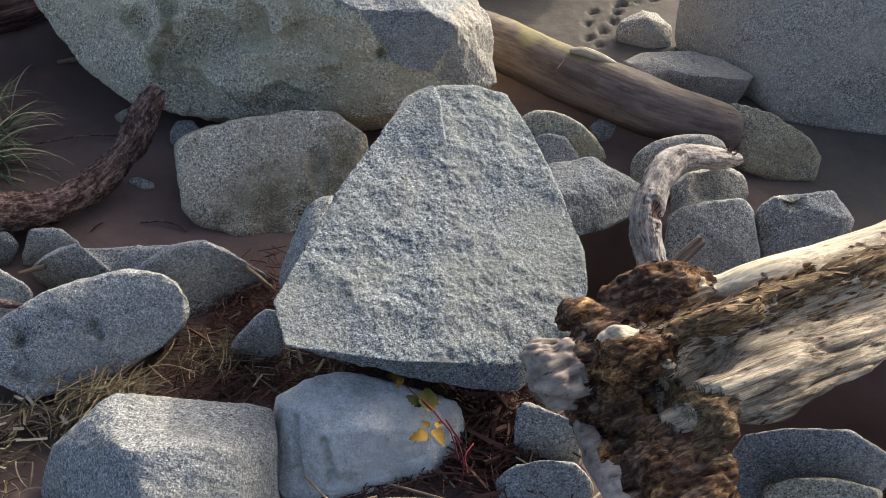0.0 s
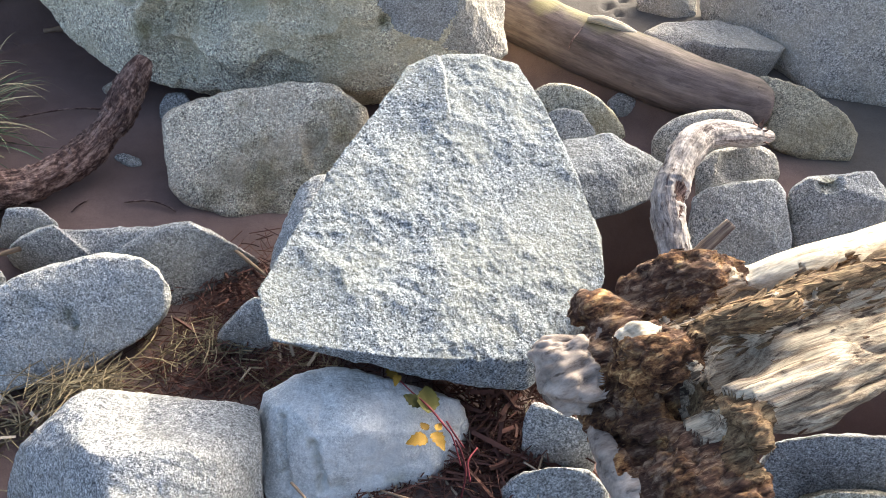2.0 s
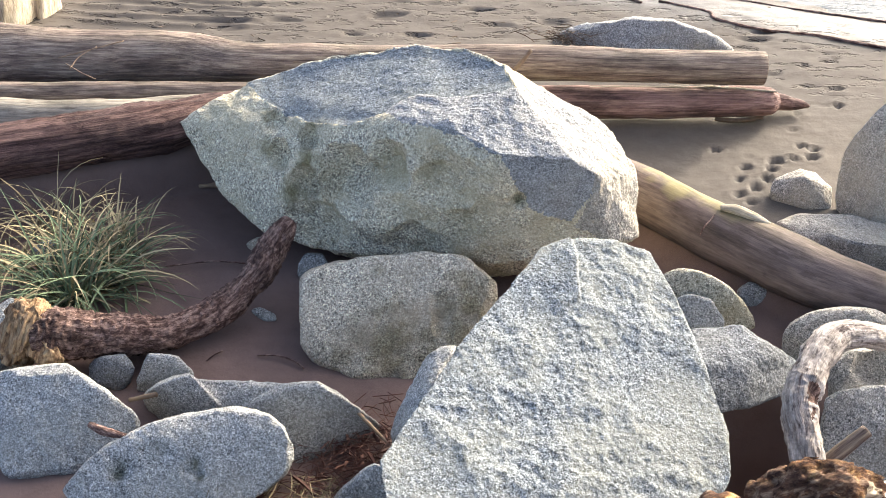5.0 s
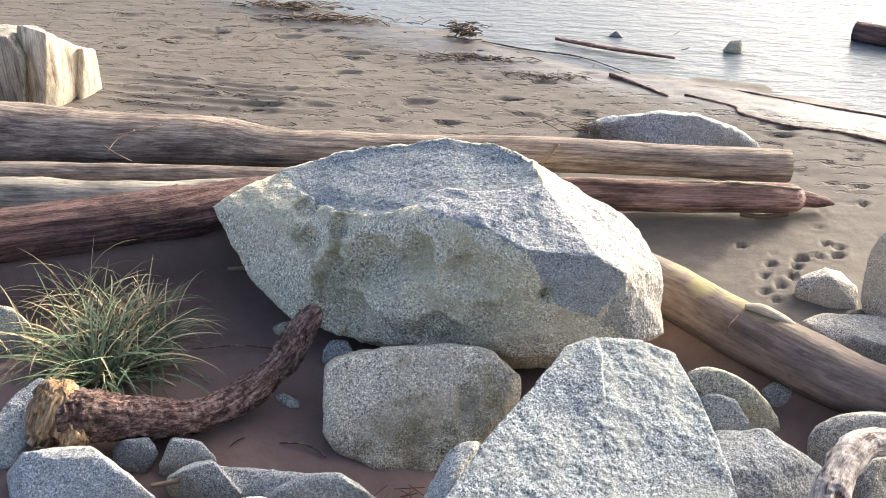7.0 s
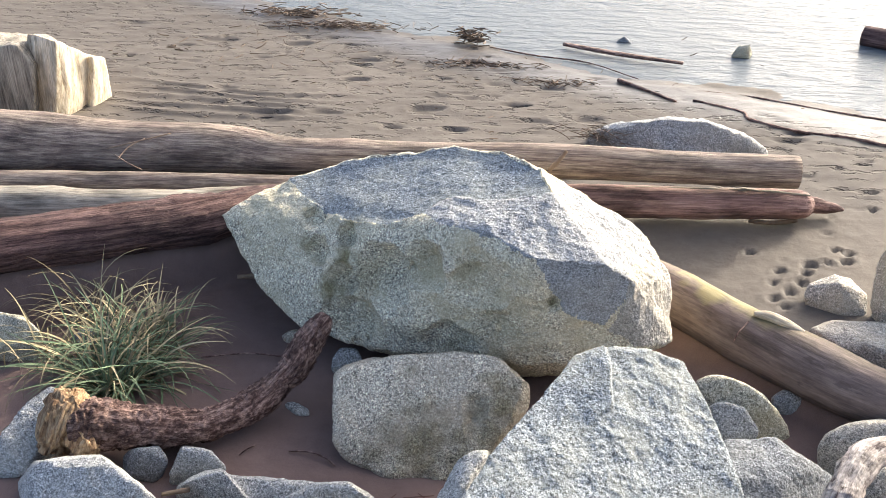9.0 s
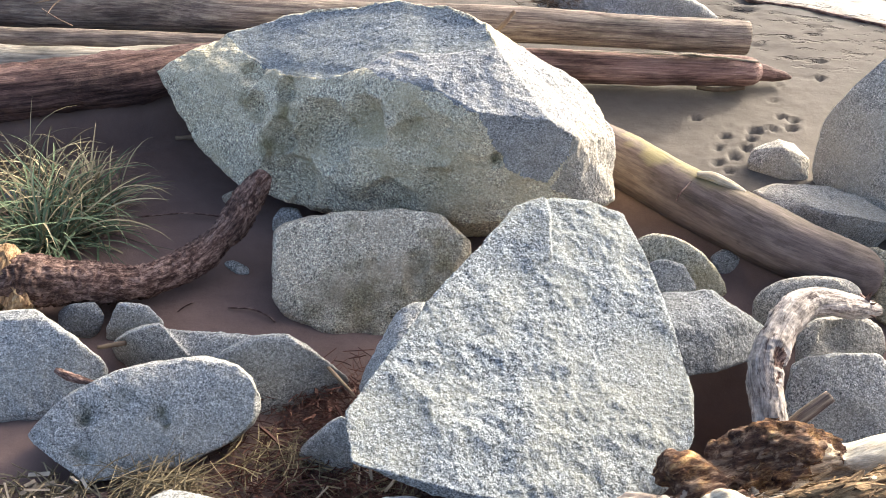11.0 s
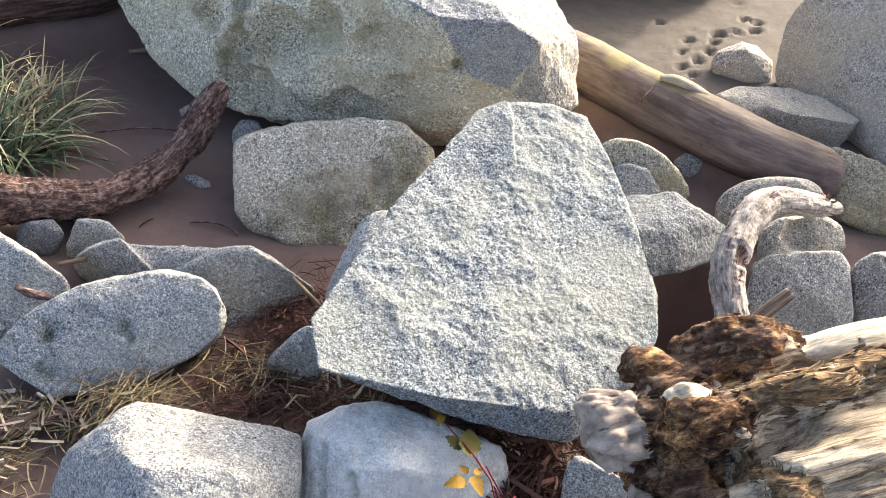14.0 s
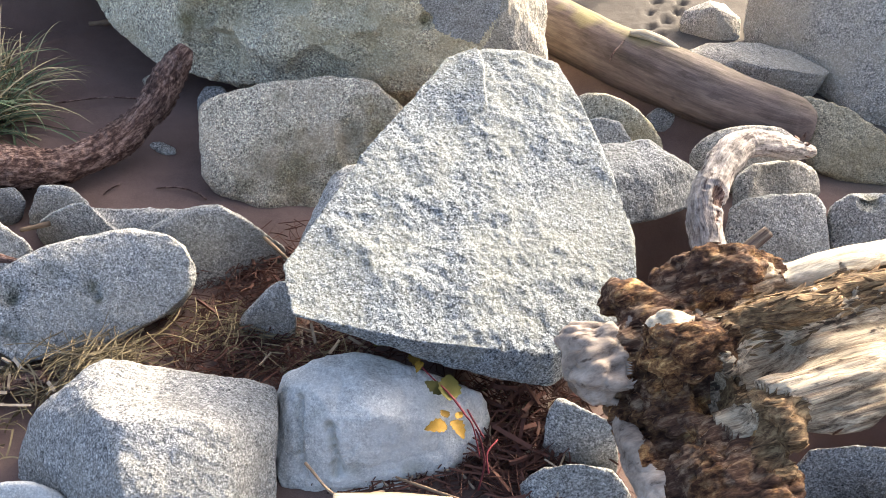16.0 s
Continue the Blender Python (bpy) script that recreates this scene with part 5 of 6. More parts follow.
    gap = np.array([np.linalg.norm(core[:, :2] - q, axis=1).min() for q in np.c_[x[beside], y[beside]]])
    z[beside] += 0.07 * np.exp(-(gap / 0.10) ** 4)
    # and an added bank under the split red log, closing off sunlit streaks
    beside = np.flatnonzero((x > -3.3) & (x < -0.9) & (y > 3.2) & (y < 5.0))
    core = smooth_path(LOG4["path"], LOG4["radii"], 8)[0]
    gap = np.array([np.linalg.norm(core[:, :2] - q, axis=1).min() for q in np.c_[x[beside], y[beside]]])
    z[beside] += 0.21 * np.exp(-(gap / 0.11) ** 4)
    # deep gaps between the piled rocks
    for hx, hy, depth, r in ((1.02, 2.42, 0.8, 0.26), (1.1, 2.74, 0.5, 0.24), (1.66, 1.90, 0.8, 0.36), (0.62, 2.30, 0.2, 0.2), (1.5, 2.55, 0.12, 0.15)):
        z -= depth * np.exp(-(((x - hx) ** 2 + (y - hy) ** 2) / r**2) ** 2) * near
    nx = len(xs)
    i = np.arange(len(ys) - 1)[:, None] * nx + np.arange(nx - 1)[None]
    faces = np.stack([i, i + 1, i + nx + 1, i + nx], -1).reshape(-1, 4)
    me = mesh_of("ground", np.c_[x, y, z], faces, SAND)
    wet = me.attributes.new("wet", "FLOAT", "POINT")
    wet.data.foreach_set("value", np.maximum(np.clip(1.0 - np.abs(s + 0.12) / 0.42, 0, 1) ** 0.6, 0.75 * np.clip(trodden * near, 0, 1)).astype(np.float32))
    # tone of the shaded sand among the rocks, painted into the ground colour
    shade_tint = np.clip((4.75 + 0.25 * np.sin(2.1 * x) - 0.9 * np.clip(x - 0.5, 0, 2) - y) / 0.35, 0, 1) * np.clip((y - 1.1) / 0.6, 0, 1) * np.clip((3.9 - np.abs(x)) / 0.8, 0, 1)
    me.attributes.new("shade_tint", "FLOAT", "POINT").data.foreach_set("value", shade_tint.astype(np.float32))
    bare = np.clip((y - 5.5) / 0.3, 0, 1) * np.clip((-s - 0.15) / 0.3, 0, 1) * near
    me.attributes.new("open", "FLOAT", "POINT").data.foreach_set("value", bare.astype(np.float32))
    ob = new("ground", me)
    return tagged(ob, "damp brown beach sand with footprints and ripples", "sand", kind="structure")


ground()
water_x = np.r_[-900, -40, np.linspace(-6, 4.5, 60), 40, 900]
water_rim = [(x, shore(min(max(x, -6), 4.5)) - 0.4, -0.012) for x in water_x]
water_far = [(x, 900.0, -0.012) for x in water_x]
n_w = len(water_x)
water_me = mesh_of("water", water_rim + water_far, [(k, k + 1, n_w + k + 1, n_w + k) for k in range(n_w - 1)], WATER)
tagged(new("water", water_me), "shallow rippled grey water lapping on the beach", "water", kind="structure")

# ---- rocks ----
boulder("boulder", BIG, GRANITE_GREEN, "huge weathered granite boulder with greenish stained face", 0.008, 90, 0.006, 0.015, 0.002, 1, BIG_PITS, 0.0, [(BIG_A, 1, 0.10, 0.02), (BIG_B, 2, 0.7, 0.0), (BIG_C, 2, 0.2, 0.01), (BIG_D, 3, 0.8, 0.0)], BIG_STAIN_SHADE, chips=0)
boulder("boulder", [SLAB, LEDGE], GRANITE_FRESH, "triangular pale granite slab with rough broken face", 0.0055, 120, 0.002, 0.0105, 0.0016, 2, SLAB_PITS, 0.9, [(SLAB_RECESS, 1, 0.15, 0.0)], chips=0)
boulder("boulder", ROUND, GRANITE_BROWN, "rounded brownish granite boulder half sunk in sand", 0.008, 30, 0.012, 0.006, 0.002, 3, [(-0.016, 3.133, 0.240, 0.05, 0.02), (-0.012, 3.102, 0.170, 0.045, 0.014)], 0.0, (), ROUND_STAINS)
boulder("rock", SIDE, GRANITE_GREY, "narrow grey rock leaning under the triangular slab", 0.009, 18, 0.01, 0.004, 0.002, 4)
boulder("rock", OVAL, GRANITE_GREY, "oval flat-topped grey granite rock with a pitted hollow", 0.008, 90, 0.006, 0.0045, 0.002, 5, OVAL_PITS, 0.0, (), OVAL_PIT_SHADE)
boulder("rock", [SADL, SADM, SADR], GRANITE_GREY, "low grey rock with two raised crests, in sand", 0.007, 140, 0.008, 0.006, 0.002, 7, chips=0)
boulder("rock", BLUE, GRANITE_GREY, "small bluish grey angular rock on sand", 0.007, 90, 0.01, 0.003, 0.002, 8)
boulder("rock", LEFT, GRANITE_GREY, "grey domed granite rock beside the dry litter", 0.008, 60, 0.01, 0.004, 0.002, 9)
boulder("rock", BL, GRANITE_GREY, "angular grey granite rock with a sunlit ridge", 0.007, 140, 0.005, 0.007, 0.002, 10, chips=0)
boulder("rock", [WHITE, WHITEL], GRANITE_PALE, "smooth bluish white boulder under yellow leaves", 0.007, 40, 0.012, 0.006, 0.001, 11, WHITE_PITS, 0.0, (), WHITE_STAIN_SHADE)
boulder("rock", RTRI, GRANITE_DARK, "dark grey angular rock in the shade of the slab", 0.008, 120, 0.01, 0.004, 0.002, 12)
boulder("rock", YEL, GRANITE_YELLOW, "rounded yellowish rock on shaded sand", 0.009, 26, 0.01, 0.003, 0.002, 13)
boulder("rock", YEL2, GRANITE_GREY, "small rounded grey rock against a yellowish one", 0.007, 26, 0.01, 0.003, 0.002, 14)
boulder("pebble", PEB1, GRANITE_GREY, "small dark grey stone lying on sand", 0.007, 16, 0.01, 0.002, 0.002, 15, category="stone")
boulder("rock", ARCH, GRANITE_TAN, "smooth rounded buff rock behind the curled driftwood", 0.009, 11, 0.006, 0.002, 0.002, 16)
boulder("rock", CUBE1, GRANITE_TAN, "brownish rock with a hollow below the curled driftwood", 0.009, 20, 0.01, 0.005, 0.002, 17, CUBE_PITS)
boulder("rock", CUBE2, GRANITE_GREY, "blocky brownish grey rock beside the curled driftwood", 0.008, 80, 0.01, 0.003, 0.002, 18)
boulder("rock", RGT, GRANITE_GREY, "blocky grey granite rock with a dark hollow", 0.008, 90, 0.008, 0.008, 0.002, 19, RGT_PITS, 0.0, (), RGT_SHADE)
boulder("boulder", GRAN, GRANITE_TAN, "large buff grey granite boulder with a cracked face", 0.010, 80, 0.008, 0.006, 0.002, 20, chips=2)
boulder("rock", FLAT, GRANITE_TAN, "flat buff granite rock half buried in sand", 0.008, 120, 0.01, 0.004, 0.002, 21)
boulder("rock", DOG, GRANITE_TAN, "small pale angular rock catching the sun", 0.007, 120, 0.008, 0.003, 0.002, 22)
boulder("rock", GREEN, GRANITE_OLIVE, "greenish brown rock at the foot of the log", 0.008, 30, 0.012, 0.004, 0.002, 23)
boulder("rock", TLR, GRANITE_GREY, "small grey rock among dry stalks", 0.007, 20, 0.01, 0.003, 0.002, 24)
boulder("rock", FARR, GRANITE_GREY, "low grey rock beyond the long log", 0.009, 18, 0.015, 0.008, 0.002, 25)
boulder("rock", GR1, GRANITE_YELLOW, "sunlit yellowish rock behind the grass tuft", 0.008, 30, 0.01, 0.003, 0.002, 26)
boulder("rock", GR2, GRANITE_GREY, "grey rock beside the grass tuft", 0.008, 40, 0.01, 0.003, 0.002, 27)
boulder("pebble", PEB2, GRANITE_GREY, "small grey stone wedged beside the boulder", 0.007, 16, 0.012, 0.002, 0.002, 28, category="stone")
boulder("pebble", PEB3, GRANITE_BROWN, "small brown stone under the boulder", 0.007, 14, 0.012, 0.002, 0.002, 29, category="stone")
boulder("pebble", FLATP, GRANITE_GREY, "thin flat grey stone on sand", 0.007, 12, 0.012, 0.001, 0.002, 30, category="stone")
boulder("rock", UND1, GRANITE_GREY, "grey rock under the driftwood stump", 0.008, 60, 0.01, 0.003, 0.002, 31)
boulder("rock", UND2, GRANITE_GREY, "rounded grey rock below the driftwood stump", 0.008, 28, 0.01, 0.003, 0.002, 32)
boulder("rock", UND3, GRANITE_BRIGHT, "grey granite rock in the shade of the stump", 0.008, 60, 0.01, 0.003, 0.002, 33)
boulder("rock", UND0, GRANITE_YELLOW, "pale rock with a sunlit top edge", 0.008, 60, 0.01, 0.003, 0.002, 34)
boulder("rock", BOT1, GRANITE_PALE, "pale rock at the edge of the dry litter", 0.009, 14, 0.01, 0.003, 0.002, 35)
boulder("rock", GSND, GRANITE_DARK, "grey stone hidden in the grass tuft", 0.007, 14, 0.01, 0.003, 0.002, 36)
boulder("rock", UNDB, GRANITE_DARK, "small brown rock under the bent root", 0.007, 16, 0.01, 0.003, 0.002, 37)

# ---- driftwood ----
limb("log", LOG1, LOG_GREY, "long grey weathered log lying across the beach", "log", "beach logs", steps=14, ring=28, knots=0.09, fine=0.02, freq=2.2, seed=1)
limb("log", LOG2, LOG_GREY, "thin grey log lying below the long log", "log", "beach logs", steps=12, ring=18, knots=0.1, fine=0.03, freq=3.0, seed=2)
limb("log", LOG3, LOG_PALE, "pale grey log with a sunlit upper side", "log", "beach logs", steps=12, ring=18, knots=0.1, fine=0.03, freq=3.0, seed=3)
limb("log", LOG4, LOG_RED, "split dark red log with long splinters", "log", "beach logs", steps=20, ring=40, knots=0.10, fine=0.05, freq=3.0, flat=0.9, seed=4, grooves=0.16)
tan_log = limb("log", LOG6, LOG_TAN, "tan barkless log with a mossy top resting among rocks", "log", "beach logs", steps=30, ring=72, knots=0.09, fine=0.012, freq=3.0, seed=6)
# yellowish moss along the upper side, thickest towards the big boulder
skin = np.array([tan_log.matrix_basis @ p.co for p in tan_log.data.vertices])
core, core_r = smooth_path(LOG6["path"], LOG6["radii"], 12)
near = np.argmin(np.linalg.norm(skin[:, None] - core[None], axis=2), axis=1)
high = (skin[:, 2] - core[near][:, 2] + 0.35 * (skin[:, 0] - core[near][:, 0])) / core_r[near]
moss = np.clip((high - 0.72 + 0.35 * fractal(skin, 9.0, 4, (2, 2, 5))) * 3.0, 0, 1) * np.clip((skin[:, 1] - 3.62) / 0.3, 0.12, 1)
tan_log.data.attributes.new("stain", "FLOAT", "POINT").data.foreach_set("value", moss.astype(np.float32))


def log_piece(name, log, points, radii, mat, label, **kw):
    """A raised scar, crack or broken stub on a log."""
    v, f, g = tube_arrays(points, radii, **kw)
    return part(name, set_grain(mesh_of(name, v, f, mat), g), log, label, log.matrix_basis.inverted())


log_piece("knot_scar", tan_log, [(1.071, 3.824, 0.288), (1.128, 3.810, 0.290), (1.195, 3.765, 0.286), (1.254, 3.724, 0.280)], [0.014, 0.026, 0.024, 0.008], CREAM_WOOD, "pale worn scar of a limb", steps=8, ring=16, knots=0.2, flat=0.7, seed=3)
log_piece("crack", tan_log, [(1.062, 3.820, 0.268), (1.026, 3.766, 0.262), (0.997, 3.730, 0.245), (0.981, 3.700, 0.225)], [0.002, 0.004, 0.004, 0.002], STICK_BARK, "thin dark crack across the log", steps=8, ring=6, knots=0.4, seed=4)
log_piece("broken_end", tan_log, [(1.611, 3.388, 0.200), (1.664, 3.397, 0.190), (1.724, 3.416, 0.160)], [0.035, 0.045, 0.02], STICK_BARK, "dark rotten broken end", steps=8, ring=20, knots=0.3, fine=0.12, freq=9.0, seed=5)
rosy_log = limb("log", LOG5, LOG_ROSE, "reddish split log with a pointed end", "log", "beach logs", steps=14, ring=20, knots=0.08, fine=0.03, freq=3.0, flat=0.8, seed=5)
# pale strip paints the sun along the upper edge of the split
log_piece("split_edge", rosy_log, [(0.303, 5.167, 0.176), (0.637, 5.204, 0.176), (1.000, 5.230, 0.176), (1.327, 5.238, 0.176), (1.577, 5.224, 0.176)], [0.010, 0.014, 0.013, 0.014, 0.006], LOG_PALE, "raised edge of the split, pale with painted sunlight", steps=10, ring=10, knots=0.5, freq=9.0, seed=12)
log_piece("broken_tip", rosy_log, [(1.508, 5.335, 0.070), (1.646, 5.342, 0.060), (1.747, 5.346, 0.050), (1.793, 5.333, 0.045)], [0.055, 0.045, 0.026, 0.008], LOG_ROSE, "thin broken point of the log", steps=8, ring=14, knots=0.2, freq=8.0, seed=13)
# dark strip stands in for shade in the hollow below the edge
log_piece("rotten_groove", rosy_log, [(0.520, 5.124, 0.100), (0.822, 5.161, 0.105), (1.062, 5.170, 0.100), (1.397, 5.238, 0.105)], [0.006, 0.016, 0.014, 0.006], LOG_RED, "dark jagged strip painting the shade of a hollow", steps=14, ring=10, knots=0.7, freq=12.0, seed=14)
limb("wooden_peg", PEG, LOG_GREY, "short broken brown stick lying on a rock", "stick", steps=8, ring=12, knots=0.05, fine=0.03, freq=8.0, seed=9)


def pose_along(a, b):
    a, b = Vector(a), Vector(b)
    return Matrix.Translation((a + b) / 2) @ (b - a).to_track_quat("X", "Z").to_matrix().to_4x4()


def grown(name, parent, m, limbs, mat, label="", voxel=0.008, coarse=0.02, fine=0.006, seed=0, freq=6.0, ring=18, cracks=0.0, stretch=0.4):
    """One part made of several limbs grown together, its skin furrowed along the grain (own x axis) and eroded."""
    shells = [tube_arrays(p, r, steps=8, ring=ring, knots=0.15, fine=0.03, freq=6.0, seed=seed + k) for k, (p, r) in enumerate(limbs)]
    v, polys = fused(name, shells, mat, voxel)
    back = np.array(m.inverted())
    v = v @ back[:3, :3].T + back[:3, 3]
    n = any_normals(v, polys)
    o = (seed * 2.9, seed * 1.3, 4.0)
    w = v * np.array([stretch, 1.0, 1.0])
    lift = coarse * fractal(w, freq, 3, o, 0.9) + fine * fractal(w, 45.0, 3, o, 0.7)
    if cracks:
        lift -= cracks * np.clip(0.35 - np.abs(fractal(w, freq * 2.2, 3, (o[2], o[0], o[1]), 0.9)), 0, 1) / 0.35
    v = v + n * lift[:, None]
    return part(name, set_grain(mesh_of(name, v, polys, mat), v), parent, label, parent.matrix_basis.inverted() @ m)


def flake_mesh(seed, mat=None):
    """A splintered flake of bark, long in x."""
    rnd = random.Random(seed)
    n = 6
    top, verts, faces = [], [], []
    for i in range(n):
        t = i / (n - 1) - 0.5
        w = 0.16 * (1 - abs(2 * t) ** 2.2) + 0.02
        verts += [(t, -w * rnd.uniform(0.6, 1.2), 0.03 + 0.12 * t * t), (t, w * rnd.uniform(0.6, 1.2), 0.03 + 0.12 * t * t), (t, 0.0, 0.10 + 0.12 * t * t)]
    for i in range(n - 1):
        a = i * 3
        faces += [(a, a + 2, a + 5, a + 3), (a + 2, a + 1, a + 4, a + 5), (a + 1, a, a + 3, a + 4)]
    return set_grain(mesh_of("bark_flake", verts, faces, mat or ROT_WOOD, False), np.array(verts) * 0.05 + seed)


FLAKES = [flake_mesh(k) for k in range(6)]
GOLD_FLAKES = [flake_mesh(k + 6, BARK_GOLD) for k in range(6)]


def scatter_flakes(host, count, small, large, seed, strip=None, reach=0.0, shapes=None):
    """Loose flakes of bark lying on the skin of a part, along its grain."""
    rnd = random.Random(seed)
    verts = [v for v in host.data.vertices if v.normal.z > -0.2] if strip is None else [v for v in host.data.vertices if np.linalg.norm(strip - np.array(v.co), axis=1).min() < reach]
    for _ in range(count):
        v = verts[rnd.randrange(len(verts))]
        out = v.normal
        ax = Vector((1, 0.3 * rnd.uniform(-1, 1), 0.3 * rnd.uniform(-1, 1)))
        ax = (ax - out * ax.dot(out)).normalized()
        turn = Matrix((ax, out.cross(ax), out)).transposed().to_4x4()
        size = rnd.uniform(small, large)
        ob = part("bark_flake", rnd.choice(shapes or FLAKES), host)
        ob.matrix_basis = Matrix.Translation(v.co) @ turn @ pose(0, 0, 0, rnd.uniform(-20, 20), rnd.uniform(-18, 6), rnd.uniform(-15, 15)) @ Matrix.Diagonal((size, size * rnd.uniform(0.5, 1.1), size * 0.9, 1))


def stump():
    """Trunk, roots and bark as one grown body, split into its parts where one kind of wood meets the next."""
    base = new("driftwood_stump")
    tagged(base, "massive driftwood stump with rotten roots and bare trunk", "driftwood")
    path = ST_TRUNK[0][0]
    along = pose_along(path[0], path[-2])
    kinds = [  # name, limbs, material, label, lumps, cracks, grit, stretch along the fibre
        ("trunk", ST_TRUNK, BARE_WOOD, "bare streaked grey and cream trunk wood", 0.016, 0.012, 0.004, 0.12),
        ("trunk_ridge", ST_RIDGE, CREAM_WOOD, "smooth cream ridge of bare wood", 0.008, 0.002, 0.001, 0.1),
        ("root_crust", ST_CRUST, ROT_WOOD, "crumbling brown bark crust", 0.014, 0.012, 0.007, 0.7),
        ("root_lobe", ST_LOBE, ROT_WOOD, "dark rounded lobe of the root", 0.012, 0.010, 0.004, 0.5),
        ("root_knob", ST_KNOB, ROT_WOOD, "rotten brown knob of the root", 0.018, 0.016, 0.006, 0.7),
        ("knob_cap", ST_CAP, CREAM_WOOD, "pale worn cap of the knob", 0.016, 0.008, 0.002, 0.6),
        ("pale_root", ST_PALE, ROOT_PALE, "smooth pale grey root knob", 0.016, 0.014, 0.001, 0.5),
        ("root_mass", ST_MASS, ROT_WOOD, "dark rotten mass of the root", 0.020, 0.018, 0.006, 0.5),
        ("bark_strip", ST_STRIP, BARK_GOLD, "loose layered golden brown bark", 0.012, 0.016, 0.008, 0.16),
        ("lower_root", ST_ROOT, ROOT_PALE, "pale streaked root reaching down", 0.008, 0.007, 0.002, 0.3),
        ("root_neck", ST_NECK, ROOT_DARK, "smooth dark red wood under the crust", 0.012, 0.008, 0.002, 0.25),
        ("broken_edge", ST_EDGE, BARK_GOLD, "splintered golden edge of the root", 0.014, 0.014, 0.008, 0.5)]
    shells, owner_p, owner_r, owner_k = [], [], [], []
    for k, (_, limbs, *_rest) in enumerate(kinds):
        for p, r in limbs:
            shells.append(tube_arrays(p, r, steps=8, ring=32, knots=0.10, fine=0.02, freq=6.0, seed=k, flat=0.34 if max(r) > 0.17 else 1.0))
            line, rad = smooth_path(p, r, 10)
            owner_p.append(line)
            owner_r.append(rad)
            owner_k.append(np.full(len(rad), k))
    v, polys = fused("skin", shells, BARE_WOOD, 0.006)
    v = relaxed(v, polys, 14)
    owner_p, owner_r, owner_k = np.concatenate(owner_p), np.concatenate(owner_r), np.concatenate(owner_k)
    wob = v + np.stack([0.020 * fractal(v, 13.0, 3, (3 + k, 5, 7 - k), 0.8) for k in range(3)], 1)
    mine = np.zeros(len(v), int)
    for s in range(0, len(v), 4000):
        d = np.linalg.norm(wob[s:s + 4000, None] - owner_p[None], axis=2) / owner_r[None] - 0.25 * (owner_k == 1)[None] - 0.12 * (owner_k == 5)[None] - 0.5 * (owner_k == 8)[None] - 0.15 * (owner_k == 10)[None] - 0.45 * (owner_k == 11)[None]
        mine[s:s + 4000] = owner_k[np.argmin(d, axis=1)]
    back = np.array(along.inverted())
    v = v @ back[:3, :3].T + back[:3, 3]
    table = np.array([k[4:] for k in kinds], float)[mine]
    w = v * np.stack([table[:, 3], np.ones(len(v)), np.ones(len(v))], 1)
    holes = np.clip(0.4 - np.abs(fractal(w, 13.0, 3, (2, 7, 1), 0.9)), 0, 1) / 0.4
    lift = table[:, 0] * fractal(w, 8.0, 4, (5, 1, 3), 0.85) - table[:, 1] * holes**2 + table[:, 2] * fractal(w, 60.0, 3, (8, 1, 2), 0.7)
    # crumbled pits in the rotten wood, and one deep hole below the knob
    rot = np.isin(mine, (2, 3, 4, 7))
    lift -= rot * 0.011 * np.clip(fractal(w, 24.0, 3, (4, 9, 6), 0.8), 0, 1)
    at = np.array(along.inverted() @ Vector((0.912, 1.644, 0.560)))
    lift -= 0.022 * np.exp(-(np.linalg.norm(v - np.array(along.inverted() @ Vector((1.038, 1.722, 0.600))), axis=1) / 0.085) ** 4)
    lift -= 0.085 * np.exp(-(np.linalg.norm(v - at, axis=1) / 0.045) ** 4)
    v = v + any_normals(v, polys) * lift[:, None]
    made = {}
    face_kind = np.array([np.bincount(mine[list(q)]).argmax() for q in polys])
    # cap, pale root and strip are one piece each: what is cut off from the largest piece goes to the wood beside it
    for kind, other in ((5, 4), (6, 3), (8, 0), (1, 0), (10, 2), (11, 7)):
        mesh_faces, touch = np.flatnonzero(face_kind == kind), {}
        for f in mesh_faces:
            for i in polys[f]:
                touch.setdefault(i, []).append(f)
        left, best = set(mesh_faces.tolist()), set()
        while left:
            todo = [next(iter(left))]
            piece = set(todo)
            while todo:
                for i in polys[todo.pop()]:
                    for f in touch[i]:
                        if f not in piece:
                            piece.add(f)
                            todo.append(f)
            left -= piece
            best = max(best, piece, key=len)
        face_kind[[f for f in mesh_faces if f not in best]] = other
    for k, (name, _, mat, label, *_rest) in enumerate(kinds):
        own = [polys[i] for i in np.flatnonzero(face_kind == k)]
        used = np.unique(np.array([i for q in own for i in q]))
        place = {int(a): i for i, a in enumerate(used)}
        me = set_grain(mesh_of(name, v[used], [[place[i] for i in q] for q in own], mat), v[used])
        made[name] = part(name, me, base, label, along)
    trunk = made["trunk"]
    for child, count in ((made["root_crust"], 60), (made["root_knob"], 45), (made["root_mass"], 90), (made["root_lobe"], 14)):
        scatter_flakes(child, count, 0.010, 0.035, count)
    # loose flakes of bark along the upper side of the trunk
    strip = np.array([along.inverted() @ Vector(q) for q in smooth_path(ST_FLAKES[0][0], ST_FLAKES[0][1], 12)[0]])
    scatter_flakes(made["bark_strip"], 260, 0.02, 0.065, 4, None, 0, GOLD_FLAKES)
    scatter_flakes(trunk, 110, 0.016, 0.05, 6, strip, 0.09, GOLD_FLAKES)
    scatter_flakes(trunk, 30, 0.012, 0.03, 5)
    scatter_flakes(made["broken_edge"], 50, 0.012, 0.035, 7, None, 0, GOLD_FLAKES)
    return base


stump()


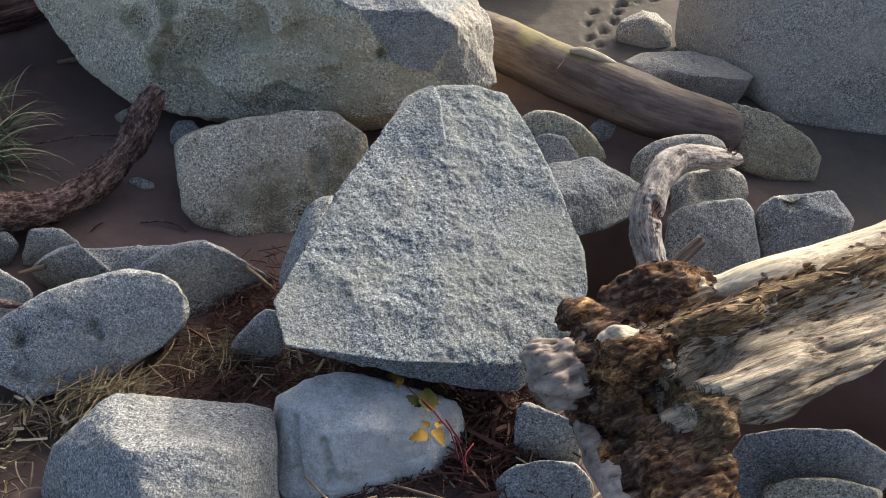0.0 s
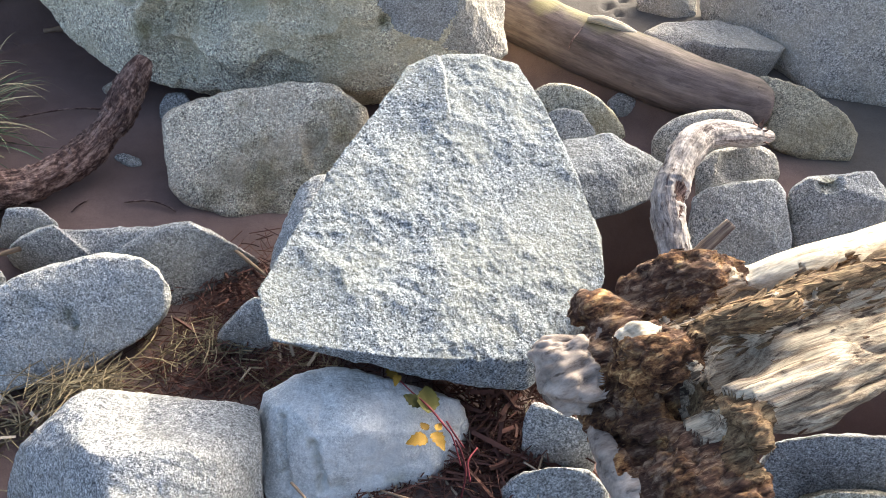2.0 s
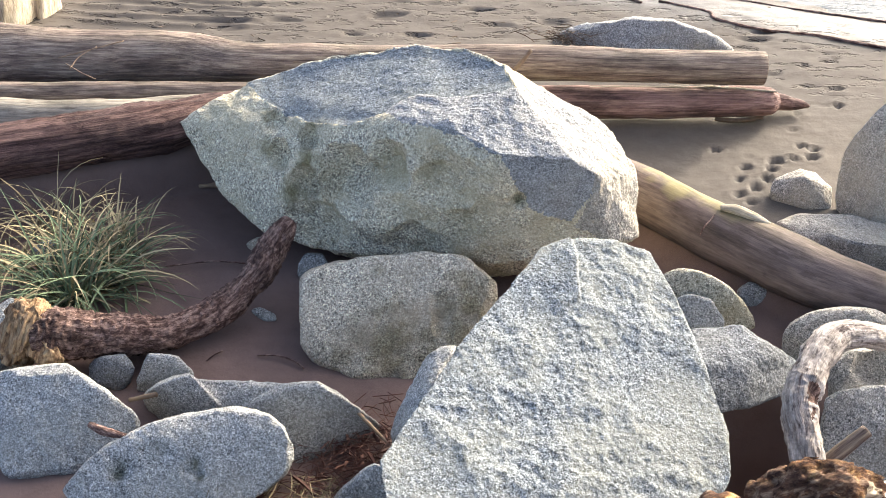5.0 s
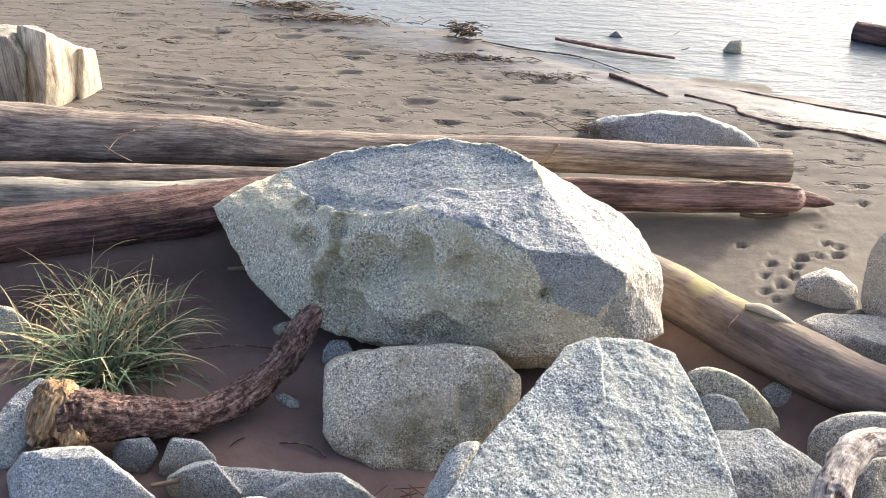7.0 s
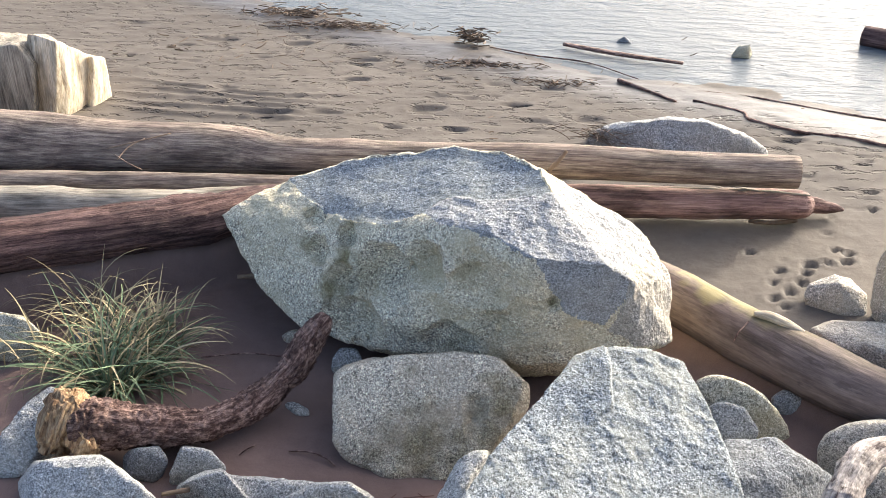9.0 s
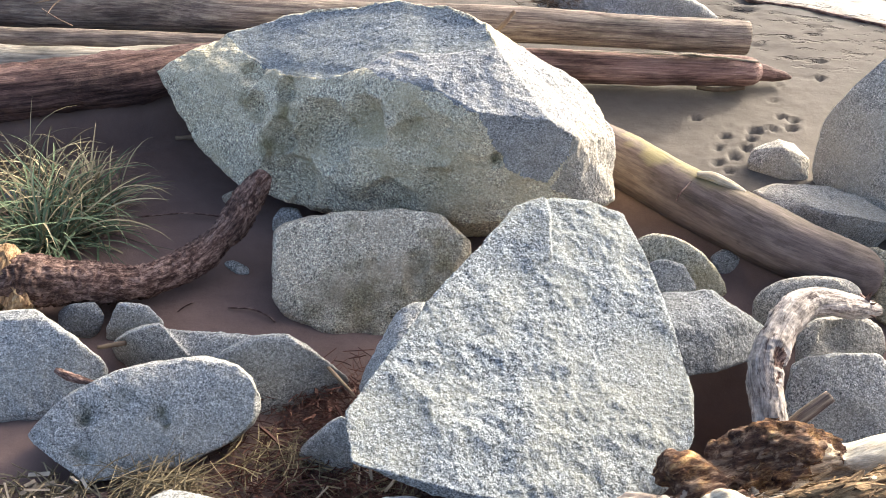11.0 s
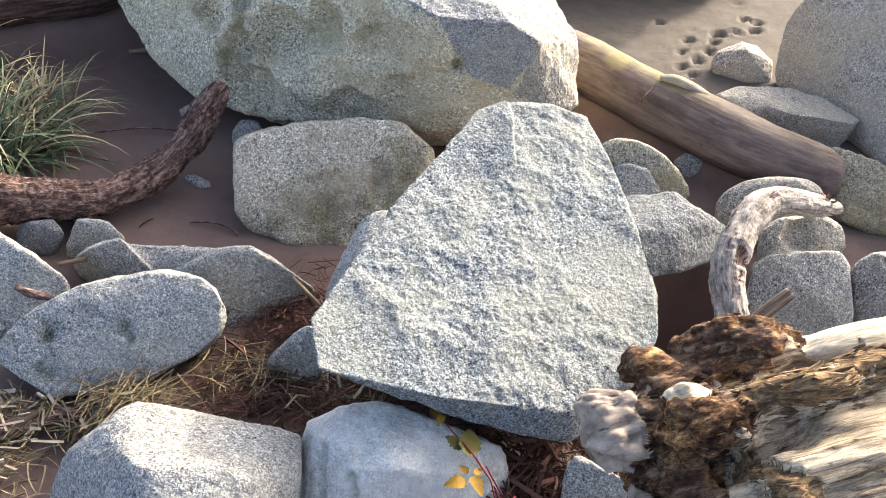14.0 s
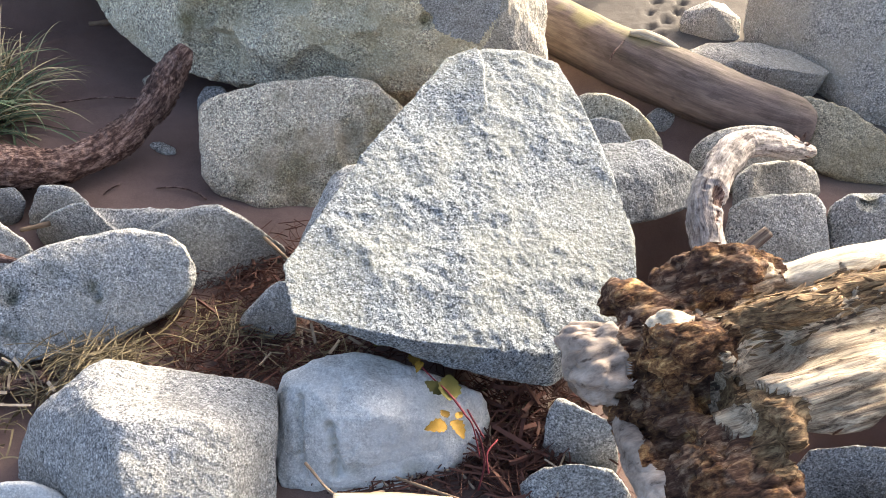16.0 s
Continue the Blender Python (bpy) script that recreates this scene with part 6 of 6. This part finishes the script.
def splinters(name, parent, spots, mat, label, seed):
    """Torn wood: a ragged bunch of pointed slivers. spots: foot, way, length, thickness, count, spread."""
    rnd = random.Random(seed)
    verts, faces, grain = [], [], []
    for foot, way, length, thick, count, spread in spots:
        for _ in range(count):
            w = (Vector(way) + Vector((rnd.gauss(0, 0.22), rnd.gauss(0, 0.22), rnd.gauss(0, 0.22)))).normalized()
            p = Vector(foot) + Vector((rnd.gauss(0, spread), rnd.gauss(0, spread), rnd.gauss(0, spread)))
            le, th = length * rnd.uniform(0.5, 1.3), thick * rnd.uniform(0.5, 1.4)
            s = w.cross(Vector((0.3, 0.2, 1))).normalized()
            u = s.cross(w)
            b = len(verts)
            for t, r in ((0, 1.0), (0.6, 0.8), (1.0, 0.12)):
                for k in range(4):
                    a = math.pi / 2 * k + 0.4
                    verts.append(p + w * le * t + (s * math.cos(a) * 1.5 + u * math.sin(a) * 0.6) * th * r)
                    grain.append((le * t + seed + b, math.cos(a) * th * r, math.sin(a) * th * r))
            for i in range(2):
                for k in range(4):
                    k2 = (k + 1) % 4
                    faces.append((b + i * 4 + k, b + i * 4 + k2, b + i * 4 + 4 + k2, b + i * 4 + 4 + k))
            faces.append((b + 8, b + 9, b + 10, b + 11))
            faces.append((b + 3, b + 2, b + 1, b))
    back = parent.matrix_basis.inverted()
    return part(name, set_grain(mesh_of(name, [back @ v for v in verts], faces, mat, False), grain), parent, label)


def limb_with_parts(name, spec, mat, label, body, **kw):
    """A limb as an empty with its body under it, placed at the limb's foot."""
    base = new(name)
    tagged(base, label, "driftwood")
    base.matrix_basis = Matrix.Translation(spec["path"][0])
    v, f, g = tube_arrays(spec["path"], spec["radii"], **kw)
    part(body, set_grain(mesh_of(body, np.array(v) - np.array(spec["path"][0]), f, mat), g), base)
    return base


root = limb_with_parts("driftwood_root", STICK, STICK_BARK, "bent brown root with flaking bark and broken butt", "root_body", steps=34, ring=64, knots=0.20, fine=0.13, freq=7.0, seed=7, grooves=0.10)
a, b, c = (Vector(p) for p in STICK["path"][:3])
grown("broken_end", root, Matrix.Translation(root.matrix_basis.translation) @ Vector((-0.017, -0.081, -0.110)).to_track_quat("X", "Z").to_matrix().to_4x4(), STICKEND, GOLD_WOOD, "torn golden wood at the broken butt", 0.006, 0.020, 0.006, 13, 14.0, 14, 0.014, 0.25)
branch = limb_with_parts("driftwood_branch", CURL, BONE_WOOD, "curled bleached driftwood branch with dark knots", "branch_body", steps=26, ring=56, knots=0.14, fine=0.05, freq=9.0, flat=0.85, seed=8, grooves=0.12)
p = CURL["path"]
# rotted holes and knots sunk into the branch
body = branch.children[0].data
body.materials.append(STICK_BARK)
foot = np.array(p[0])
spots = np.array([q.co[:] for q in body.vertices]) + foot
axis, _ = smooth_path(p, CURL["radii"], 10)
rotten_at = np.zeros(len(spots))
for hole, (x, y, z, r) in enumerate(CURL_KNOTS):
    d = np.linalg.norm((spots - np.array((x, y, z))) * np.array([1, 1, 0.7]), axis=1) / r * (1 + 0.35 * fractal(spots, 40.0, 3, (r * 90, 1, 2)))
    rotten_at = np.maximum(rotten_at, np.clip(1.35 - d, 0, 1) if hole < 2 else np.clip(1.0 - d, 0, 0.29))
inner = axis[np.argmin(np.linalg.norm(spots[:, None] - axis[None], axis=2), axis=1)]
spots += (inner - spots) * (0.42 * rotten_at)[:, None]
for q, place in zip(body.vertices, spots - foot):
    q.co = place
for face in body.polygons:
    face.material_index = int(np.mean([rotten_at[i] for i in face.vertices]) > 0.3)
splinters("broken_tip", branch, [(Vector(p[9]), Vector(p[10]) - Vector(p[8]), 0.05, 0.006, 16, 0.012)], STICK_BARK, "splintered brown tip", 5)


def upright_stump():
    base = new("tree_stump")
    tagged(base, "sunlit pale upright tree stump beyond the logs", "stump")
    for name, corners, mat, label in (("stump_body", FAR_BODY, LOG_PALE, "grey weathered stump side"), ("split_slab", FAR_FACE, CREAM_WOOD, "bright cream split wood"), ("split_slab", FAR_SLIP, CREAM_WOOD, "bright cream split wood")):
        v, polys = fused(name, [hull_shell(corners)], mat, 0.012)
        v = relaxed(v, polys, 3)
        v = v + any_normals(v, polys) * (0.014 * fractal(v * np.array([1, 1, 0.15]), 9.0, 4, (len(polys) % 7, 2, 3)))[:, None]
        part(name, set_grain(mesh_of(name, v, polys, mat), v[:, [2, 0, 1]]), base, label)
    return base


upright_stump()


# ---- plants and litter ----
def blade_mesh(name, length, width, rise, bend, mat, seed):
    """One narrow grass leaf: a folded strip that leaves the tuft at an angle and arches over."""
    rnd = random.Random(seed)
    n = 10
    verts, faces = [], []
    x = z = 0.0
    sway = rnd.uniform(-0.12, 0.12)
    for i in range(n):
        t = i / (n - 1)
        a = radians(rise - bend * t**1.3)
        w = width * (1 - t**2.0) * 0.5 + 0.0004
        y = sway * length * t * t
        for s, up in ((-1, 0.0), (0, -0.4), (1, 0.0)):
            verts.append((x, y + s * w, max(z, 0.008) + up * w))
        x += math.cos(a) * length / (n - 1)
        z += math.sin(a) * length / (n - 1)
    for i in range(n - 1):
        for k in range(2):
            a = i * 3 + k
            faces.append((a, a + 1, a + 4, a + 3))
    return mesh_of(name, verts, faces, mat)


def grass_tuft(place, count, size, label, seed, spread=0.1, dry=0.3):
    rnd = random.Random(seed)
    base = new("grass_tuft")
    base.location = place
    tagged(base, label, "grass")
    kinds = []
    for k in range(40):
        is_dry = k < 40 * dry
        rise = rnd.uniform(8, 62) if k % 7 else rnd.uniform(55, 84)
        kinds.append(blade_mesh("blade", size * rnd.uniform(0.5, 1.15), rnd.uniform(0.008, 0.016), rise, rnd.uniform(15, 75) + 0.75 * rise, GRASS_DRY if is_dry else GRASS_GREEN, seed * 100 + k))
    for k in range(count):
        cx, cy, wide = ((0.05, 0.0, 1.0), (-0.12, 0.04, 0.8), (0.10, 0.12, 0.8), (-0.03, 0.17, 0.9), (0.0, -0.06, 0.7))[min(4, int(rnd.random() * 6.5))]
        a, r = rnd.uniform(0, 2 * math.pi), wide * spread * rnd.random()
        m = pose(cx + r * math.cos(a), cy + r * math.sin(a), 0.0, rnd.gauss(0, 14), rnd.gauss(0, 14), math.degrees(a) + rnd.gauss(0, 45)) @ Matrix.Diagonal((*[rnd.uniform(0.55, 1.05)] * 3, 1))
        part("blade", rnd.choice(kinds), base, "", m)
    # drooping dead clumps behind the green blades
    straw = [blade_mesh("dead_blade", size * rnd.uniform(0.5, 0.95), rnd.uniform(0.005, 0.010), rnd.uniform(50, 85), rnd.uniform(100, 160), GRASS_DRY, seed * 200 + k) for k in range(12)]
    for cx, cy, many in ((0.11, 0.28, 70), (-0.27, 0.42, 60), (-0.33, 0.09, 40)):
        for k in range(many):
            a = rnd.uniform(0, 2 * math.pi)
            part("dead_blade", rnd.choice(straw), base, "dead straw-coloured blade", pose(cx + rnd.gauss(0, 0.06), cy + rnd.gauss(0, 0.05), 0.0, rnd.gauss(0, 10), rnd.gauss(0, 10), math.degrees(a)))
    # tall dead stalks
    for turn, le in ((100, 0.62), (150, 0.5), (60, 0.45)):
        part("stalk", blade_mesh("stalk", le, 0.006, 84, 22, GRASS_DRY, turn), base, "tall dead stalk", pose(-0.03, -0.02, 0, 0, 0, turn))
    return base


grass_tuft((-1.56, 3.42, 0.0), 500, 0.50, "green tuft of beach grass with dry blades", 11, 0.12, 0.26)


def stalks(name, mat, label, spots, seed, category="litter", curl=0.25):
    """Loose dead stalks: thin bent three-sided stems lying over each other. spots: x, y, z, spread x, spread y, count, length, thickness, heap."""
    rnd = random.Random(seed)
    verts, faces = [], []
    for sx, sy, sz, wx, wy, count, length, thick, heap in spots:
        for _ in range(count):
            x, y = rnd.gauss(sx, wx), rnd.gauss(sy, wy)
            a, le = rnd.uniform(0, 2 * math.pi), length * rnd.uniform(0.35, 1.3)
            z = sz + 0.008 + heap * rnd.random()
            tilt, bend, th = rnd.gauss(0, 0.16), rnd.gauss(0, curl), thick * rnd.uniform(0.5, 1.4)
            base = len(verts)
            for i in range(5):
                t = i / 4 - 0.5
                ang = a + bend * t
                px, py = x + math.cos(ang) * le * t, y + math.sin(ang) * le * t
                pz = max(sz + 0.004, z + tilt * le * t - 0.25 * abs(bend) * le * t * t)
                for k in range(3):
                    b = 2 * math.pi * k / 3
                    verts.append((px - math.sin(ang) * math.cos(b) * th, py + math.cos(ang) * math.cos(b) * th, pz + math.sin(b) * th))
            for i in range(4):
                for k in range(3):
                    k2 = (k + 1) % 3
                    faces.append((base + i * 3 + k, base + i * 3 + k2, base + i * 3 + 3 + k2, base + i * 3 + 3 + k))
    ob = new(name, mesh_of(name, verts, faces, mat, False))
    return tagged(ob, label, category, kind="stuff")


stalks("straw_litter", STRAW, "dry straw and dead grass stalks between the rocks",
       [(-0.30, 2.33, 0, 0.12, 0.06, 170, 0.13, 0.0018, 0.05), (-0.05, 2.24, 0, 0.12, 0.05, 90, 0.12, 0.0018, 0.04), (-0.98, 2.10, 0, 0.16, 0.06, 260, 0.11, 0.0022, 0.06),
        (-0.64, 2.13, 0.08, 0.08, 0.03, 170, 0.18, 0.0016, 0.07), (0.46, 2.0, 0, 0.12, 0.10, 70, 0.12, 0.0018, 0.05), (-1.06, 1.90, 0, 0.12, 0.12, 260, 0.11, 0.0022, 0.05)], 5)
stalks("wood_chips", CHIP_PALE, "pale wood chips and broken sticks on the litter", [(-1.10, 1.92, 0.03, 0.10, 0.12, 45, 0.07, 0.006, 0.05), (-0.92, 2.08, 0.04, 0.14, 0.06, 22, 0.08, 0.005, 0.04), (-0.12, 2.28, 0.02, 0.12, 0.06, 16, 0.07, 0.004, 0.04), (0.58, 1.86, 0.06, 0.08, 0.10, 14, 0.09, 0.005, 0.05), (0.24, 1.82, 0.02, 0.10, 0.03, 14, 0.09, 0.003, 0.04)], 12, curl=0.04)
stalks("needle_litter", NEEDLE, "reddish brown dead needles and twigs on sand",
       [(-0.27, 2.60, 0, 0.10, 0.10, 380, 0.09, 0.0016, 0.05), (0.52, 2.05, 0, 0.15, 0.15, 420, 0.10, 0.0018, 0.05), (0.56, 1.90, 0.02, 0.09, 0.14, 420, 0.13, 0.0024, 0.08), (-0.05, 2.30, 0, 0.2, 0.08, 380, 0.09, 0.0018, 0.05), (-0.22, 2.22, 0, 0.16, 0.06, 320, 0.09, 0.0018, 0.04), (-0.3, 2.4, 0, 0.2, 0.12, 260, 0.09, 0.0014, 0.03), (0.57, 1.88, 0.04, 0.08, 0.14, 70, 0.10, 0.006, 0.07), (-0.25, 2.56, 0.01, 0.09, 0.09, 40, 0.08, 0.005, 0.05), (0.24, 1.82, 0.01, 0.11, 0.04, 160, 0.09, 0.0022, 0.04)], 6)

# ---- small things ----
def leaf_mesh(name, mat, seed):
    """A serrate, slightly folded leaf of unit length along x."""
    rnd = random.Random(seed)
    n, verts, faces = 11, [], []
    for i in range(n):
        t = i / (n - 1)
        w = 0.30 * math.sin(math.pi * t**0.75) ** 0.9 + 0.004
        tooth = 1 + (0.16 if i % 2 else -0.12) + rnd.uniform(-0.06, 0.06)
        lift = 0.10 * math.sin(3 * t + seed) - 0.12 * t * t
        for s in (-1, 0, 1):
            verts.append((t, s * w * tooth, lift + abs(s) * w * 0.35 + rnd.uniform(-0.015, 0.015)))
    for i in range(n - 1):
        for k in range(2):
            a = i * 3 + k
            faces.append((a, a + 1, a + 4, a + 3))
    return mesh_of(name, verts, faces, mat)


def bramble():
    base = new("bramble_runner")
    base.location = STEM["path"][0]
    tagged(base, "bramble runner with yellow and red autumn leaves on boulder", "plant")
    shift = Vector(STEM["path"][0])
    v, f, _ = tube_arrays(STEM["path"], STEM["radii"], steps=8, ring=8, knots=0.1, fine=0.0, seed=3)
    part("stem", mesh_of("stem", np.array(v) - np.array(shift), f, LEAF_RED), base, "thin dark red stem")
    for way in ([(0.417, 1.776, 0.270), (0.433, 1.755, 0.240), (0.441, 1.722, 0.200), (0.427, 1.680, 0.150)],
                [(0.476, 1.800, 0.200), (0.449, 1.757, 0.200), (0.453, 1.717, 0.170)],
                [(0.396, 1.822, 0.290), (0.420, 1.786, 0.270), (0.440, 1.772, 0.240)]):
        v, f, _ = tube_arrays(way, [0.0025] * len(way), steps=6, ring=6, knots=0.1, fine=0.0, seed=5)
        part("shoot", mesh_of("shoot", np.array(v) - np.array(shift), f, LEAF_RED), base, "thin red shoot")
    mats = [LEAF_YELLOW] * 4 + [LEAF_GREEN] * 2 + [LEAF_YELLOW] * 2 + [LEAF_GREEN, LEAF_RED]
    names = ["yellow leaf"] * 4 + ["olive green leaf"] * 2 + ["orange yellow leaf"] * 2 + ["olive green leaf", "red leaf"]
    for k, (x, y, z, size, turn) in enumerate(LEAVES):
        m = Matrix.Translation(Vector((x, y, z + 0.012)) - shift) @ pose(0, 0, 0, (k * 37) % 30 - 15, (k * 53) % 24 - 14, turn) @ Matrix.Diagonal((size, size, size, 1)) @ Matrix.Translation((-0.5, 0, 0))
        ob = part("leaf", leaf_mesh("leaf", mats[k], k), base, names[k])
        ob.matrix_basis = m
    return base


bramble()
for spec, mat, name, label in ((TWIG1, CHIP, "twig", "pale broken twig leaning on needle litter"), (TWIG2, CHIP, "twig", "short pale stick between two rocks"), (TWIG3, CHIP, "twig", "pale splintered stick in the straw"),
                               (TWIG4, CHIP, "twig", "small pale wood chip on shaded sand"), (TWIG5, STICK_BARK, "twig", "thin dark twig lying by the grass"), (TWIG6, CHIP, "twig", "thin dry stalk lying across a rock"),
                               (TWIG7, CHIP, "twig", "thin dry stalk on the litter"), (STICKA, STICK_BARK, "stick", "thin dark stick at the water's edge"), (STICKB, STICK_BARK, "stick", "long thin curved stick along the wet sand"),
                               (SPLINT, CHIP, "twig", "pale splinter below the reddish log"), (TWIG8, CHIP, "twig", "pale broken stub standing against the log"), (FORK1, CHIP, "twig", "thin dry twig caught on the long log"), (FORK2, CHIP, "twig", "thin dry twig caught on the long log"), (FORK3, CHIP, "twig", "thin dry twig hanging over the long log"), (BARKL, STICK_BARK, "bark_strip", "curled strip of bark on a grey rock")):
    limb(name, spec, mat, label, "stick", "loose sticks", steps=8, ring=10, knots=0.25, fine=0.1, freq=14.0, seed=len(label))
# two added dark strips draw the shadow line where water meets sand
limb("stick", dict(path=[(1.234, 7.269, 0.000), (1.561, 7.187, 0.000), (1.921, 7.023, 0.000), (2.393, 6.831, 0.000), (2.826, 6.687, 0.000)], radii=[0.006, 0.009, 0.009, 0.009, 0.008]), STICK_BARK, "long thin dark strip standing in for the waterline's shadow", "stick", "loose sticks", steps=8, ring=8, knots=0.4, freq=4.0, seed=51)
limb("stick", dict(path=[(-0.391, 8.142, 0.000), (-0.003, 7.961, 0.000), (0.400, 7.833, 0.000), (0.779, 7.490, 0.000)], radii=[0.004, 0.007, 0.006, 0.004]), STICK_BARK, "thin dark strip drawing the dark line of the water's edge", "stick", "loose sticks", steps=8, ring=8, knots=0.4, freq=4.0, seed=52)
for way, tag in (([(-0.719, 3.076, 0.012), (-0.635, 3.073, 0.020), (-0.563, 3.047, 0.015), (-0.527, 3.020, 0.010)], "thin dark twig on the damp sand"), ([(-0.902, 3.035, 0.010), (-0.880, 3.066, 0.015), (-0.858, 3.094, 0.012)], "short dark twig on the damp sand")):
    limb("twig", dict(path=way, radii=[0.003] * len(way)), STICK_BARK, tag, "stick", "loose sticks", steps=8, ring=8, knots=0.4, fine=0.1, freq=14.0, seed=len(way))
limb("drift_board", BOARD, STICK_BARK, "dark narrow board afloat in the shallows", "board", steps=8, ring=8, knots=0.05, fine=0.02, flat=0.5, seed=31)
limb("drift_post", POST, LOG_RED, "brown square-ended post afloat in the shallows", "post", steps=6, ring=12, knots=0.04, fine=0.02, seed=32)
limb("drift_plank", PLANKL, STICK_BARK, "flat brown piece of wood under the straw", "plank", steps=8, ring=12, knots=0.1, fine=0.04, flat=0.4, seed=33)
limb("drift_board", BRD2, CREAM_WOOD, "sunlit pale board end", "board", steps=8, ring=12, knots=0.08, fine=0.03, flat=0.4, seed=34)
stalks("drift_litter", DARK_WEED, "dark line of weed and twigs washed up on the beach",
       [(-1.75, 8.55, 0, 0.30, 0.06, 300, 0.10, 0.003, 0.04), (-0.55, 8.25, 0, 0.07, 0.05, 150, 0.08, 0.005, 0.10), (-0.45, 7.65, 0, 0.22, 0.04, 190, 0.09, 0.003, 0.02), (0.15, 7.3, 0, 0.15, 0.04, 120, 0.08, 0.003, 0.02), (-2.2, 8.9, 0, 0.25, 0.08, 200, 0.11, 0.004, 0.04), (-0.8, 7.2, 0, 1.3, 0.7, 90, 0.06, 0.003, 0.0), (-2.2, 8.0, 0, 0.6, 0.5, 70, 0.09, 0.0035, 0.0), (0.50, 6.12, 0.06, 0.10, 0.05, 170, 0.12, 0.002, 0.08)], 8)
boulder("rock", dict(corners=[(1.52, 8.1, -0.02), (1.68, 8.08, -0.02), (1.72, 8.2, -0.02), (1.55, 8.25, -0.02), (1.58, 8.12, 0.09), (1.68, 8.15, 0.10)]), GRANITE_YELLOW, "pale yellowish rock standing in the shallows", 0.012, 16, 0.02, 0.006, 0.002, 41)
boulder("rock", dict(corners=[(0.62, 8.4, -0.02), (0.78, 8.38, -0.02), (0.76, 8.5, -0.02), (0.64, 8.5, -0.02), (0.7, 8.44, 0.045)]), GRANITE_DARK, "small dark rock in the shallows", 0.012, 14, 0.02, 0.006, 0.002, 42)
